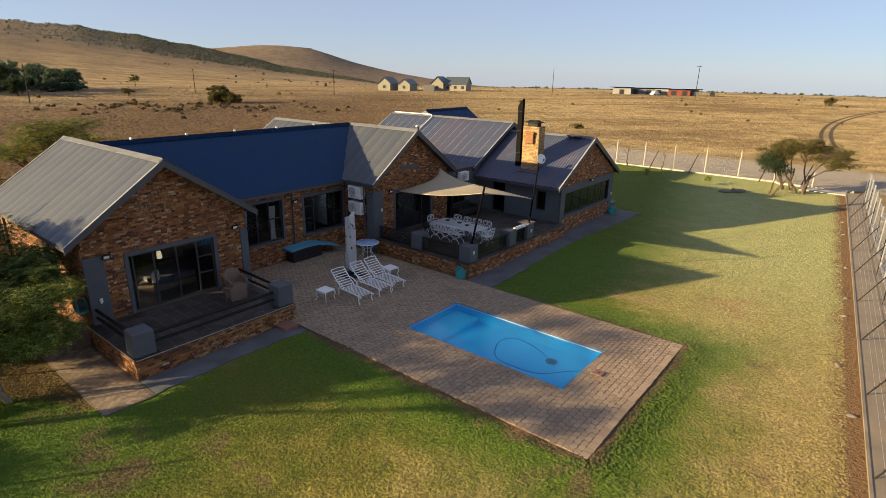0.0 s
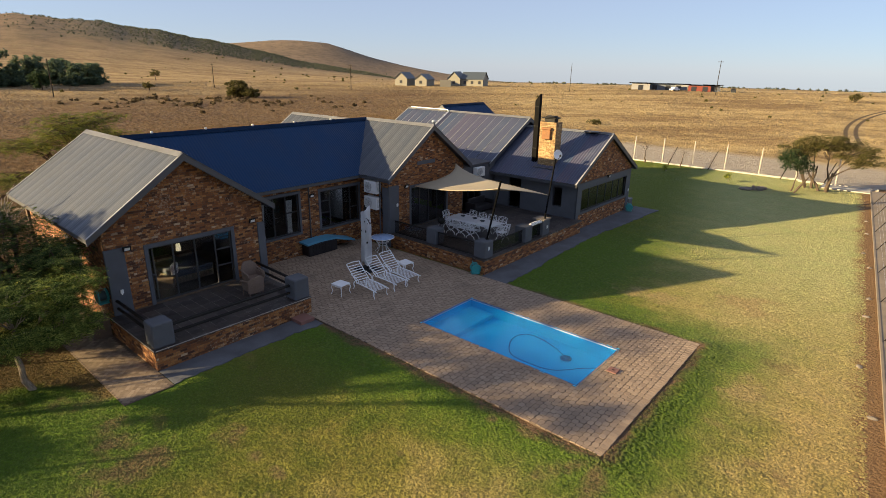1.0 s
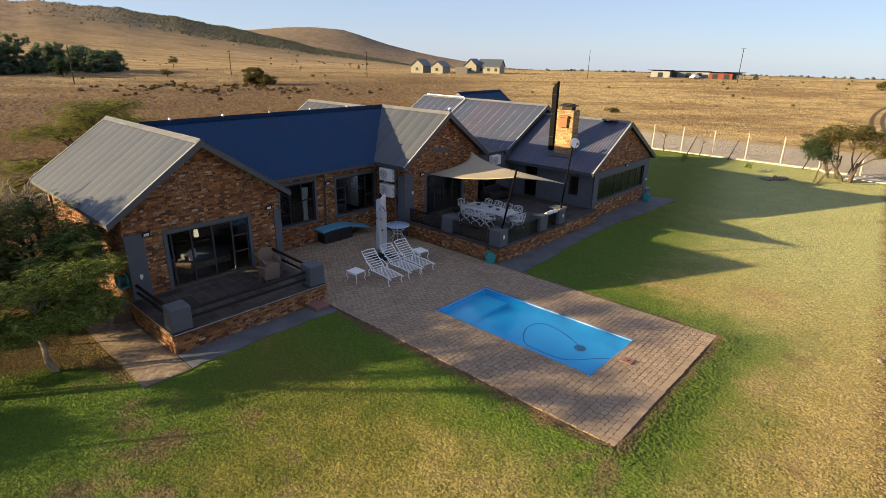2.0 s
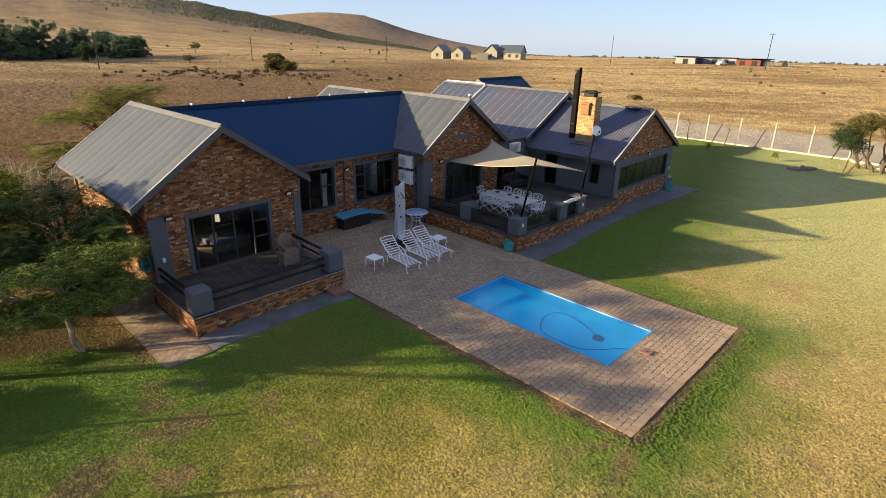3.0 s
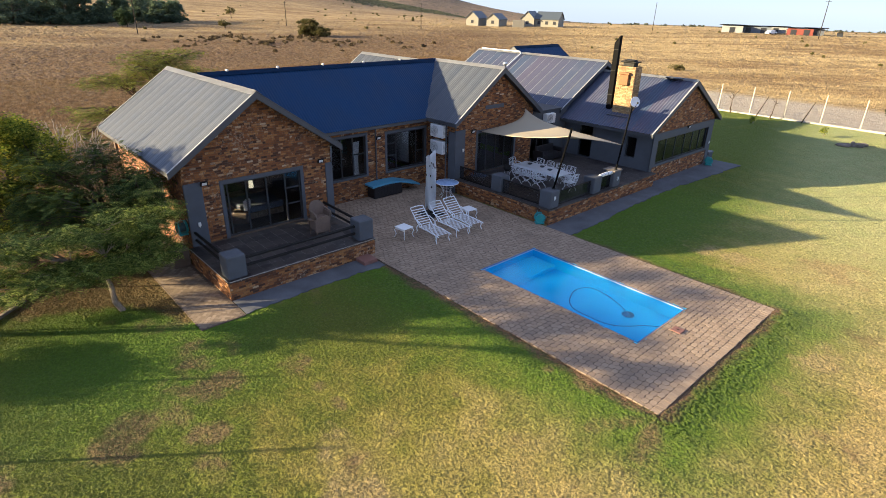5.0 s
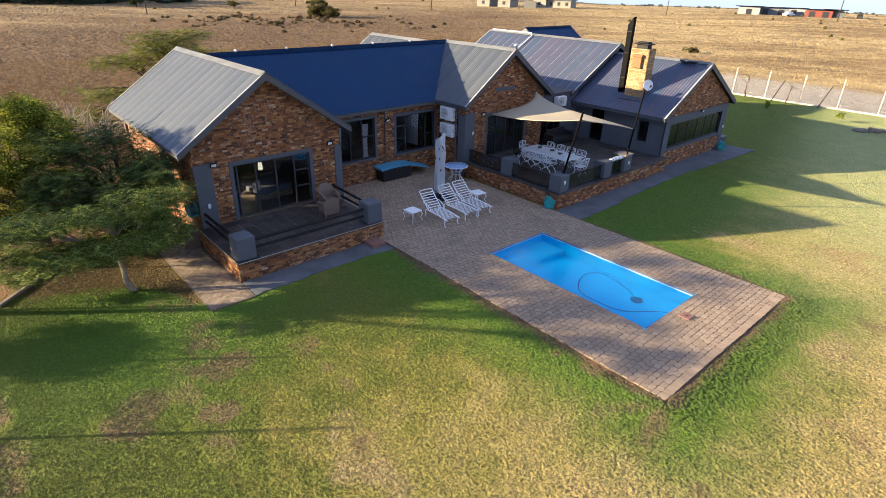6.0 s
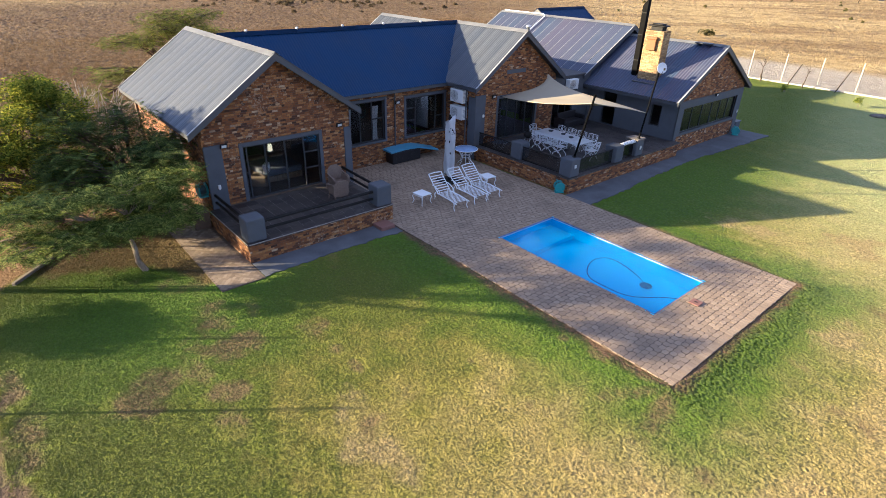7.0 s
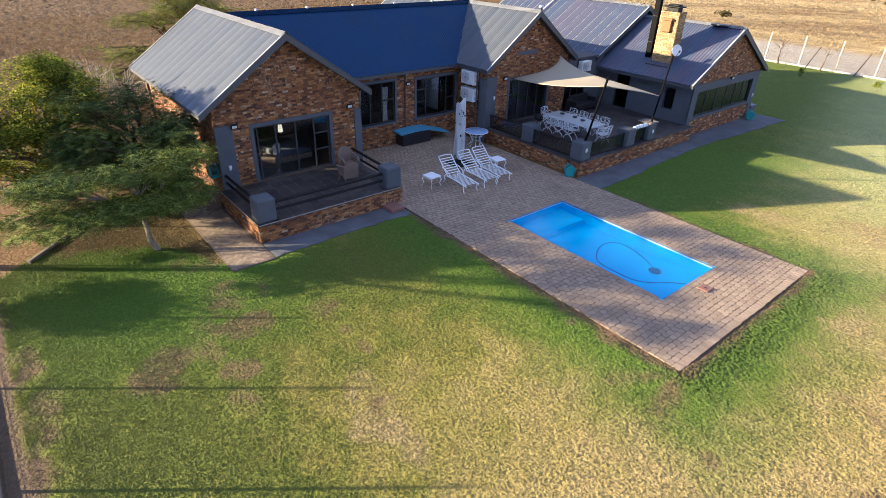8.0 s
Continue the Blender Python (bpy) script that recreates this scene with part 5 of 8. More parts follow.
def patio(name, label, x0, y0, x1, y1, z, faces, seed, tile=0.42, edging=True):
    """A raised floor on brick walls. faces: (plane, at, out, u0, u1) of its outer sides."""
    b = B()
    box(b, (x0, y0, -0.3), (x1, y1, z - 0.03))
    base = tagged(part(name, b, MORTAR), label, "patio", kind="structure")
    for i, (pl, at, out, u0, u1) in enumerate(faces):
        c, h = bricks(pl, at, out, -0.25, z - 0.06, lambda q, a=u0, e=u1: [(a, e)], seed + i, rustic=i > 0)
        if i == 0:
            big = [k for k in range(len(c)) if max(h[k]) > 0.098 and c[k][2] > -0.15][:295]
            rest = [k for k in range(len(c)) if k not in set(big)]
            v, f = boxes_arrays([(0, 0, 0)], [h[big[0]]])
            mesh = None
            for k in big:
                if mesh is None:
                    o = raw("brick", v, f, BRICK, base)
                    mesh = o.data
                else:
                    o = new("brick", mesh)
                    o.parent = base
                o.location = c[k]
            c, h = [c[k] for k in rest], [h[k] for k in rest]
        v, f = boxes_arrays(c, h)
        tagged(raw("brickwork", v, f, BRICK, base), kind="stuff")
        n = max(1, round((u1 - u0 + 0.04) / tile))
        w = (u1 - u0 + 0.04) / n
        for k in range(n):
            a, e = u0 - 0.02 + k * w + 0.005, u0 - 0.02 + (k + 1) * w - 0.005
            b = B()
            if pl == "x":
                box(b, (at - out * 0.30, a, z - 0.05), (at + out * 0.03, e, z + 0.004), 0.006)
            else:
                box(b, (a, at - out * 0.30, z - 0.052), (e, at + out * 0.03, z + 0.002), 0.006)
            part("coping_tile", b, TILE, base)
        b = B()
        if pl == "x":
            box(b, (at - out * 0.29, u0, z - 0.045), (at + out * 0.026, u1, z - 0.002))
        else:
            box(b, (u0, at - out * 0.29, z - 0.047), (u1, at + out * 0.026, z - 0.004))
        part("coping_grout", b, GROUT, base, "pale grout")
        if edging:
            b = B()
            if pl == "x":
                box(b, (at + out * 0.022, u0, z - 0.014), (at + out * 0.034, u1, z + 0.008))
            else:
                box(b, (u0, at + out * 0.022, z - 0.014), (u1, at + out * 0.034, z + 0.008))
            part("edge_strip", b, GROUT, base, "pale edge strip")
    b = B()
    box(b, (x0 + 0.3, y0 + 0.3, z - 0.029), (x1 - 0.3, y1 - 0.3, z - 0.007))
    part("grout_bed", b, GROUT, base, "pale grout between the tiles")
    cs, hs = [], []
    rng = np.random.default_rng(seed)
    x = x0 + tile / 2
    while x < x1 - 0.25:
        y = y0 + tile / 2
        while y < y1 - 0.1:
            cs.append((x, y, z - 0.022 + rng.normal(0, 0.001)))
            hs.append((tile / 2 - 0.006, tile / 2 - 0.006, 0.02))
            y += tile
        x += tile
    v, f = boxes_arrays([(0, 0, 0)], [hs[0]])
    mesh = None
    for c in cs[:290]:
        if mesh is None:
            o = raw("floor_tile", v, f, TILE, base)
            mesh = o.data
        else:
            o = new("floor_tile", mesh)
            o.parent = base
        o.location = c
    return base


TX1, TX2 = -11.88, -9.45
patio("bedroom_patio", "raised brick patio with dark slate tiles and a pale tile edge", -15.33, -5.41, TX1, 0.25, T1,
      [("x", TX1, 1, -5.41, 0.25), ("y", -5.41, -1, -15.3, TX1), ("y", 0.25, 1, -15.3, TX1)], 31)
patio("dining_patio", "raised brick dining patio with dark slate tiles", -15.48, 7.9, TX2, 17.08, T2,
      [("x", TX2, 1, 7.9, 17.08), ("y", 7.9, -1, -15.45, TX2)], 41, tile=0.55, edging=False)


def pier(x, y, z, w=0.64, h=0.81, cap=None):
    t = thing("patio_pier", "rounded charcoal plastered pier at the patio's edge", "pier", (x, y, z), group="patio piers")
    b = B()
    box(b, (-w / 2, -w / 2, 0), (w / 2, w / 2, h), 0.06, seg=3)
    part("shaft", b, PLASTER, t)
    if cap:
        b = B()
        box(b, (-w / 2 - 0.03, -w / 2 - 0.03, h - 0.02), (w / 2 + 0.03, w / 2 + 0.03, h + 0.05), 0.015)
        part("cap", b, cap, t, "pale stone cap")
    return t


P1 = [(-12.25, -5.06), (-12.22, -0.08)]
P2 = [(-12.78, 8.32), (-9.8, 8.28), (-9.8, 11.6), (-9.8, 13.3)]
for x, y in P1:
    pier(x, y, T1 + 0.005)
for i, (x, y) in enumerate(P2):
    pier(x, y, T2 + 0.005, cap=STONE if i == 3 else None)


def railing(name, a, b_, z, label):
    """Two dark timber rails between a and b_."""
    t = thing(name, label, "railing", (0, 0, 0))
    for dz, r in ((0.55, 0.055), (0.27, 0.05)):
        b = B()
        tube(b, [(a[0], a[1], z + dz), (b_[0], b_[1], z + dz)], r, 8)
        part("rail", b, DARK, t)
    return t


railing("patio_railing", (-12.22, -4.76), (-12.22, -0.42), T1, "two dark horizontal rails between plastered piers")
railing("patio_railing", (-12.5, 0.05), (-15.28, 0.12), T1, "two dark horizontal rails from pier to house wall")
railing("patio_railing", (-12.5, -5.15), (-15.28, -5.15), T1, "two dark horizontal rails from pier to house wall")


def glass_rail(a, b_, z):
    t = thing("glass_balustrade", "smoked glass balustrade panel with a dark top rail", "balustrade", group="balustrade panels")
    d = Vector((b_[0] - a[0], b_[1] - a[1], 0))
    L = d.length
    m = Matrix.Translation((a[0], a[1], z)) @ Matrix.Rotation(math.atan2(d.y, d.x), 4, "Z")
    b = B()
    box(b, (0, -0.006, 0.06), (L, 0.006, 0.62), 0.0, m)
    g = part("panel", b, BALUSTRADE, t, "smoked glass")
    b = B()
    box(b, (0, -0.025, 0.62), (L, 0.025, 0.67), 0.008, m)
    part("top_rail", b, DARK, t)
    b = B()
    box(b, (0, -0.02, 0.02), (L, 0.02, 0.06), 0.005, m)
    part("bottom_rail", b, DARK, t)


for a, b_ in (((-15.4, 8.15), (-13.1, 8.15)), ((-12.46, 8.15), (-10.12, 8.15)), ((-9.68, 8.6), (-9.68, 11.28)), ((-9.68, 11.92), (-9.68, 12.98))):
    glass_rail(a, b_, T2)

# ---- furniture and fittings ----


def lounger_kind():
    t = thing("sun_lounger", "white cast-metal sun lounger with slats and raised backrest", "sun lounger", group="sun loungers")
    for s in (-0.32, 0.32):
        b = B()
        tube(b, [(0.62, s, 0.34), (1.3, s, 0.355), (1.9, s, 0.33), (1.97, s, 0.32)], 0.022, 6)
        part("side_rail", b, WHITE, t)
        b = B()
        tube(b, [(0.66, s, 0.36), (0.3, s, 0.66), (0.0, s, 0.93), (-0.03, s, 0.97)], 0.02, 6)
        part("back_rail", b, WHITE, t)
        b = B()
        tube(b, [(0.3, s * 1.08, 0.60), (0.42, s * 1.1, 0.62), (0.62, s * 1.1, 0.57), (0.8, s * 1.08, 0.50), (0.84, s * 1.05, 0.36)], 0.018, 6)
        part("armrest", b, WHITE, t)
        for x, d in ((0.5, -1), (1.78, 1)):
            b = B()
            tube(b, [(x, s, 0.35), (x + 0.05 * d, s * 1.03, 0.24), (x + 0.02 * d, s, 0.12), (x + 0.09 * d, s * 1.04, 0.0)], 0.026, 6, 0.016)
            part("leg", b, WHITE, t)
    for i in range(13):
        x = 0.68 + i * 0.098
        b = B()
        box(b, (x - 0.015, -0.32, 0.35), (x + 0.015, 0.32, 0.362), 0.003)
        part("slat", b, WHITE, t)
    for i in range(7):
        u = 0.08 + i * 0.135
        x, z = 0.64 - 0.64 * u, 0.37 + 0.575 * u
        b = B()
        box(b, (-0.017, -0.32, -0.006), (0.017, 0.32, 0.006), 0.003, pose(x, 0, z, 0, 42, 0))
        part("slat", b, WHITE, t)
    b = B()
    tube(b, [(-0.03, -0.32, 0.97), (-0.05, 0, 0.99), (-0.03, 0.32, 0.97)], 0.02, 6)
    part("head_rail", b, WHITE, t)
    return t


first = lounger_kind()
first.matrix_world = pose(-12.80, 3.13, 0, 0, 0, -5)
for x, y, a in ((-12.80, 4.14, -2), (-12.82, 5.0, -4)):
    copy_thing(first, pose(x, y, 0, 0, 0, a))


def side_table():
    t = thing("side_table", "low white cast-metal side table with curved legs", "side table", group="side tables")
    b = B()
    box(b, (-0.29, -0.27, 0.42), (0.29, 0.27, 0.455), 0.015, seg=2)
    part("tabletop", b, WHITE, t)
    for s in (-0.24, 0.24):
        b = B()
        box(b, (-0.25, s - 0.012, 0.36), (0.25, s + 0.012, 0.42))
        part("apron_rail", b, WHITE, t)
    for sx in (-1, 1):
        for sy in (-1, 1):
            b = B()
            tube(b, [(0.25 * sx, 0.23 * sy, 0.42), (0.29 * sx, 0.265 * sy, 0.3), (0.24 * sx, 0.22 * sy, 0.14), (0.29 * sx, 0.27 * sy, 0.0)], 0.024, 6, 0.014)
            part("leg", b, WHITE, t)
    return t


st1 = side_table()
st1.matrix_world = pose(-12.42, 2.12, 0, 0, 0, 5)
copy_thing(st1, pose(-12.3, 5.74, 0, 0, 0, -5))


def round_table():
    t = thing("round_table", "round garden table with pale blue glass top and white wire base", "table", (-15.12, 7.0, 0))
    b = B()
    lathe(b, [(0.54, 0.72), (0.56, 0.73), (0.56, 0.745), (0.54, 0.755)], 40)
    part("tabletop", b, simple("frosted_blue_glass", (0.28, 0.40, 0.62), 0.15, vary=0.2), t, "pale blue top", True)
    b = B()
    tube(b, [(0.57 * math.cos(k * math.tau / 36), 0.57 * math.sin(k * math.tau / 36), 0.735) for k in range(36)], 0.016, 6, closed=True)
    part("rim", b, WHITE, t, "", True)
    for k in range(8):
        a = k * math.tau / 8
        b = B()
        tube(b, [(r * math.cos(a), r * math.sin(a), z) for r, z in ((0.42, 0.72), (0.30, 0.5), (0.20, 0.34), (0.27, 0.14), (0.40, 0.0))], 0.013, 6)
        part("leg", b, WHITE, t)
    for z, r in ((0.34, 0.2), (0.55, 0.33)):
        b = B()
        tube(b, [(r * math.cos(k * math.tau / 24), r * math.sin(k * math.tau / 24), z) for k in range(24)], 0.012, 5, closed=True)
        part("brace_ring", b, WHITE, t)


round_table()


def closed_umbrella():
    t = thing("closed_parasol", "folded cantilever parasol in a torn white cover", "parasol", (-13.7, 4.7, 0))
    b = B()
    box(b, (-0.45, -0.45, 0.0), (0.45, 0.45, 0.07), 0.02)
    part("base_plate", b, DARK, t)
    b = B()
    tube(b, [(0, 0, 0.07), (-0.05, -0.02, 3.02)], 0.04, 10)
    part("pole", b, DARK, t)
    b = B()
    seg, rows = 28, 22
    rng = random.Random(4)
    grid = []
    for i in range(rows + 1):
        z = 0.35 + 2.48 * i / rows
        w = 0.235 - 0.035 * i / rows
        ring = []
        for k in range(seg):
            a = k * math.tau / seg
            fold = 1 + 0.13 * math.sin(a * 5 + 0.25 * i) + 0.06 * math.sin(a * 9 - 0.4 * i)
            dip = 0.20 * math.sin(a * 1.0 + 0.9) if i == rows else (0.1 * math.sin(a * 3) if i == 0 else 0)
            ring.append(b.verts.new((-0.02 - 0.014 * i / rows + w * fold * math.cos(a), w * fold * math.sin(a), z + dip)))
        grid.append(ring)
    for i in range(rows):
        for k in range(seg):
            torn = rng.random() < 0.02 and 6 < i < rows - 1
            if not torn:
                b.faces.new((grid[i][k], grid[i][(k + 1) % seg], grid[i + 1][(k + 1) % seg], grid[i + 1][k]))
    bmesh.ops.solidify(b, geom=list(b.faces), thickness=0.008)
    cover = part("cover", b, CLOTH, t, "torn white cloth cover", True)
    b = B()
    lathe(b, [(0.14, 0.3), (0.17, 0.9), (0.15, 1.8), (0.11, 2.75), (0.03, 2.95)], 16)
    part("folded_canopy", b, DARK, t, "dark folded canopy")
    b = B()
    for k in range(16):
        a = rng.random() * math.tau
        z = rng.uniform(0.9, 2.6)
        r = 0.236 - 0.035 * (z - 0.35) / 2.48
        box(b, (-0.006, -rng.uniform(0.015, 0.035), -rng.uniform(0.02, 0.06)), (0.006, rng.uniform(0.015, 0.035), rng.uniform(0.02, 0.06)), 0, Matrix.Translation((-0.03, 0, z)) @ Matrix.Rotation(a, 4, "Z") @ Matrix.Translation((r * 1.06, 0, 0)))
    tagged(part("tear", b, DARK, cover, "dark tears in the cover"), kind="stuff")


closed_umbrella()


def dining_chair():
    t = thing("dining_chair", "white cast-metal garden chair with scrollwork back and crossed curved legs", "chair", group="chairs round the dining table")
    b = B()
    box(b, (-0.24, -0.22, 0.43), (0.24, 0.22, 0.455), 0.02, seg=2)
    part("seat", b, WHITE, t)
    for y in (-0.19, 0.19):
        for sx in (-1, 1):
            b = B()
            tube(b, [(0.27 * sx, y, 0.0), (0.24 * sx, y, 0.10), (0.10 * sx, y, 0.20), (-0.06 * sx, y + 0.012 * sx, 0.27), (-0.20 * sx, y, 0.36), (-0.25 * sx, y, 0.44)], 0.017, 6)
            part("leg", b, WHITE, t)
    b = B()
    tube(b, [(-0.24, -0.21, 0.44), (-0.25, -0.26, 0.66), (-0.25, -0.30, 0.86), (-0.12, -0.305, 0.88), (0.0, -0.31, 0.89), (0.12, -0.305, 0.88), (0.25, -0.30, 0.86), (0.25, -0.26, 0.66), (0.24, -0.21, 0.44)], 0.017, 6)
    part("back_frame", b, WHITE, t)
    b = B()
    for c in (-0.12, 0.12):
        for z, r in ((0.60, 0.07), (0.75, 0.085)):
            tube(b, [(c + r * math.cos(k * math.tau / 12), -0.21 - 0.2 * (z - 0.44), z + r * math.sin(k * math.tau / 12)) for k in range(12)], 0.012, 5, closed=True)
    tube(b, [(0, -0.22, 0.45), (0, -0.30, 0.88)], 0.013, 5)
    part("scrollwork", b, WHITE, t)
    for s in (-1, 1):
        b = B()
        tube(b, [(0.25 * s, -0.26, 0.66), (0.28 * s, -0.05, 0.67), (0.28 * s, 0.14, 0.65), (0.26 * s, 0.19, 0.56), (0.23 * s, 0.17, 0.45)], 0.016, 6)
        part("armrest", b, WHITE, t)
    return t


TC = Vector((-12.33, 10.93, T2))
tb = thing("dining_table", "long white cast-metal garden table with rounded corners", "table", (*TC, ), 0)
b = B()
box(b, (-1.43, -0.5, 0.71), (1.43, 0.5, 0.75), 0.018, seg=2)
part("tabletop", b, WHITE, tb)
for s in (-0.44, 0.44):
    b = B()
    box(b, (-1.33, s - 0.015, 0.62), (1.33, s + 0.015, 0.71))
    part("apron_rail", b, WHITE, tb)
for sx in (-1.15, 0.0, 1.15):
    for sy in (-1, 1):
        b = B()
        tube(b, [(sx, 0.40 * sy, 0.71), (sx, 0.44 * sy, 0.45), (sx, 0.36 * sy, 0.2), (sx, 0.42 * sy, 0.0)], 0.032, 6, 0.02)
        part("leg", b, WHITE, tb)
ch = dining_chair()
seats = []
for i in range(4):
    u = -1.0 + 0.66 * i
    if i < 3:
        seats.append((u + 0.1, -0.72, 0))
    seats.append((u + 0.06, 0.74, 180))
seats += [(-1.72, 0.0, -90), (1.72, 0.0, 90)]
for k, (u, v, a) in enumerate(seats):
    m = pose(*TC, 0, 0, 0) @ pose(u, v, 0, 0, 0, a + random.Random(k).uniform(-7, 7))
    if k == 0:
        ch.matrix_world = m
    else:
        copy_thing(ch, m)
for k, (u, v) in enumerate(((-0.85, 0.05), (-0.1, 0.1), (0.5, -0.05))):
    p = pose(*TC, 0, 0, 0) @ Vector((u, v, 0.75))
    t = thing("ash_bowl", "small dark grey bowl on the garden table", "bowl", p, group="bowls on the table")
    b = B()
    lathe(b, [(0.05, 0.0), (0.09, 0.01), (0.13, 0.06), (0.115, 0.06), (0.08, 0.02)], 16)
    part("vessel", b, PLASTER, t, "", True)


def wicker_chair(at, turn, label, tall):
    """A woven armchair that looks to +y, with a broad back, low arms and splayed legs."""
    t = thing("wicker_armchair", label, "armchair", at, turn, group="wicker armchairs")
    b = B()
    box(b, (-0.29, -0.26, 0.24), (0.29, 0.30, 0.42), 0.05, seg=2)
    part("seat_base", b, WICKER, t)
    b = B()
    n, rows = 14, 7
    grid = [[], []]
    for side, off in ((0, 0.0), (1, 0.05)):
        for i in range(rows + 1):
            row = []
            for k in range(n + 1):
                u = k / n * 2 - 1
                top = tall - 0.16 * max(0, abs(u) - 0.45) ** 1.5 / 0.41
                z = 0.22 + (top - 0.22) * i / rows
                y = -0.34 - 0.10 * (z - 0.22) + 0.10 * u * u + off
                row.append(b.verts.new((0.31 * u, y, z)))
            grid[side].append(row)
    for i in range(rows):
        for k in range(n):
            for g, rev in ((grid[0], False), (grid[1], True)):
                q = (g[i][k], g[i][k + 1], g[i + 1][k + 1], g[i + 1][k])
                b.faces.new(q[::-1] if rev else q)
    for k in range(n):
        for i in (0, rows):
            b.faces.new((grid[0][i][k], grid[0][i][k + 1], grid[1][i][k + 1], grid[1][i][k]))
    for i in range(rows):
        for k in (0, n):
            b.faces.new((grid[0][i][k], grid[0][i + 1][k], grid[1][i + 1][k], grid[1][i][k]))
    part("backrest", b, WICKER, t)
    for sx in (-1, 1):
        b = B()
        tube(b, [(0.31 * sx, -0.28, 0.70), (0.335 * sx, -0.05, 0.66), (0.335 * sx, 0.22, 0.63), (0.32 * sx, 0.30, 0.56), (0.29 * sx, 0.29, 0.4)], 0.036, 8)
        box(b, (0.275 * sx - 0.02, -0.26, 0.38), (0.275 * sx + 0.02, 0.26, 0.64), 0.015)
        part("armrest", b, WICKER, t)
        for sy in (-1, 1):
            b = B()
            tube(b, [(0.25 * sx, 0.24 * sy, 0.26), (0.28 * sx, 0.29 * sy, 0.0)], 0.024, 6, 0.018)
            part("leg", b, WICKER, t)


wicker_chair((-14.27, -0.66, T1), -93, "brown wicker armchair with a tall rounded back", 0.97)
wicker_chair((-13.52, -1.12, T1), 87, "pale brown wicker armchair with a low back on the tiles", 0.86)


def spa():
    t = thing("hot_tub", "dark-clad hot tub with a folded blue cover", "hot tub", (-17.13, 4.9, 0))
    b = B()
    box(b, (-0.45, -1.0, 0.0), (0.16, 0.72, 0.62), 0.05, seg=2)
    cabinet = part("cabinet", b, SPA, t)
    for i in range(9):
        b = B()
        y = -0.94 + i * 0.18
        box(b, (0.16, y, 0.04), (0.172, y + 0.165, 0.56), 0.004)
        part("cladding_board", b, SPA, cabinet)
    b = B()
    n = 14
    for layer in range(1):
        v0, v1, w0, w1 = [], [], [], []
        for i in range(n + 1):
            u = i / n
            y = -1.12 + 2.95 * u
            z = 0.70 + 0.05 * math.sin(min(1.0, u / 0.6) * 3.1) - 0.36 * max(0, u - 0.58) / 0.42
            v0.append(b.verts.new((-0.47, y, z)))
            v1.append(b.verts.new((0.22, y, z - 0.02)))
            w0.append(b.verts.new((-0.47, y, z - 0.09)))
            w1.append(b.verts.new((0.22, y, z - 0.11)))
        for i in range(n):
            b.faces.new((v0[i], v1[i], v1[i + 1], v0[i + 1]))
            b.faces.new((w0[i], w0[i + 1], w1[i + 1], w1[i]))
            b.faces.new((v1[i], w1[i], w1[i + 1], v1[i + 1]))
            b.faces.new((v0[i], v0[i + 1], w0[i + 1], w0[i]))
        b.faces.new((v0[0], w0[0], w1[0], v1[0]))
        b.faces.new((v0[-1], v1[-1], w1[-1], w0[-1]))
    part("cover", b, BLUE_COVER, t, "blue padded cover")


spa()


def wall_ac(at, w=0.92, h=0.64, d=0.34):
    """An outdoor unit on a wall that looks to -y."""
    t = thing("air_conditioner", "off-white outdoor air-conditioner unit on wall brackets", "air conditioner", at, group="air conditioners")
    b = B()
    box(b, (-w / 2, -d, 0), (w / 2, 0, h), 0.025, seg=2)
    casing = part("casing", b, PLASTIC, t)
    b = B()
    for r in (0.07, 0.13, 0.19, 0.245):
        tube(b, [(-0.12 + r * math.cos(k * math.tau / 24), -d - 0.012, h / 2 + r * math.sin(k * math.tau / 24)) for k in range(24)], 0.008, 4, closed=True)
    for k in range(6):
        a = k * math.tau / 12
        tube(b, [(-0.12 - 0.25 * math.cos(a), -d - 0.012, h / 2 - 0.25 * math.sin(a)), (-0.12 + 0.25 * math.cos(a), -d - 0.012, h / 2 + 0.25 * math.sin(a))], 0.006, 4)
    part("fan_grille", b, GREY_WALL, casing, "round fan grille")
    b = B()
    for i in range(7):
        box(b, (w / 2 - 0.001, -d + 0.05, 0.12 + i * 0.06), (w / 2 + 0.006, -0.06, 0.14 + i * 0.06))
    part("louvre", b, GREY_WALL, casing)
    for s in (-0.3, 0.3):
        b = B()
        box(b, (s - 0.02, -d, -0.04), (s + 0.02, 0.06, 0.0), 0.005)
        part("bracket", b, DARK, t)
    b = B()
    tube(b, [(w / 2 - 0.02, -0.1, 0.12), (w / 2 + 0.08, -0.06, 0.05), (w / 2 + 0.1, -0.02, -0.25)], 0.025, 6)
    part("pipe", b, DARK, t)
    return t


for x, z in ((-16.5, 2.68), (-16.5, 1.86)):
    wall_ac((x, 7.8, z))
wall_ac((-15.54, 15.2, 2.66), 0.8, 0.55, 0.3).rotation_euler = (0, 0, radians(90))


pump = thing("pump_box", "small grey plastic pump box against the far corner of the gable", "pump box", (-10.1, 24.95, -0.1))
b = B()
box(b, (-0.3, -0.3, 0.0), (0.3, 0.35, 0.62), 0.04, seg=2)
part("housing", b, PLASTER, pump)
b = B()
box(b, (-0.33, -0.33, 0.62), (0.33, 0.38, 0.68), 0.02)
part("lid", b, TRIM, pump)


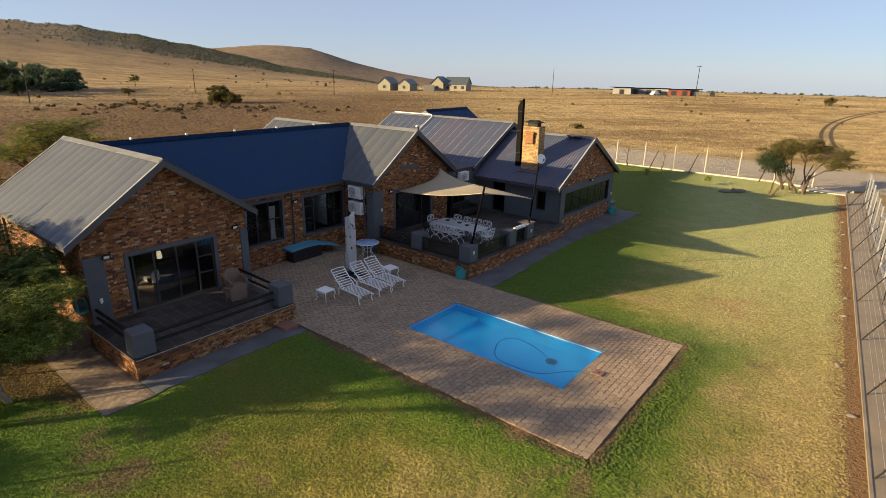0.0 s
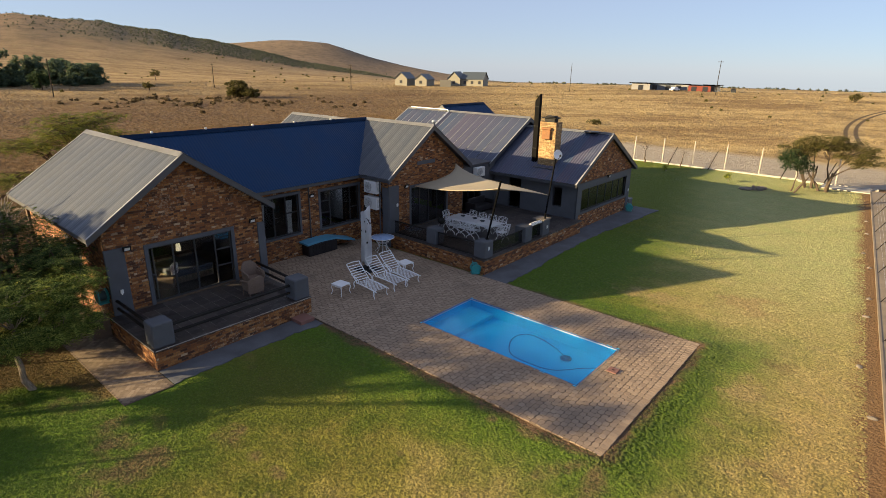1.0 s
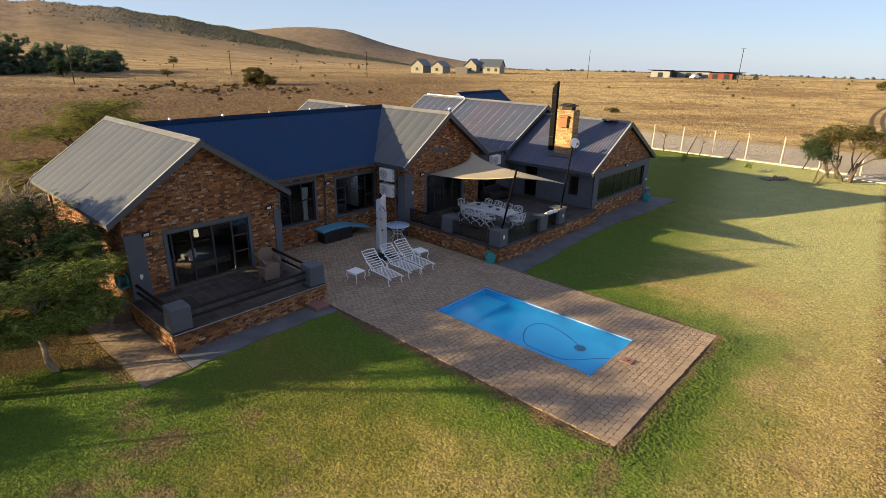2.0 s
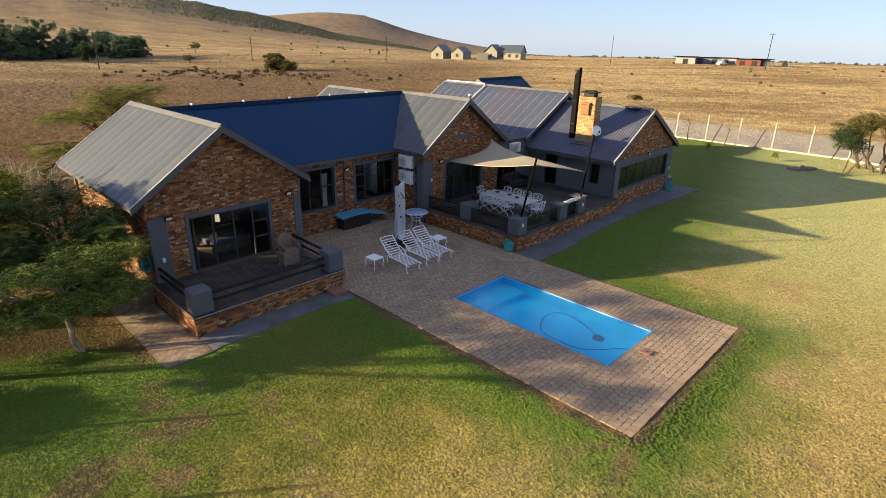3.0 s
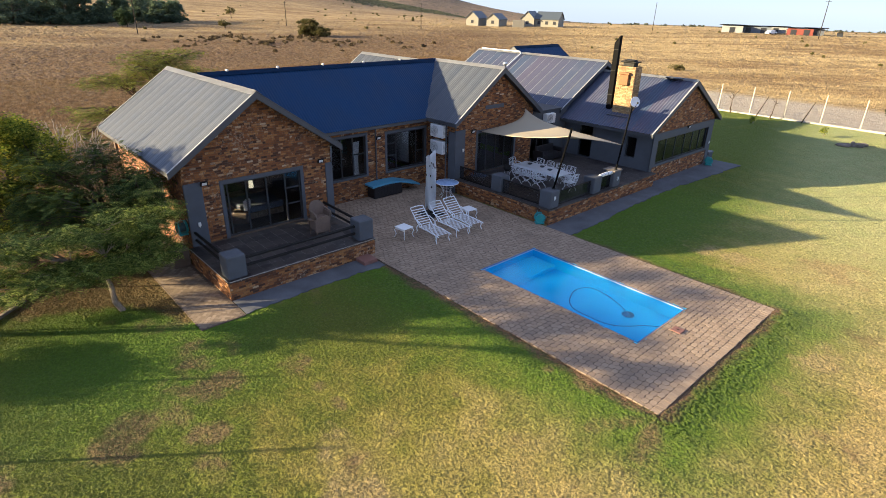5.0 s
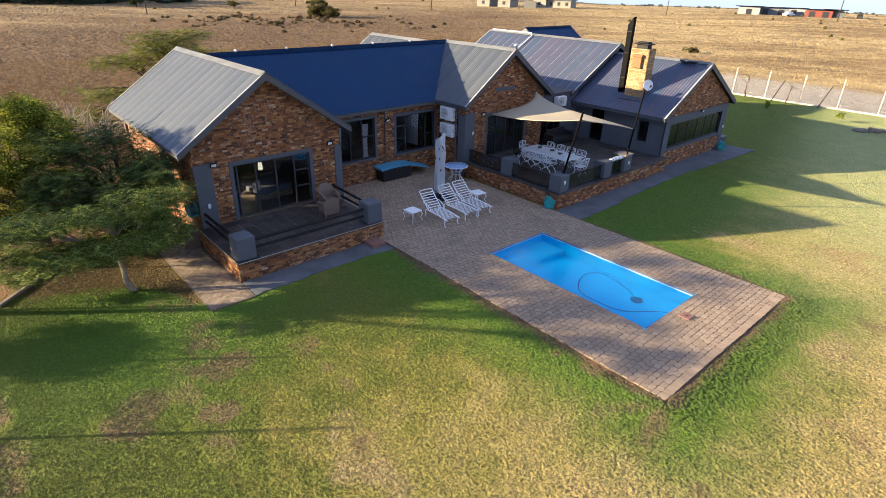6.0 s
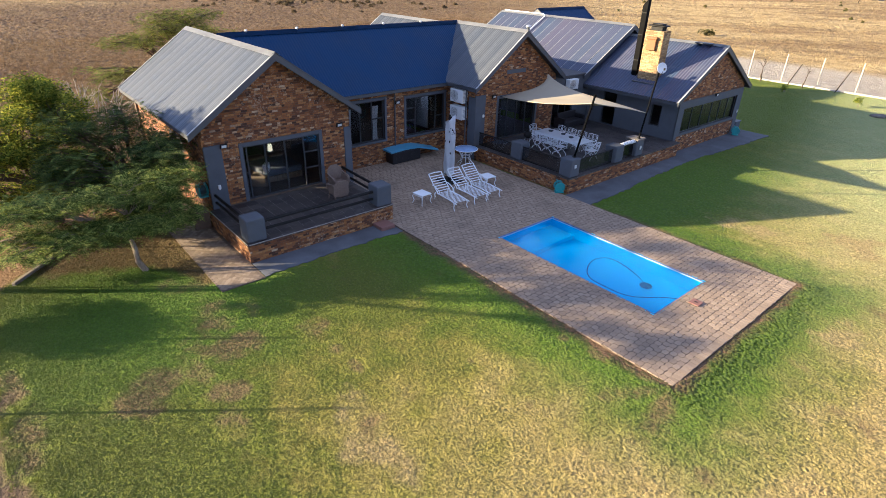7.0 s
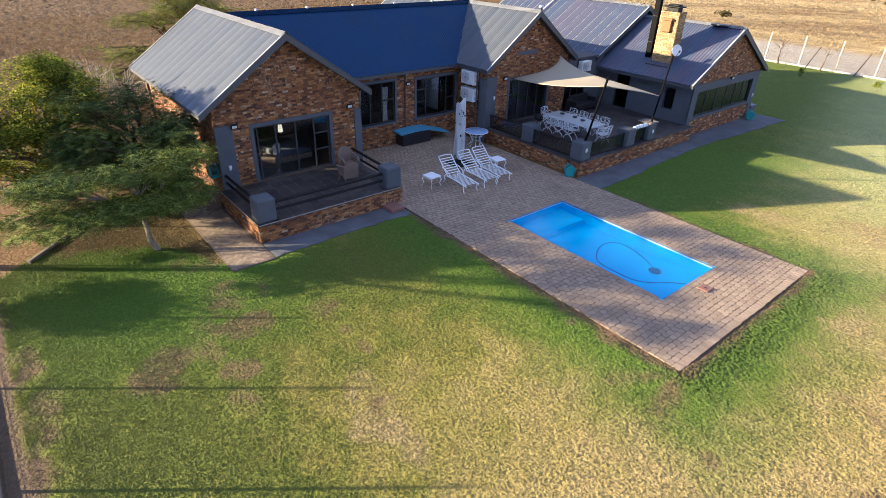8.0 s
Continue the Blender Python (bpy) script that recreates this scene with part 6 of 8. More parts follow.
def floodlight(at, turn=0):
    """A small flat lamp on a wall that looks to +x."""
    t = thing("wall_light", "small black floodlight with a pale lens on the wall", "wall light", at, turn, group="wall lights")
    b = B()
    box(b, (0.02, -0.025, -0.03), (0.12, 0.025, 0.03), 0.005)
    part("bracket", b, DARK, t)
    b = B()
    box(b, (0.0, -0.13, -0.09), (0.06, 0.13, 0.09), 0.012, pose(0.12, 0, 0, 0, 18, 0))
    housing = part("housing", b, DARK, t)
    b = B()
    box(b, (0.061, -0.085, -0.05), (0.07, 0.085, 0.05), 0, pose(0.12, 0, 0, 0, 18, 0))
    part("lens", b, PLASTIC, housing, "pale glass lens")


for at in ((X1 + 0.01, -4.6, 2.93), (X1 + 0.01, 0.06, 2.98), (XB, 4.58, 2.88), (X2 + 0.01, 8.95, 3.0), (XG3 + 0.04, 20.75, 2.72)):
    floodlight(at)


def sensor(at):
    t = thing("alarm_sensor", "small white alarm sensor on the plaster", "alarm sensor", at, group="alarm sensors")
    b = B()
    box(b, (0, -0.05, -0.07), (0.06, 0.05, 0.07), 0.015, seg=2)
    part("case", b, PLASTIC, t)
    b = B()
    box(b, (0, -0.02, -0.12), (0.03, 0.02, -0.07), 0.006)
    part("mount", b, PLASTIC, t)


for at in ((X1 + 0.055, -4.95, 1.45), (X2 + 0.055, 8.35, 2.1), (P2[1][0] + 0.31, P2[1][1] - 0.05, 1.15), (P2[3][0] + 0.32, P2[3][1], 1.1), (XG3 + 0.04, 24.3, 1.3)):
    sensor(at)


def hose_reel(at, turn, label):
    t = thing("hose_reel", label, "hose reel", at, turn, group="hose reels")
    b = B()
    box(b, (-0.16, -0.2, 0.0), (0.16, 0.2, 0.05), 0.015)
    part("foot", b, TEAL, t)
    for s in (-0.13, 0.13):
        b = B()
        tube(b, [(s + 0.018 * (1 if s > 0 else -1), 0.21 * math.cos(k * math.tau / 20), 0.26 + 0.21 * math.sin(k * math.tau / 20)) for k in range(20)], 0.022, 6, closed=True)
        for k in range(3):
            a = k * math.tau / 6
            tube(b, [(s, -0.2 * math.cos(a), 0.26 - 0.2 * math.sin(a)), (s, 0.2 * math.cos(a), 0.26 + 0.2 * math.sin(a))], 0.014, 5)
        lathe(b, [(0.17, -0.008), (0.19, 0.0), (0.17, 0.008)], 20)
        b.verts.ensure_lookup_table()
        for v in b.verts[-60:]:
            v.co = Vector((s + v.co.z, v.co.x, 0.26 + v.co.y))
        part("side_wheel", b, TEAL, t)
    b = B()
    pts = [(-0.1 + 0.2 * k / 140, 0.155 * math.cos(k * 0.45), 0.26 + 0.155 * math.sin(k * 0.45)) for k in range(140)]
    tube(b, pts, 0.016, 5)
    part("coiled_hose", b, simple("dark_hose", (0.03, 0.06, 0.065), 0.5), t, "dark coiled hose", True)
    b = B()
    tube(b, [(-0.12, -0.15, 0.05), (-0.12, -0.12, 0.55), (0.12, -0.12, 0.55), (0.12, -0.15, 0.05)], 0.014, 6)
    part("handle", b, TEAL, t)


hose_reel((-9.8, 7.72, 0.0), -40, "teal garden hose reel standing on the paving")
hose_reel((-9.45, 24.0, -0.045), -60, "teal garden hose reel against the gable wall")
hose_reel((-15.75, -5.44, 1.05), 90, "teal garden hose reel hung on the brick side wall")
b = B()
box(b, (-16.1, -6.0, -0.07), (-15.4, -5.43, 0.62), 0.02)
tagged(part("low_plinth", b, MORTAR), "low plastered plinth at the house corner", "plinth", kind="structure")


def shade_sail():
    t = thing("shade_sail", "sand-coloured shade sail stretched over the dining patio", "shade sail")
    A, Bc, C, D = Vector((-15.42, 9.65, 2.88)), Vector((-15.05, 12.55, 3.78)), Vector((-9.6, 13.4, 2.73)), Vector((-9.22, 8.5, 3.88))
    n = 26
    v, f = [], []
    for i in range(n + 1):
        for j in range(n + 1):
            u, w = i / n, j / n
            # two edges bow inwards, the front hem sags a little
            uu = u + 0.12 * 4 * w * (1 - w) * (1 - u) - 0.06 * 4 * w * (1 - w) * u
            ww = w - 0.22 * 4 * u * (1 - u) * w
            p = A * (1 - uu) * (1 - ww) + Bc * (1 - uu) * ww + D * uu * (1 - ww) + C * uu * ww
            p.z -= 0.16 * 4 * u * (1 - u) * (1 - w) + 0.1 * 16 * u * (1 - u) * w * (1 - w)
            v.append(tuple(p))
    for i in range(n):
        for j in range(n):
            a = i * (n + 1) + j
            f.append((a, a + 1, a + n + 2, a + n + 1))
    cloth = raw("cloth", v, f, SAIL, t, "", True)
    md = cloth.modifiers.new("thickness", "SOLIDIFY")
    md.thickness = 0.01
    edge = [v[j] for j in range(n + 1)] + [v[i * (n + 1) + n] for i in range(1, n + 1)] + [v[n * (n + 1) + j] for j in range(n - 1, -1, -1)] + [v[i * (n + 1)] for i in range(n - 1, 0, -1)]
    b = B()
    tube(b, edge, 0.018, 5, closed=True)
    part("hem", b, SAIL, t, "stitched hem")
    for p, q in ((A, (-15.47, 9.5, 2.9)), (Bc, (-15.1, 12.62, 3.86)), (C, (-9.57, 13.5, 2.74)), (D, (-9.18, 8.46, 4.0))):
        b = B()
        tube(b, [p, q], 0.012, 5)
        part("tension_cord", b, DARK, t)


shade_sail()


def post(name, label, a, e, r, cat="pole"):
    t = thing(name, label, cat)
    b = B()
    tube(b, [a, e], r, 12)
    part("shaft", b, BLACK, t)
    b = B()
    d = (Vector(e) - Vector(a)).normalized()
    tube(b, [Vector(a), Vector(a) + d * 0.04], r * 2.0, 12)
    part("foot_plate", b, DARK, t)
    return t


post("sail_pole", "leaning black steel pole that holds the shade sail", (-9.75, 8.45, T2 + 0.815), (-9.15, 8.45, 4.25), 0.045)
dp = post("dish_pole", "slender black pole with a small satellite dish on top", (-9.6, 13.25, T2 + 0.86), (-9.58, 13.85, 4.6), 0.042)
b = B()
c, r = Vector((-9.52, 13.85, 4.74)), 0.33
face = Vector((0.86, -0.45, 0.25)).normalized()
rot = face.to_track_quat("Z", "Y").to_matrix().to_4x4() @ Matrix.Scale(0.76, 4)
lathe(b, [(0.02, 0.0), (0.12, 0.012), (0.24, 0.045), (r, 0.11), (r, 0.122), (0.24, 0.06), (0.12, 0.027)], 28)
bmesh.ops.transform(b, matrix=Matrix.Translation(c) @ rot, verts=b.verts)
part("dish", b, WHITE, dp, "white dish", True)
b = B()
tube(b, [c + rot.to_3x3() @ Vector((0, -0.3, 0.1)), c + rot.to_3x3() @ Vector((0, -0.1, 0.36))], 0.012, 5)
box(b, (-0.035, -0.035, -0.05), (0.035, 0.035, 0.05), 0.01, Matrix.Translation(c + rot.to_3x3() @ Vector((0, -0.09, 0.37))))
part("receiver_arm", b, DARK, dp, "dark receiver arm")

# rolled cushions and a fire bowl on the dining patio
for k, (x, y, a) in enumerate(((-9.68, 12.2, 4), (-9.68, 12.75, -5))):
    t = thing("cushion_roll", "rolled pale chair cushion lying on the balustrade", "cushion", (x, y, T2 + 0.67), a, group="rolled cushions")
    b = B()
    tube(b, [(0, -0.27, 0.09), (0, -0.25, 0.09), (0, 0.25, 0.09), (0, 0.27, 0.09)], 0.09, 14)
    part("roll", b, CLOTH, t, "", True)
    b = B()
    for s in (-0.12, 0.12):
        tube(b, [(0.093 * math.cos(q * math.tau / 14), s, 0.09 + 0.093 * math.sin(q * math.tau / 14)) for q in range(14)], 0.008, 4, closed=True)
    part("strap", b, PLASTER, t)
fb = thing("kettle_braai", "round black kettle barbecue on a stand beside the glass doors", "barbecue", (-13.5, 9.6, T2))
b = B()
lathe(b, [(0.04, 0.56), (0.13, 0.60), (0.19, 0.70), (0.195, 0.75), (0.16, 0.85), (0.07, 0.92), (0.02, 0.94)], 20)
part("bowl_and_lid", b, DARK, fb, "", True)
for k in range(3):
    a = k * math.tau / 3
    b = B()
    tube(b, [(0.1 * math.cos(a), 0.1 * math.sin(a), 0.62), (0.28 * math.cos(a), 0.28 * math.sin(a), 0.0)], 0.014, 6)
    part("leg", b, STEEL, fb)
sf = thing("outdoor_sofa", "dark two-seat sofa against the patio's back wall", "sofa", (-15.0, 14.9, T2), 90)
for nm, a, e in (("seat_base", (-0.8, -0.35, 0.1), (0.8, 0.35, 0.4)), ("backrest", (-0.8, 0.25, 0.4), (0.8, 0.4, 0.8)), ("armrest", (-0.95, -0.35, 0.0), (-0.8, 0.4, 0.62)), ("armrest", (0.8, -0.35, 0.0), (0.95, 0.4, 0.62))):
    b = B()
    box(b, a, e, 0.04, seg=2)
    part(nm, b, SPA, sf)

# the bedroom behind the sliding doors
ac = thing("draped_armchair", "armchair under a white throw inside the bedroom", "armchair", (-16.78, -2.84, 0.6), -40)
b = B()
box(b, (-0.35, -0.35, 0.0), (0.35, 0.35, 0.42), 0.06, seg=2)
part("seat", b, WICKER, ac)
b = B()
box(b, (-0.24, 0.2, 0.5), (0.24, 0.4, 0.92), 0.07, seg=2)
part("throw", b, CURTAIN, ac, "white throw over its back")
bd = thing("bed", "wide bed with a grey-blue spread inside the bedroom", "bed", (-17.6, -1.9, 0.6))
b = B()
box(b, (-1.0, -0.85, 0.05), (1.0, 0.85, 0.3), 0.02)
part("bed_base", b, TIMBER, bd)
b = B()
box(b, (-1.0, -0.87, 0.3), (1.0, 0.87, 0.58), 0.08, seg=3)
part("mattress", b, simple("grey_blue_spread", (0.085, 0.10, 0.13), 0.9), bd, "grey-blue spread")
for s in (-0.42, 0.42):
    b = B()
    box(b, (-0.95, s - 0.33, 0.58), (-0.5, s + 0.33, 0.72), 0.06, seg=2)
    part("pillow", b, WICKER, bd)
lp = thing("wall_lamp", "small lit lamp inside the bedroom", "lamp", (-17.0, -2.18, 1.98))
b = B()
lathe(b, [(0.09, -0.14), (0.10, -0.12), (0.075, 0.14), (0.06, 0.15)], 16)
part("shade", b, LAMP, lp, "glowing cream shade", True)
b = B()
tube(b, [(0, 0, 0.15), (0, 0, 1.02)], 0.012, 6)
part("cord", b, DARK, lp)

# ---- trees ----


def leaf_cloud(rng, centres, radii, n_each, length, width, droop=0.35):
    """Small leaf blades scattered round pads. Returns verts and quads."""
    c = np.repeat(np.asarray(centres, float), n_each, axis=0)
    r = np.repeat(np.asarray(radii, float), n_each, axis=0)
    n = len(c)
    d = rng.normal(size=(n, 3))
    d /= np.linalg.norm(d, axis=1, keepdims=True)
    p = c + d * r * (rng.random((n, 1)) ** 0.45)
    yaw = rng.random(n) * math.tau
    pit = rng.normal(0, droop, n)
    u = np.stack([np.cos(yaw) * np.cos(pit), np.sin(yaw) * np.cos(pit), np.sin(pit)], 1)
    w = np.cross(u, rng.normal(size=(n, 3)) * 0.5 + np.array([0, 0, 1.0]))
    w /= np.maximum(np.linalg.norm(w, axis=1, keepdims=True), 1e-6)
    L = length * rng.uniform(0.6, 1.3, (n, 1)) / 2
    W = width * rng.uniform(0.6, 1.3, (n, 1)) / 2
    bend = np.array([0, 0, -1.0]) * L * 0.25
    v = np.stack([p - u * L + bend, p - w * W, p + u * L + bend, p + w * W], 1).reshape(-1, 3)
    f = np.arange(n * 4).reshape(-1, 4)
    return v, f


def frond_cloud(rng, centres, radii, n_each, length, width):
    """Feathery fronds: a row of paired leaflets along a drooping rib. Returns verts and quads."""
    c = np.repeat(np.asarray(centres, float), n_each, axis=0)
    r = np.repeat(np.asarray(radii, float), n_each, axis=0)
    n = len(c)
    d = rng.normal(size=(n, 3))
    d /= np.linalg.norm(d, axis=1, keepdims=True)
    p = c + d * r * (rng.random((n, 1)) ** 0.45)
    yaw = np.arctan2(d[:, 1], d[:, 0]) + rng.normal(0, 0.9, n)
    pit = rng.normal(0.05, 0.3, n)
    u = np.stack([np.cos(yaw) * np.cos(pit), np.sin(yaw) * np.cos(pit), np.sin(pit)], 1)
    w = np.cross(u, rng.normal(size=(n, 3)) * 0.25 + np.array([0, 0, 1.0]))
    w /= np.maximum(np.linalg.norm(w, axis=1, keepdims=True), 1e-6)
    L = length * rng.uniform(0.6, 1.3, (n, 1))
    W = width * rng.uniform(0.7, 1.2, (n, 1))
    out = []
    for i in range(6):
        a = (i + 0.5) / 6
        q = p + u * L * (a - 0.3) + np.array([0, 0, -1.0]) * L * 0.35 * a * a
        k = math.sin(math.pi * (0.15 + 0.8 * a))
        for sg in (-1, 1):
            tip = q + w * sg * W * k + u * L * 0.05
            out.append(np.stack([q - u * L * 0.035, tip - u * L * 0.03, tip + u * L * 0.03, q + u * L * 0.035], 1))
    v = np.stack(out, 1).reshape(-1, 3)
    return v, np.arange(len(v)).reshape(-1, 4)


def limb(bm, rng, a, e, r0, r1, seg=6, wild=0.12):
    a, e = Vector(a), Vector(e)
    L = (e - a).length
    pts = []
    for i in range(6):
        u = i / 5
        p = a.lerp(e, u)
        p += Vector(rng.normal(0, wild * L * 0.22, 3)) * (math.sin(u * math.pi))
        p.z += 0.10 * L * math.sin(u * math.pi)
        pts.append(p)
    tube(bm, pts, r0, seg, r1)
    return pts


def tree(name, label, base, fork, crowns, leaf, n_leaf, size, bark=BARK, r=0.14, seed=1, pad=(0.55, 0.55, 0.2), twigs=2, stems=1, category="tree", spread=0.15, droop=0.35, fronds=False):
    """A tree of tapered limbs that reach into the given crowns. crowns: (x, y, z, rx, ry, rz, pads), about the base."""
    rng = np.random.default_rng(seed)
    t = thing(name, label, category, base)
    b = B()
    tops = []
    for s in range(stems):
        off = Vector((rng.normal(0, spread), rng.normal(0, spread), 0)) if stems > 1 else Vector((0, 0, 0))
        top = Vector(fork) + off * 2.5
        root = off * 0.8
        tube(b, [root + Vector((0, 0, -0.12)), root.lerp(top, 0.35) + Vector((rng.normal(0, 0.05), rng.normal(0, 0.05), 0)), root.lerp(top, 0.7) + Vector((rng.normal(0, 0.05), rng.normal(0, 0.05), 0)), top], r * 1.2, 10, r * 0.75)
        tops.append(top)
    part("trunk", b, bark, t)
    cents = []
    b = B()
    for cx, cy, cz, rx, ry, rz, n in crowns:
        mid = Vector((cx, cy, cz - rz * 0.35))
        start = min(tops, key=lambda q: (q - mid).length)
        main = limb(b, rng, start, mid, r * 0.62, r * 0.3, 7)
        for k in range(n):
            d = rng.normal(size=3)
            d /= np.linalg.norm(d)
            p = np.array((cx, cy, cz)) + d * np.array((rx, ry, rz)) * rng.random() ** 0.4
            cents.append(p)
            if k % max(1, 3 - twigs) == 0:
                limb(b, rng, main[int(rng.integers(2, 6))], p, r * 0.2, r * 0.05, 5)
    tagged(part("branch", b, bark, t), kind="stuff")
    if n_leaf:
        radii = np.array(pad) * rng.uniform(0.7, 1.3, (len(cents), 1))
        v, f = frond_cloud(rng, cents, radii, n_leaf, *size) if fronds else leaf_cloud(rng, cents, radii, n_leaf, *size, droop)
        tagged(raw("crown", v, f, leaf, t, "small feathery leaves"), kind="stuff")
    return t


tree("thorn_tree", "spreading thorn tree with feathery layered leaves by the path", (-13.53, -8.15, -0.09), (-0.25, -0.2, 1.1),
     [(0.2, -2.3, 1.75, 0.9, 1.2, 0.3, 24), (0.35, -0.7, 1.75, 1.0, 1.1, 0.35, 24), (0.2, 0.9, 1.75, 0.9, 0.9, 0.4, 22),
      (-0.6, -2.1, 2.4, 1.2, 1.5, 0.4, 26), (-0.5, -0.1, 2.6, 1.2, 1.4, 0.4, 26), (-0.7, 1.4, 2.5, 1.0, 0.9, 0.45, 22), (-1.7, -2.7, 1.15, 1.0, 1.2, 0.35, 6)],
     LEAF_FEATHER, 52, (0.30, 0.075), r=0.085, seed=3, pad=(0.55, 0.55, 0.14), fronds=True)
tree("shade_tree", "dense dark green tree beside the brick gable wall", (-16.5, -7.3, -0.09), (-0.1, 0.1, 1.0),
     [(0.0, -0.6, 2.5, 1.3, 1.6, 0.8, 36), (-0.2, 0.5, 2.6, 1.1, 0.8, 0.7, 22), (-0.8, -1.7, 2.9, 1.2, 1.3, 0.7, 26), (0.3, -0.2, 1.3, 1.2, 1.3, 0.7, 34), (-0.2, -2.0, 2.3, 1.3, 1.0, 0.5, 22), (-0.3, 1.2, 2.7, 0.8, 0.7, 0.8, 20), (-1.3, -0.4, 3.3, 1.0, 1.2, 0.5, 20), (0.7, 0.8, 2.9, 0.9, 0.7, 0.7, 26), (1.3, 0.4, 2.2, 0.9, 0.9, 0.7, 26), (1.4, 0.3, 1.5, 0.7, 0.7, 0.5, 10), (-1.6, 0.3, 3.7, 1.0, 0.9, 0.5, 18), (-1.2, 1.0, 3.2, 0.8, 0.7, 0.6, 18), (-1.5, -1.5, 3.8, 1.0, 0.9, 0.5, 18), (-0.6, 0.2, 1.2, 1.2, 1.2, 0.8, 22)],
     LEAF, 26, (0.34, 0.085), bark=BARK_DARK, r=0.13, seed=5, pad=(0.55, 0.55, 0.25), fronds=True)
tree("broadleaf_tree", "bushy yellow-green garden tree near the boundary fence", (-19.2, -9.7, -0.09), (0.0, 0.0, 1.3),
     [(0.2, 0.8, 3.9, 1.4, 1.2, 1.0, 42), (0.3, -0.9, 3.4, 1.5, 1.5, 1.2, 42), (0.9, 0.2, 2.2, 1.4, 1.7, 0.9, 34), (-0.4, 0.3, 4.7, 1.0, 1.0, 0.55, 26), (0.8, -2.2, 2.5, 1.4, 1.3, 0.7, 14), (0.0, -2.3, 3.2, 1.2, 1.2, 0.9, 18), (1.0, 1.4, 1.6, 1.2, 1.2, 0.9, 20), (-0.2, -1.2, 1.2, 1.2, 1.5, 0.8, 24)],
     LEAF_BROAD, 220, (0.125, 0.055), bark=BARK_DARK, r=0.15, seed=7, pad=(0.42, 0.42, 0.32))
# out of view; put here for the shadow patch on the lawn
tree("garden_tree", "unseen leafy garden tree outside the boundary fence", (-17.1, -18.0, -0.09), (0.2, 0.1, 1.3),
     [(0.3, 0.3, 2.4, 1.4, 1.1, 0.4, 24), (-0.5, -0.6, 2.9, 1.1, 0.9, 0.4, 16), (1.4, 0.8, 2.0, 0.9, 0.8, 0.35, 10)],
     LEAF_BROAD, 90, (0.15, 0.07), bark=BARK_DARK, r=0.12, seed=8, pad=(0.5, 0.5, 0.3))
# out of view; crowns set so that their shadows dapple deck and lawn
tree("tall_thorn_tree", "unseen tall sparse thorn tree outside the boundary fence", (-18.6, -17.0, -0.09), (0.1, 0.2, 3.2),
     [(-3.0, -0.6, 5.5, 1.6, 1.5, 0.5, 22), (-1.0, 0.5, 5.9, 1.6, 1.5, 0.5, 24), (1.2, 0.2, 6.1, 1.6, 1.4, 0.5, 24), (3.2, -0.4, 6.1, 1.5, 1.3, 0.5, 20), (0.2, -1.6, 6.6, 1.6, 1.2, 0.4, 16),
      (-1.9, 1.9, 7.1, 1.1, 0.9, 0.3, 18), (-4.1, 1.8, 7.1, 1.1, 0.9, 0.3, 16), (0.2, 1.7, 7.0, 1.0, 0.9, 0.3, 14)],
     LEAF, 60, (0.2, 0.045), bark=BARK_DARK, r=0.14, seed=19, pad=(0.55, 0.55, 0.2))
tree("bare_shrub", "leafless grey shrub between the green trees", (-20.2, -7.7, -0.09), (0.0, 0.0, 0.9),
     [(0.3, 0.9, 3.9, 1.2, 1.2, 1.0, 50), (-0.2, -0.1, 4.1, 1.2, 1.2, 0.9, 46)], LEAF, 0, (0.1, 0.05), bark=bark_material("grey_twigs", (0.42, 0.36, 0.29)), r=0.13, seed=9, stems=2)
tree("umbrella_thorn", "flat-topped feathery thorn tree behind the house", (-27.2, -2.6, -0.1), (0.1, 0.2, 3.0),
     [(0.0, 1.6, 5.4, 2.0, 1.9, 0.3, 40), (0.2, -1.2, 5.2, 2.0, 1.7, 0.3, 36), (0.6, 0.2, 5.9, 1.8, 2.0, 0.3, 34), (0.2, 0.9, 6.3, 1.5, 1.9, 0.25, 26), (0.8, -2.6, 3.9, 1.6, 1.5, 0.3, 20), (0.6, -3.4, 3.0, 1.2, 1.2, 0.3, 10)],
     LEAF_SPRING, 26, (0.34, 0.085), bark=BARK_DARK, r=0.12, seed=11, pad=(0.75, 0.75, 0.14), stems=2, fronds=True)
tree("small_green_tree", "small dark green tree near the far fence", (-2.7, 39.5, -0.16), (0.3, 0.1, 1.3),
     [(0.0, 0.0, 2.3, 1.2, 1.2, 0.75, 34), (-0.5, 0.3, 2.9, 0.8, 0.8, 0.4, 12)], LEAF_DARK, 90, (0.14, 0.07), bark=BARK_DARK, r=0.055, seed=13, pad=(0.42, 0.42, 0.3), stems=3)
tree("bushwillow_tree", "wide sparse tree with olive and russet leaves near the far fence", (-0.66, 41.5, -0.16), (-0.1, 0.1, 1.3),
     [(-2.2, 0.3, 3.2, 1.5, 1.4, 0.6, 26), (-0.5, 0.2, 3.75, 1.8, 1.5, 0.6, 36), (1.3, 0.3, 3.35, 1.7, 1.4, 0.7, 30), (2.3, 0.0, 2.6, 1.0, 0.9, 0.6, 12)],
     LEAF_OLIVE, 110, (0.16, 0.07), bark=BARK_DARK, r=0.10, seed=14, pad=(0.55, 0.55, 0.28), stems=4, spread=0.22)
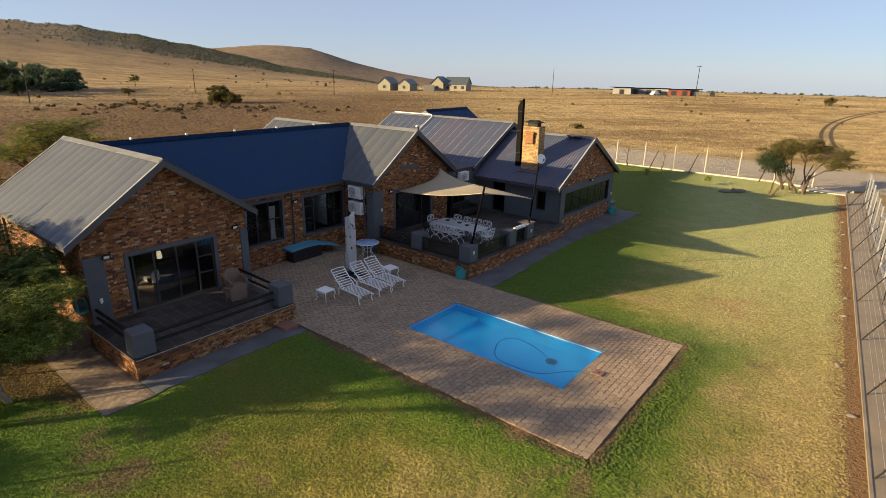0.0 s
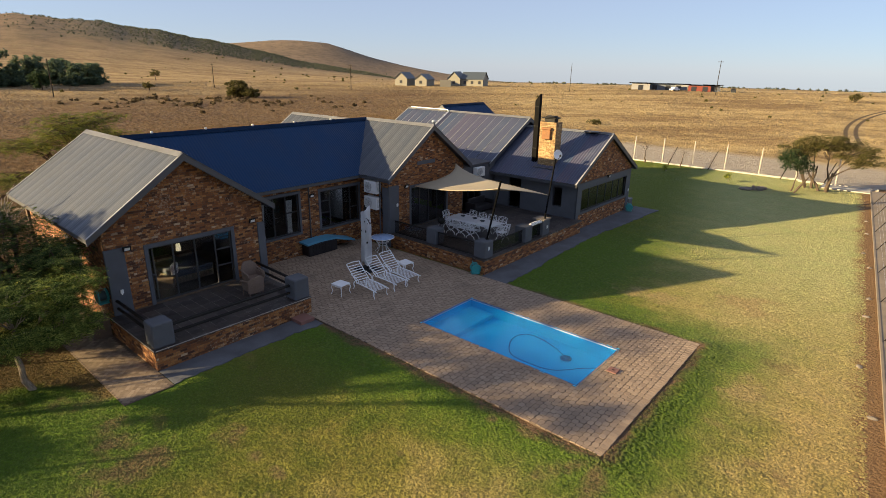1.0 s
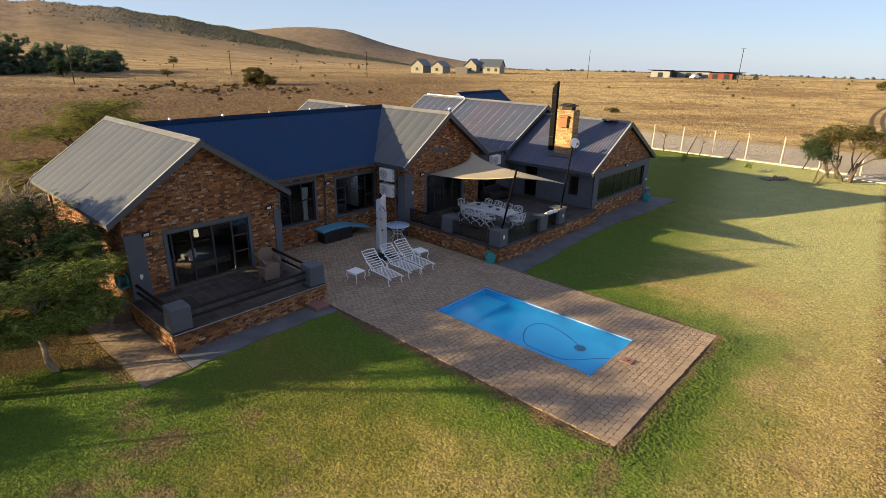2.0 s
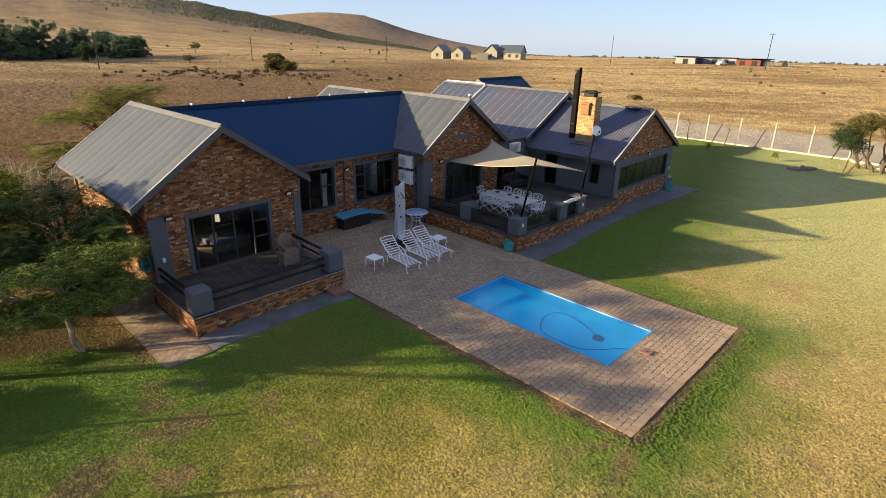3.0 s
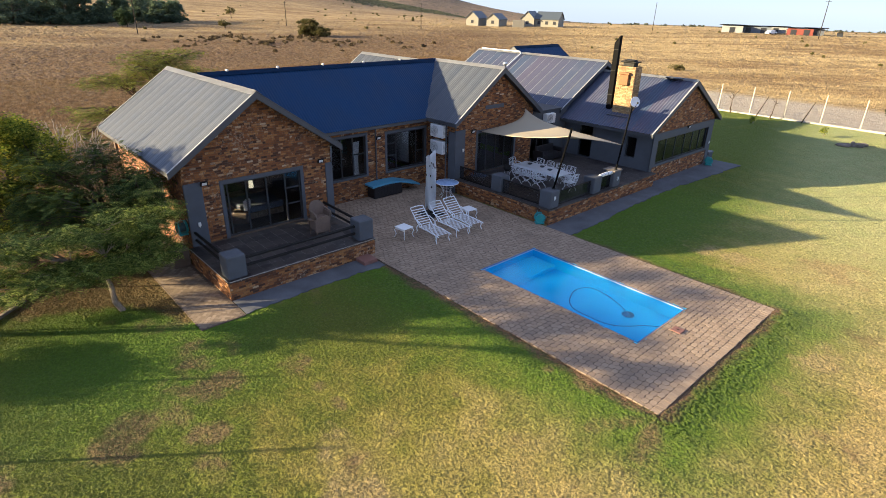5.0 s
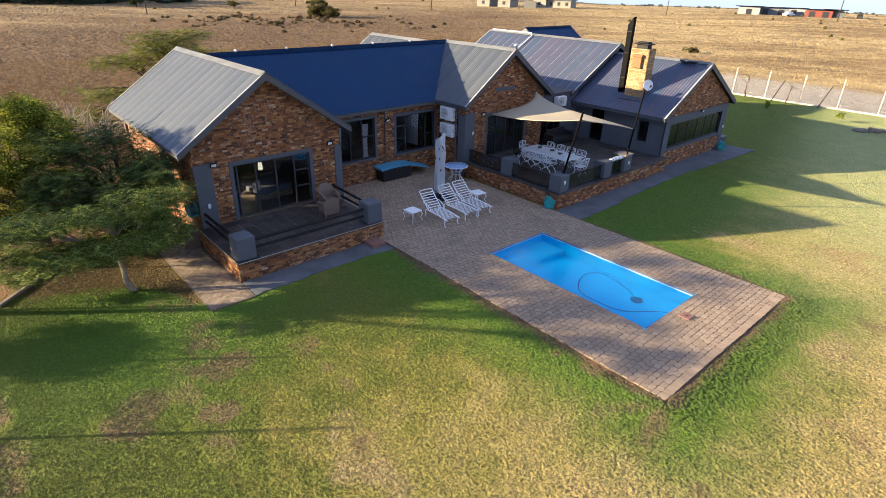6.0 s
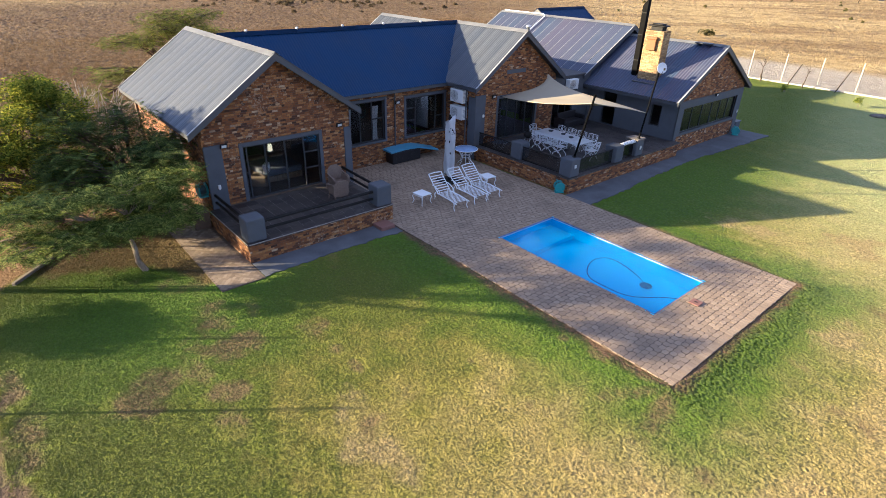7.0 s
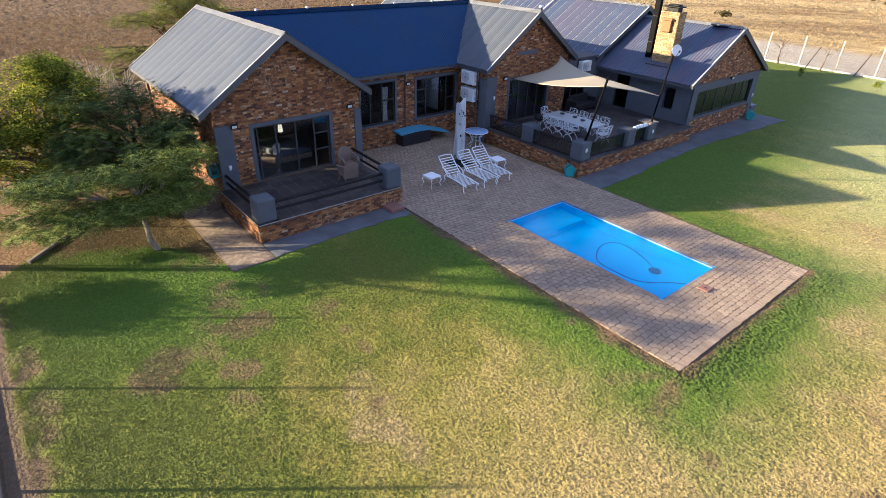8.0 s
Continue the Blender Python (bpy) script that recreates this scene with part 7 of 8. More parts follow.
tree("slender_tree", "cluster of thin dark stems under the wide tree", (-1.8, 42.3, -0.16), (-0.2, 0.0, 1.9),
     [(-0.3, 0.0, 3.4, 0.9, 0.9, 0.4, 12)], LEAF_OLIVE, 40, (0.16, 0.07), bark=BARK_DARK, r=0.07, seed=15, stems=4, spread=0.25, pad=(0.5, 0.5, 0.25))
tree("bare_sapling", "leafless young tree along the far fence", (-16.5, 44.6, -0.15), (0.0, 0.0, 0.8),
     [(0.0, 0.0, 2.1, 1.1, 1.1, 0.6, 22)], LEAF, 0, (0.1, 0.05), bark=BARK_DARK, r=0.07, seed=17)
tree("bare_sapling", "leafless young tree along the far fence", (-12.9, 44.4, -0.15), (0.1, 0.0, 0.8),
     [(0.2, 0.0, 1.8, 0.8, 0.8, 0.5, 16)], LEAF, 0, (0.1, 0.05), bark=BARK_DARK, r=0.06, seed=18)
for k, (x, y, h) in enumerate(((-13.1, 41.0, 0.5), (-7.4, 39.9, 0.75))):
    tree("lawn_shrub", "small yellow-green shrub planted in the lawn", (x, y, -0.14), (0, 0, 0.2), [(0, 0, h * 0.75, 0.32, 0.32, h * 0.4, 10)],
         LEAF_BROAD, 30, (0.12, 0.06), r=0.025, seed=20 + k, pad=(0.18, 0.18, 0.15), category="shrub")

# stones of a fire ring and a few loose stones
rng = np.random.default_rng(2)


def boulder(name, label, at, size, seed, parent=None):
    rr = random.Random(seed)
    b = B()
    bmesh.ops.create_icosphere(b, subdivisions=2, radius=0.5)
    for v in b.verts:
        n = noise.noise(v.co * 2.2 + Vector((seed, 0, 0)))
        v.co = Vector((v.co.x * size[0], v.co.y * size[1], max(v.co.z, -0.25) * size[2])) * (1 + 0.35 * n)
    o = part(name, b, STONE, parent)
    o.matrix_world = pose(*at, 0, 0, rr.uniform(0, 360))
    if not parent:
        tagged(o, label, "stone", group="stones")
    return o


for k, (x, y, sx, sy, sz) in enumerate(((-5.5, 37.5, 1.0, 0.6, 0.4), (-4.8, 38.2, 0.8, 0.7, 0.5), (-5.0, 37.9, 0.4, 0.4, 0.7), (-4.5, 38.7, 0.6, 0.5, 0.4))):
    boulder("fire_ring_stone", "weathered flat stone of a fire ring on the lawn", (x, y, -0.05), (sx, sy, sz), 30 + k)
for k in range(9):
    y = 6 + 3.6 * k
    boulder("loose_stone", "small loose stone on bare earth by the fence strip", (KERB[0] - KERB[1] * y - 0.25 - 0.5 * rng.random(), y + rng.random() * 2, -0.13), (0.28, 0.2, 0.16), 50 + k)

# ---- fences ----


def strip_mesh(bm, y0, y1, dx0, dx1, z0, z1):
    q = []
    for y in (y0, y1):
        for dx, z in ((dx0, z0), (dx1, z0), (dx1, z1), (dx0, z1)):
            q.append(bm.verts.new((KERB[0] - KERB[1] * y + dx, y, z)))
    for f in ((0, 1, 2, 3), (7, 6, 5, 4), (0, 4, 5, 1), (1, 5, 6, 2), (2, 6, 7, 3), (3, 7, 4, 0)):
        bm.faces.new([q[i] for i in f])


b = B()
strip_mesh(b, -14, 44.0, 0.0, 1.25, -0.5, -0.04)
tagged(part("fence_strip", b, CONCRETE), "worn concrete strip under the boundary fence", "paving", kind="structure")
b = B()
strip_mesh(b, -14, 44.0, -0.07, 0.0, -0.5, -0.02)
tagged(part("fence_kerb", b, CONCRETE), "narrow pale kerb along the fence strip", "kerb", kind="structure")


def mesh_panel(a, e, z0, h, label, post_mat=STEEL, wire=STEEL, pitch=0.06, thick=0.004, post_h=None, upright=0.25, group="fence panels", post_w=0.035):
    """One bay of a wire fence with its post at a."""
    t = thing("wire_fence", label, "fence", group=group)
    d = Vector((e[0] - a[0], e[1] - a[1], 0))
    L = d.length
    ang = math.atan2(d.y, d.x)
    m = Matrix.Translation((a[0], a[1], z0)) @ Matrix.Rotation(ang, 4, "Z")
    n = int(h / pitch)
    cs = [(L / 2, 0, 0.05 + i * pitch) for i in range(n)]
    hs = [(L / 2, thick / 2, thick / 2)] * n
    for i in range(int(L / upright) + 1):
        cs.append((i * upright, 0, h / 2))
        hs.append((thick / 2, thick / 2, h / 2))
    v, f = boxes_arrays(cs, hs)
    w = raw("wire_mesh", v, f, wire, t)
    w.matrix_local = m
    b = B()
    box(b, (-post_w, -post_w, -0.3), (post_w, post_w, post_h or h + 0.1), 0.006, m)
    part("post", b, post_mat, t)
    return t


def right_x(y):
    return KERB[0] - KERB[1] * y + 1.12


k = 0
y = -12.8
while y < 43.0:
    mesh_panel((right_x(y), y), (right_x(y + 2.55), y + 2.55), -0.04, 2.0, "silver welded-mesh fence panel with steel post", pitch=0.06, thick=0.006, upright=0.5)
    y += 2.55
for k in range(10):
    y = 8.1 - 8.6 + 4.3 * k
    t = thing("fence_stay", "dark steel stay with electric-fence insulators", "fence stay", group="fence stays")
    b = B()
    x0 = KERB[0] - KERB[1] * y
    tube(b, [(x0 + 0.04, y, -0.06), (x0 + 0.92, y + 0.25, 1.45)], 0.022, 6)
    part("brace", b, DARK, t)
    b = B()
    tube(b, [(x0 + 0.88, y + 0.25, -0.04), (x0 + 0.86, y + 0.25, 1.95)], 0.02, 6)
    part("upright", b, DARK, t)
    b = B()
    for i in range(7):
        u = 0.18 + 0.11 * i
        p = Vector((x0 + 0.04 + 0.88 * u, y + 0.25 * u, -0.06 + 1.51 * u))
        box(b, (-0.03, -0.03, -0.03), (0.03, 0.03, 0.03), 0.01, Matrix.Translation(p))
    part("insulator", b, DARK, t)
b = B()
for i in range(7):
    u = 0.18 + 0.11 * i
    pts = [(KERB[0] - KERB[1] * yy + 0.04 + 0.88 * u, yy + 0.25 * u, -0.06 + 1.51 * u) for yy in (-1.0, 9.0, 19.0, 29.0, 38.0)]
    tube(b, pts, 0.005, 4)
tagged(part("electric_wire", b, STEEL), "thin electric-fence wires along the stays", "fence wire", kind="stuff")

# far side: low white wall with pale posts
b = B()
box(b, (-30.0, 45.2, -0.5), (-3.0, 45.42, 0.05), 0.02)
box(b, (-3.0, 44.6, -0.5), (2.6, 44.82, 0.05), 0.02)
tagged(part("garden_wall", b, WHITE_WALL), "low whitewashed wall along the far side of the lawn", "wall", kind="structure")
slab("corner_paving", [(-1.2, 42.9, 2.15, 44.6)], -0.4, -0.03, WHITE_WALL, "pale concrete paving in the lawn's far corner")
x = -29.61
i = 0
while x < 1.5:
    mesh_panel((x, 45.31), (x + 2.92, 45.31), 0.05, 1.9, "thin wire fence with pale slender posts", post_mat=WHITE_WALL, wire=STEEL, pitch=0.2, thick=0.002, post_h=2.35, upright=0.5, group="far fence panels", post_w=0.042)
    x += 2.92
    i += 1
for x in (-20.4, -14.2, -10.45, -4.4, -1.2):
    t = thing("fence_stay", "dark timber strut leaning against the far fence", "fence stay", group="far fence stays")
    b = B()
    tube(b, [(x, 44.6, -0.16), (x + 0.55, 45.2, 1.75)], 0.05, 7, 0.035)
    part("strut", b, POLE_WOOD, t)

# left side: fence along the lawn's edge, low wall at its foot
b = B()
box(b, (-34, -13.1, -0.5), (8.0, -12.87, 0.0), 0.02)
tagged(part("boundary_wall", b, CONCRETE), "low grey wall under the side fence", "wall", kind="structure")
x = -28.96
while x < 7.0:
    mesh_panel((x, -12.98), (x + 3.28, -12.98), 0.0, 1.9, "thin wire fence with slender steel posts", pitch=0.16, thick=0.004, post_h=2.15, upright=0.3, group="side fence panels", post_w=0.03)
    x += 3.28
t = B()
d = Vector((-17.0 + 14.88, -9.55 + 11.52, 0))
box(t, (0, -0.06, -0.12), (d.length, 0.06, 0.07), 0.015, Matrix.Translation((-14.88, -11.52, -0.05)) @ Matrix.Rotation(math.atan2(d.y, d.x), 4, "Z"))
tagged(part("garden_kerb", t, CONCRETE), "pale concrete kerb between lawn and bare earth", "kerb", kind="structure")

# ---- far buildings, poles and woods ----


def polar(az, r):
    x, y = EYE[0] + r * math.sin(radians(az)), EYE[1] + r * math.cos(radians(az))
    return x, y, float(terrain(x, y))


def gabled_block(bm_w, bm_r, x0, y0, x1, y1, h, rise, along="x"):
    box(bm_w, (x0, y0, -1.2), (x1, y1, h))
    o = 0.35
    if along == "x":
        prof = [(y0 - o, h - 0.15), ((y0 + y1) / 2, h + rise), (y1 + o, h - 0.15)]
        ends = ((x0 - o, 0), (x1 + o, 0))
        q = [[bm_r.verts.new((e, s, z)) for s, z in prof] + [bm_r.verts.new((e, s, z - 0.18)) for s, z in prof[::-1]] for e, _ in ends]
        g = [[bm_w.verts.new((e, s, z)) for s, z in ((y0, h), ((y0 + y1) / 2, h + rise - 0.2), (y1, h))] for e in (x0, x1)]
    else:
        prof = [(x0 - o, h - 0.15), ((x0 + x1) / 2, h + rise), (x1 + o, h - 0.15)]
        q = [[bm_r.verts.new((s, e, z)) for s, z in prof] + [bm_r.verts.new((s, e, z - 0.18)) for s, z in prof[::-1]] for e in (y0 - o, y1 + o)]
        g = [[bm_w.verts.new((s, e, z)) for s, z in ((x0, h), ((x0 + x1) / 2, h + rise - 0.2), (x1, h))] for e in (y0, y1)]
    for k in range(6):
        bm_r.faces.new((q[0][k], q[0][(k + 1) % 6], q[1][(k + 1) % 6], q[1][k]))
    bm_r.faces.new(q[0])
    bm_r.faces.new(q[1][::-1])
    for t3 in g:
        bm_w.faces.new(t3)


def far_house(az, r, turn, blocks, wall, label, category="house"):
    x, y, z = polar(az, r)
    t = thing("far_house", label, category, (x, y, z), turn)
    w, rf = B(), B()
    for blk in blocks:
        gabled_block(w, rf, *blk)
    body = part("wall", w, wall, t)
    part("roof", rf, simple("far_dark_roof", (0.06, 0.075, 0.09), 0.5, vary=0.15), t, "dark sheet roof")
    for x0, y0, x1, y1, h, rise, along in blocks:
        n = max(1, int((x1 - x0) / 3))
        for i in range(n):
            c = x0 + (i + 0.5) * (x1 - x0) / n
            b = B()
            box(b, (c - 0.55, y0 - 0.06, 0.95), (c + 0.55, y0 + 0.05, 2.1))
            part("window", b, FRAME, t, "dark window")
    return t


far_house(-43.2, 232, 22, [(-8.6, -4, -3.4, 5, 2.9, 2.4, "y"), (-0.4, -3, 4.6, 6, 2.7, 2.0, "y")], CREAM, "cream plastered farmhouse with two dark gables on the ridge")
far_house(-38.9, 238, 20, [(-5.0, -3, 0.4, 5, 3.0, 2.7, "y"), (0.4, -1.5, 9.8, 5.5, 3.0, 2.6, "x")], CREAM, "cream plastered farmhouse with a long dark roof on the ridge")
b = B()
x, y, z = polar(-40.5, 224)
box(b, (-2.2, -0.2, -1), (2.2, 0.2, 2.6), 0.02, pose(x, y, z, 0, 0, 41))
tagged(part("yard_wall", b, CREAM), "pale yard wall beside the far farmhouse", "wall", kind="structure")


def far_shed(az, r, turn, w, d, h, wall, label, tilt=0.5):
    x, y, z = polar(az, r)
    t = thing("far_shed", label, "shed", (x, y, z), turn)
    b = B()
    box(b, (-w / 2, -d / 2, -1), (w / 2, d / 2, h))
    part("wall", b, wall, t)
    b = B()
    q = [b.verts.new(p) for p in ((-w / 2 - 1.2, -d / 2 - 1.2, h + tilt), (w / 2 + 1.2, -d / 2 - 1.2, h + tilt), (w / 2 + 1.2, d / 2 + 0.6, h), (-w / 2 - 1.2, d / 2 + 0.6, h))]
    b.faces.new(q)
    bmesh.ops.solidify(b, geom=list(b.faces), thickness=0.25)
    part("roof", b, simple("flat_dark_roof", (0.045, 0.05, 0.055), 0.5), t, "flat dark roof")
    for i in range(max(1, int(w / 4))):
        c = -w / 2 + (i + 0.5) * w / max(1, int(w / 4))
        b = B()
        box(b, (c - 0.9, -d / 2 - 0.08, 0.1), (c + 0.9, -d / 2 + 0.02, min(2.0, h - 0.3)))
        part("opening", b, FRAME, t, "dark opening")
    return t


far_shed(-21.6, 246, 20, 7, 8, 2.5, GREY_WALL, "pale grey flat-roofed building on the skyline")
far_shed(-19.8, 252, 20, 10, 8, 2.3, simple("blue_grey_wall", (0.16, 0.18, 0.21), 0.8), "blue-grey flat-roofed building on the skyline")
far_shed(-18.3, 262, 18, 7, 6, 2.2, GREY_WALL, "small white flat-roofed shed on the skyline")
far_shed(-16.5, 246, 16, 8, 7, 2.2, RED_WALL, "red-walled flat-roofed shed on the skyline")
far_shed(-15.4, 247, 16, 5, 7, 2.3, simple("slate_wall", (0.09, 0.10, 0.12), 0.8), "slate-grey shed beside the red one")
far_shed(-13.7, 240, 14, 1.4, 1.4, 1.5, CREAM, "small cream pump house", 0.1)


def far_car(az, r, turn):
    x, y, z = polar(az, r)
    t = thing("parked_car", "pale car parked by the far sheds", "car", (x, y, z), turn)
    b = B()
    box(b, (-2.1, -0.85, 0.35), (2.1, 0.85, 0.95), 0.15, seg=2)
    box(b, (-1.2, -0.78, 0.9), (1.1, 0.78, 1.5), 0.2, seg=2)
    part("body", b, WHITE, t)
    for sx in (-1.3, 1.3):
        for sy in (-0.8, 0.8):
            b = B()
            tube(b, [(sx, sy - 0.1, 0.33), (sx, sy + 0.1, 0.33)], 0.33, 14)
            part("wheel", b, DARK, t)


far_car(-18.6, 236, 70)


def pole(az, r, h, arms, rad=0.13):
    x, y, z = polar(az, r)
    t = thing("utility_pole", "weathered timber utility pole in the veld", "utility pole", (x, y, z), group="utility poles")
    b = B()
    tube(b, [(0, 0, -1), (0.1, 0, h)], rad, 8, rad * 0.7)
    part("shaft", b, POLE_WOOD, t)
    for i in range(arms):
        b = B()
        box(b, (-0.8, -0.06, h - 0.4 - 0.7 * i), (0.8, 0.06, h - 0.28 - 0.7 * i))
        part("crossarm", b, POLE_WOOD, t)


pole(-28.2, 205, 9.5, 0, 0.10)
pole(-15.1, 215, 11.0, 1)
pole(-49.9, 190, 8.0, 1)
pole(-62.6, 200, 7.5, 1)
pole(-75.2, 160, 8.5, 1)


def bush_stuff(name, label, spots, leaf, seed, n_leaf=26, flat=0.8, quad=0.5):
    """Far bushes: small leaf clumps joined in one object. spots: x, y, z, radius."""
    rng = np.random.default_rng(seed)
    s = np.asarray(spots, float)
    r = s[:, 3:4]
    cents = s[:, :3] + np.concatenate([0 * r, 0 * r, r * flat * 0.75], 1)
    d = rng.normal(size=(len(s), n_leaf, 3))
    d /= np.linalg.norm(d, axis=2, keepdims=True)
    p = cents[:, None] + d * (r * np.array([[1, 1, flat]]))[:, None] * rng.uniform(0.45, 1.0, (len(s), n_leaf, 1))
    sz = (r * quad)[:, None] * rng.uniform(0.5, 1.2, (len(s), n_leaf, 1))
    u = rng.normal(size=p.shape)
    u /= np.linalg.norm(u, axis=2, keepdims=True)
    w = np.cross(u, rng.normal(size=p.shape))
    w /= np.linalg.norm(w, axis=2, keepdims=True)
    v = np.stack([p - u * sz, p - w * sz * 0.8, p + u * sz, p + w * sz * 0.8], 2).reshape(-1, 3)
    f = np.arange(len(v)).reshape(-1, 4)
    return tagged(raw(name, v, f, leaf), label, "bushes", kind="stuff")


rng = np.random.default_rng(77)
spots = []
# a dark belt of scrub below the first hill's crest, thinning downhill, and single bushes on the slopes
for k in range(12000):
    az = rng.uniform(-86, -42)
    r = 850 - 320 * rng.random() ** 1.2
    belt = math.exp(-((az + 62) / 8.5) ** 2) + 0.9 * math.exp(-((az + 52) / 5) ** 2)
    low = 530 + 4 * max(0, -64 - az)
    if rng.random() > belt * (1.0 if r > low else 0.06) + 0.012:
        continue
    x, y = EYE[0] + r * math.sin(radians(az)), EYE[1] + r * math.cos(radians(az))
    spots.append((x, y, float(terrain(x, y)), rng.uniform(0.5, 1.25)))
for k in range(420):
    az = rng.uniform(-60, -34)
    r = rng.uniform(900, 1750)
    if rng.random() < 0.5:
        x, y = EYE[0] + r * math.sin(radians(az)), EYE[1] + r * math.cos(radians(az))
        spots.append((x, y, float(terrain(x, y)), rng.uniform(0.7, 1.5)))
bush_stuff("hill_scrub", "dark scrub and small trees on the hillsides", spots, HAZED_SCRUB, 5, 12)
spots = []
for k in range(80):
    az = rng.uniform(-84, -46)
    r = rng.uniform(170, 520)
    x, y = EYE[0] + r * math.sin(radians(az)), EYE[1] + r * math.cos(radians(az))
    spots.append((x, y, float(terrain(x, y)), rng.uniform(0.2, 0.62) * (0.6 + r / 500)))
for k in range(60):
    az = rng.uniform(-36, -2)
    r = rng.uniform(120, 420)
    x, y = EYE[0] + r * math.sin(radians(az)), EYE[1] + r * math.cos(radians(az))
    spots.append((x, y, float(terrain(x, y)), rng.uniform(0.15, 0.5)))
bush_stuff("veld_bushes", "scattered low bushes in the dry grass", spots, LEAF_OLIVE, 6, 40)
# rough ground with low dark scrub across the near slope
spots = []
for k in range(170):
    az = rng.normal(-63, 5.5)
    r = 138 + 9 * math.sin(az * 0.9) + rng.normal(0, 7)
    x, y = EYE[0] + r * math.sin(radians(az)), EYE[1] + r * math.cos(radians(az))
    spots.append((x, y, float(terrain(x, y)) - 0.05, rng.uniform(0.18, 0.6)))
bush_stuff("rough_scrub", "low brown scrub on the rough ground of the slope", spots, LEAF_RUSSET, 9, 40, 0.6)
# a line of scrub along the skyline
spots = []
for k in range(260):
    az = rng.uniform(-36, 2)
    r = rng.uniform(335, 420)
    if rng.random() < 0.35 + 0.5 * math.sin(az * 0.7) ** 2:
        x, y = EYE[0] + r * math.sin(radians(az)), EYE[1] + r * math.cos(radians(az))
        spots.append((x, y, float(terrain(x, y)) - 0.3, rng.uniform(0.3, 1.1)))
bush_stuff("skyline_scrub", "low scrub along the skyline", spots, HAZED_SCRUB, 8)


def far_tree(az, r, crowns, seed, label, name="far_tree", leaf=LEAF_DARK, size=(0.6, 0.35), n=60, pad=(0.9, 0.9, 0.7)):
    x, y, z = polar(az, r)
    return tree(name, label, (x, y, z), (0, 0, crowns[0][2] * 0.4), crowns, leaf, n, size, bark=BARK_DARK, r=0.16, seed=seed, pad=pad)


for k in range(30):
    az = -88.0 + 0.55 * k + rng.uniform(-0.3, 0.3)
    r = rng.uniform(205, 250)
    s = rng.uniform(1.0, 1.45) * (1.3 if az < -78.5 else 1.0)
    far_tree(az, r, [(0, 0, 2.6 * s, 3.6 * s, 3.6 * s, 2.5 * s, 44), (1.2, 0.5, 5.2 * s, 2.2 * s, 2.2 * s, 1.4 * s, 16), (-0.4, 0.3, 1.0 * s, 4.0 * s, 4.0 * s, 0.9 * s, 26)], 100 + k, "dark green tree in a grove below the hill", leaf=LEAF_HAZED, n=75)
far_tree(-75.9, 190, [(0, 0, 2.6, 2.6, 2.6, 2.3, 28)], 140, "round dark tree standing before the grove")
far_tree(-60.2, 152, [(-1.4, -0.6, 2.4, 2.7, 2.7, 1.9, 56), (2.6, 0.9, 1.2, 2.5, 2.5, 1.0, 34), (-1.2, -0.4, 1.0, 2.4, 2.4, 0.9, 30)], 141, "broad olive bush in the dry grass", "far_bush", LEAF_OLIVE, (0.4, 0.22), 100, (0.7, 0.7, 0.5))
far_tree(-68.0, 185, [(0, 0, 1.6, 1.9, 1.9, 1.0, 18)], 142, "small thorn tree in the dry grass", "far_bush", LEAF_OLIVE, (0.4, 0.22), 40, (0.7, 0.7, 0.4))
far_tree(-67.4, 290, [(0, 0, 3.2, 2.2, 2.2, 1.6, 16)], 143, "small tree on the slope", "far_tree", LEAF_OLIVE, (0.6, 0.3), 40)
far_tree(-4.7, 195, [(0, 0, 1.5, 1.7, 1.7, 1.1, 20)], 144, "round olive bush beside the track", "far_bush", LEAF_OLIVE, (0.4, 0.22), 50, (0.6, 0.6, 0.45))
far_tree(-25.5, 96, [(0, 0, 0.5, 1.0, 1.0, 0.4, 10)], 145, "low dry bush in the veld", "far_bush", LEAF_OLIVE, (0.3, 0.15), 40, (0.5, 0.5, 0.3))

# ---- grass ----


def blades(name, label, x, y, h, w, leaf, seed, per=5, spread=0.05, lean=0.5):
    """Tufts of thin blades at the given spots."""
    rng = np.random.default_rng(seed)
    n = len(x)
    z = terrain(x, y)
    bx = np.repeat(x, per) + rng.normal(0, spread, n * per)
    by = np.repeat(y, per) + rng.normal(0, spread, n * per)
    bz = np.repeat(z, per) - 0.01
    hh = np.repeat(h, per) * rng.uniform(0.5, 1.2, n * per)
    a = rng.random(n * per) * math.tau
    dx, dy = np.cos(a) * w / 2, np.sin(a) * w / 2
    l = rng.normal(0, lean, (2, n * per)) * hh
    v = np.stack([np.stack([bx - dx, by - dy, bz], 1), np.stack([bx + dx, by + dy, bz], 1), np.stack([bx + l[0], by + l[1], bz + hh], 1)], 1).reshape(-1, 3)
    return tagged(raw(name, v, np.arange(len(v)).reshape(-1, 3), leaf), label, "grass", kind="stuff")


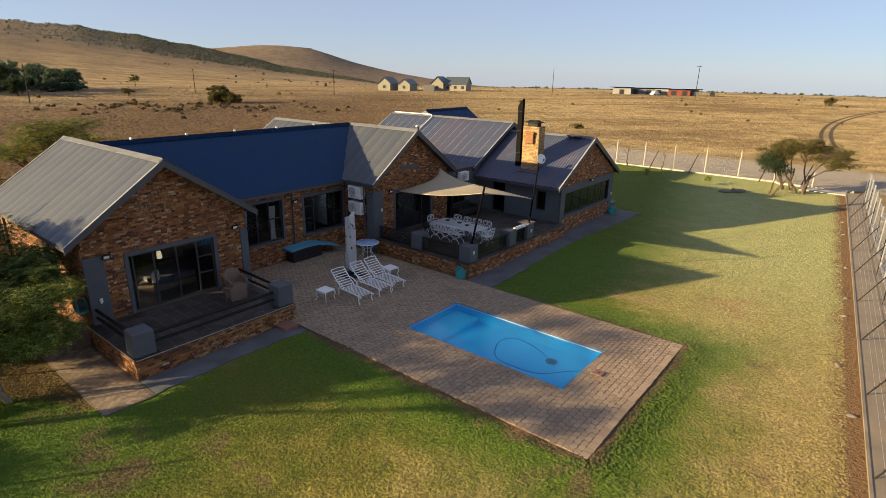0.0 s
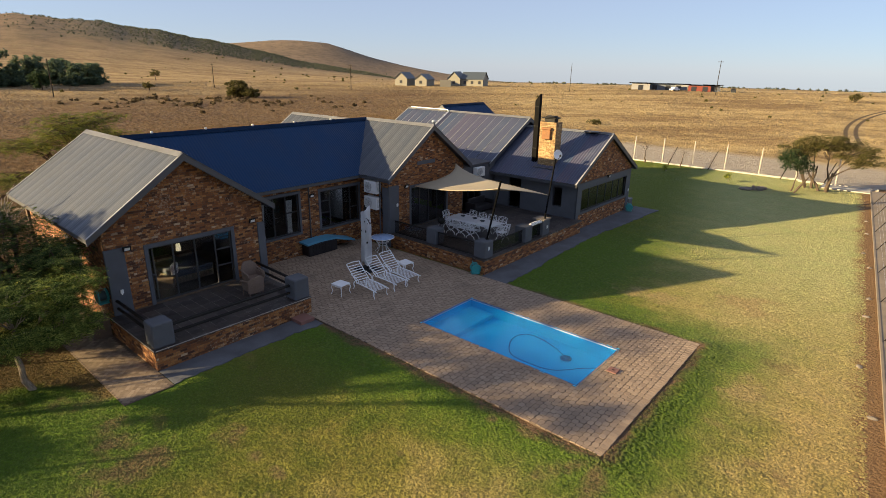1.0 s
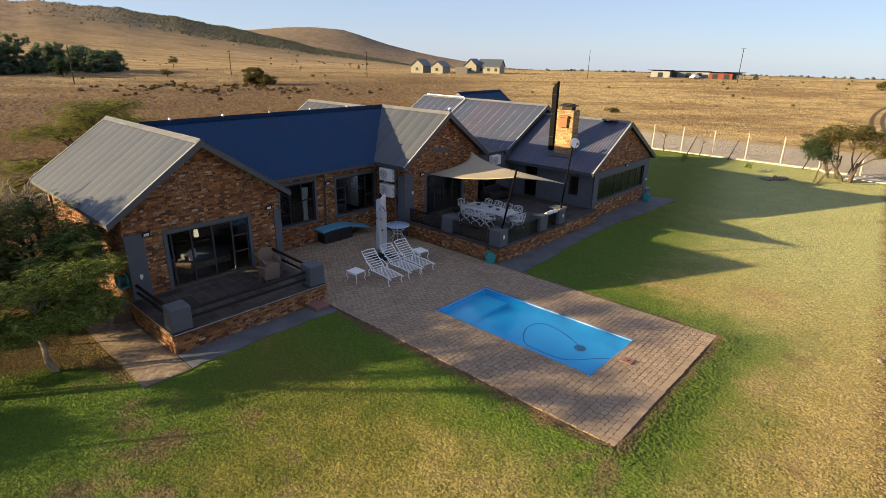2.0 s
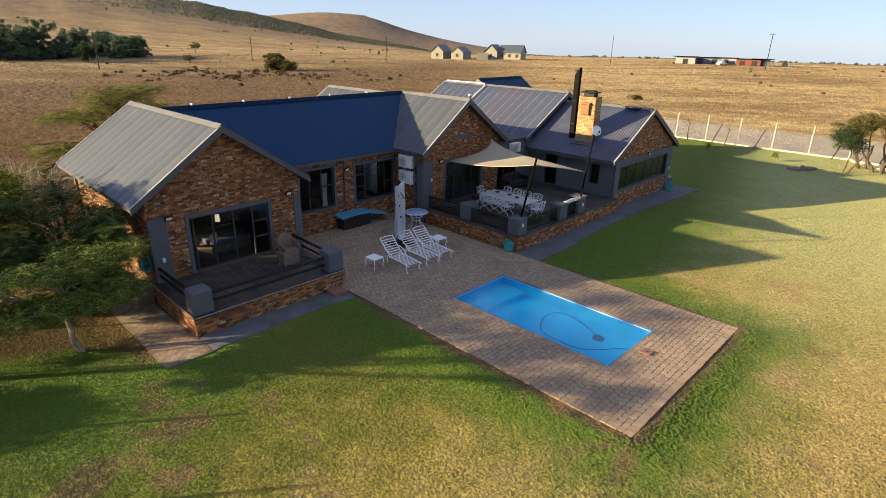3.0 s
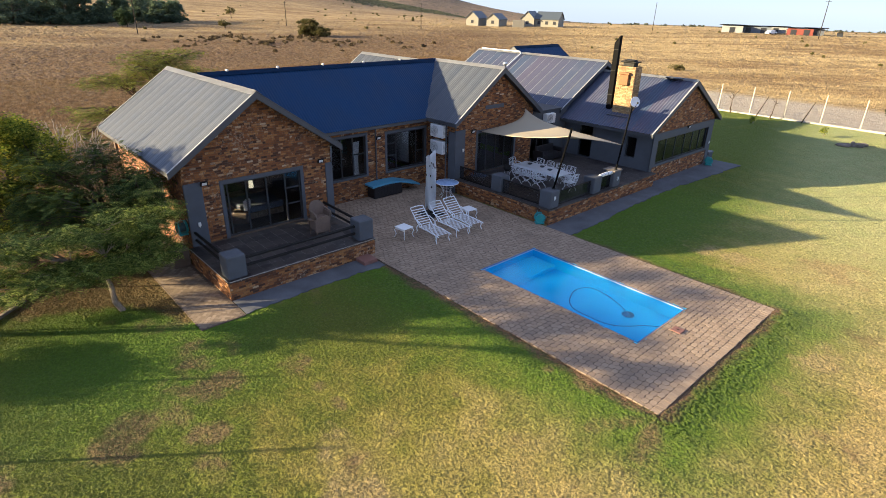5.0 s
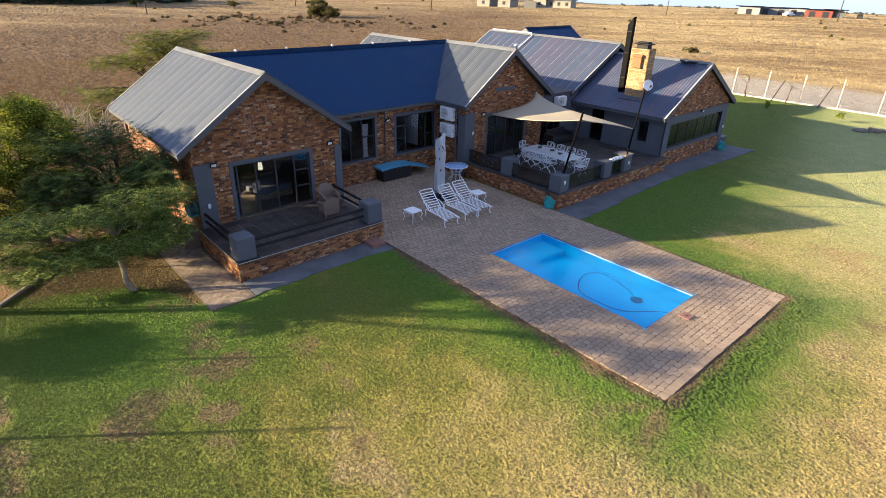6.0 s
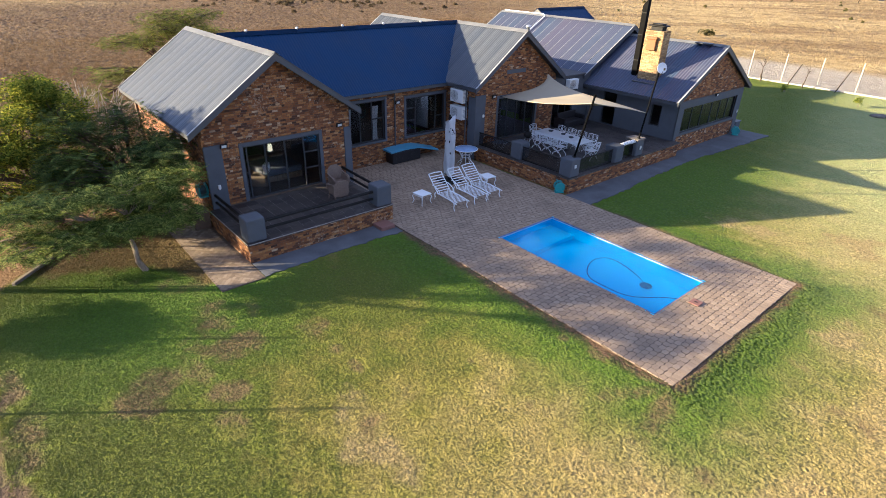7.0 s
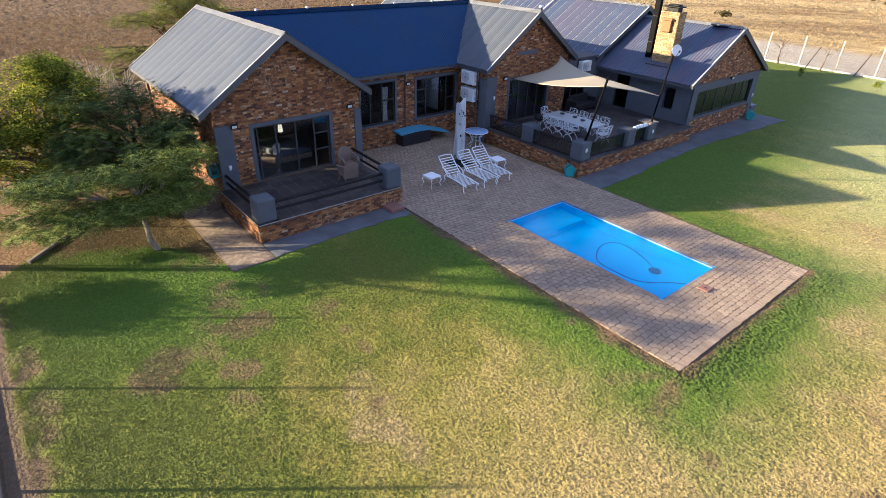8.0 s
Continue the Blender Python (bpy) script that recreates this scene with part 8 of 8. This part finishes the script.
def clear_of_paving(x, y):
    rag = 0.09 * np.sin(x * 2.1 + y * 1.7) + 0.07 * np.sin(x * 5.7 - y * 4.1) - 0.03
    deck = (x > -17.7) & (x < 0.06 + rag) & (y > -0.06 - rag) & (y < 7.75)
    house_ = (x > -30) & (x < -7.95) & (y > -5.6) & (y < 25.7) & ~((x > -10.6) & (y < 0))
    path = (x > -24) & (x < -10.5) & (y > -7.05) & (y < -5.4)
    strip = x + KERB[1] * y > KERB[0] - 0.45
    earth = x + y < -26.6
    worn = np.zeros(len(x), bool)
    for px, py, rx, ry in BARE_SPOTS:
        worn |= ((x - px) / rx) ** 2 + ((y - py) / ry) ** 2 < 0.7 + 0.5 * np.sin(x * 5.3 + y * 3.7)
    return ~(deck | house_ | path | strip | earth | (worn & (np.sin(x * 91.7 + y * 57.3) > -0.6)))


def lumps(x, y):
    """How high the turf stands: mounds a hand or two wide."""
    return 0.5 + 0.3 * np.sin(x * 41.0 + 3 * np.sin(y * 17.0)) * np.sin(y * 38.0 + 3 * np.sin(x * 15.0)) + 0.2 * np.sin(x * 17.0 + 2.2 * np.sin(y * 9.0) + 1) * np.sin(y * 19.0 + 2 * np.sin(x * 7.0))


rng = np.random.default_rng(123)
def turf(name, label, x, y, r, h, leaf, seed):
    """Low cushions of cropped grass, six-sided and uneven."""
    rng = np.random.default_rng(seed)
    n = len(x)
    z = terrain(x, y) - 0.006
    a = np.arange(6)[None] * (math.tau / 6) + rng.random((n, 1)) * 6.3
    rr = r[:, None] * rng.uniform(0.65, 1.35, (n, 6))
    ring = np.stack([x[:, None] + np.cos(a) * rr, y[:, None] + np.sin(a) * rr, np.repeat(z[:, None], 6, 1)], 2)
    tip = np.stack([x + rng.normal(0, 0.3, n) * r, y + rng.normal(0, 0.3, n) * r, z + h], 1)[:, None]
    v = np.concatenate([ring, tip], 1).reshape(-1, 3)
    k = np.arange(6)
    f = np.stack([k, (k + 1) % 6, np.full(6, 6)], 1)[None] + 7 * np.arange(n)[:, None, None]
    return tagged(raw(name, v, f.reshape(-1, 3), leaf, smooth=True), label, "grass", kind="stuff")


n = 300000
u = rng.random(n)
x = rng.uniform(-17, 5.6, n)
y = -12.4 + 57.5 * u ** 2.0
k = clear_of_paving(x, y) & (y < 45.4) & (y > -12.2 + 0.25 * np.sin(x * 1.9) + 0.15 * np.sin(x * 4.7))
x, y = x[k], y[k]
r = (0.024 + 0.0015 * np.maximum(0, y + 8)) * rng.uniform(0.7, 1.4, len(x))
turf("lawn_turf", "cropped kikuyu lawn, green in shade and straw in sun", x, y, r, (0.011 + 0.027 * rng.random(len(x)) * (0.4 + lumps(x, y))) * np.clip(1.1 - y / 30, 0.3, 1), GRASS, 4)
n = 90000
u = rng.random(n)
x = rng.uniform(-17, 5.6, n)
y = -12.4 + 57.5 * u ** 1.9
k = clear_of_paving(x, y) & (y < 45.4)
x, y = x[k], y[k]
blades("lawn_grass", "short kikuyu blades standing out of the lawn", x, y, 0.03 + 0.05 * lumps(x, y), 0.014, GRASS, 1, 3, 0.03, 0.8)
n = 75000
az = np.radians(rng.uniform(-96, 4, n))
r = 52 + 190 * rng.random(n) ** 1.3
x, y = EYE[0] + r * np.sin(az), EYE[1] + r * np.cos(az)
k = (y > 60) | (x < -31)
x, y = x[k], y[k]
x2, y2 = rng.uniform(-75, -24.5, 50000), rng.uniform(-26, 60, 50000)
k = (x2 < -28.5) | (y2 < -6.5) | (y2 > 27.5)
x, y = np.concatenate([x, x2[k]]), np.concatenate([y, y2[k]])
k = (abs(x + 5.2 - 0.0021 * (y - 118.0) ** 2) > 1.5) | (y < 62) | (y > 195)
x, y = x[k], y[k]
blades("veld_grass", "tall dry veld grass on the slope", x, y, rng.uniform(0.10, 0.25, len(x)), 0.06, STRAW, 2, 4, 0.22, 0.55)

n = 90000
az = np.radians(rng.uniform(-98, 6, n))
r = 50 + 210 * rng.random(n) ** 1.25
x, y = EYE[0] + r * np.sin(az), EYE[1] + r * np.cos(az)
k = ((y > 61) | (x < -31)) & ((abs(x + 5.2 - 0.0021 * (y - 118.0) ** 2) > 2.0) | (y < 62) | (y > 195))
k &= np.sin(x * 0.11 + 2 * np.sin(y * 0.05)) * np.sin(y * 0.13 + 1.5 * np.sin(x * 0.04)) + rng.normal(0, 0.6, n) > -0.25
x, y, r = x[k], y[k], r[k]
size = (0.09 + 0.0014 * r) * rng.uniform(0.6, 1.6, len(x))
turf("veld_tussocks", "tussocks of dry veld grass on the slope", x, y, size, size * rng.uniform(0.25, 0.6, len(x)), STRAW, 6)

# ---- paving pieces ----
build_deck()
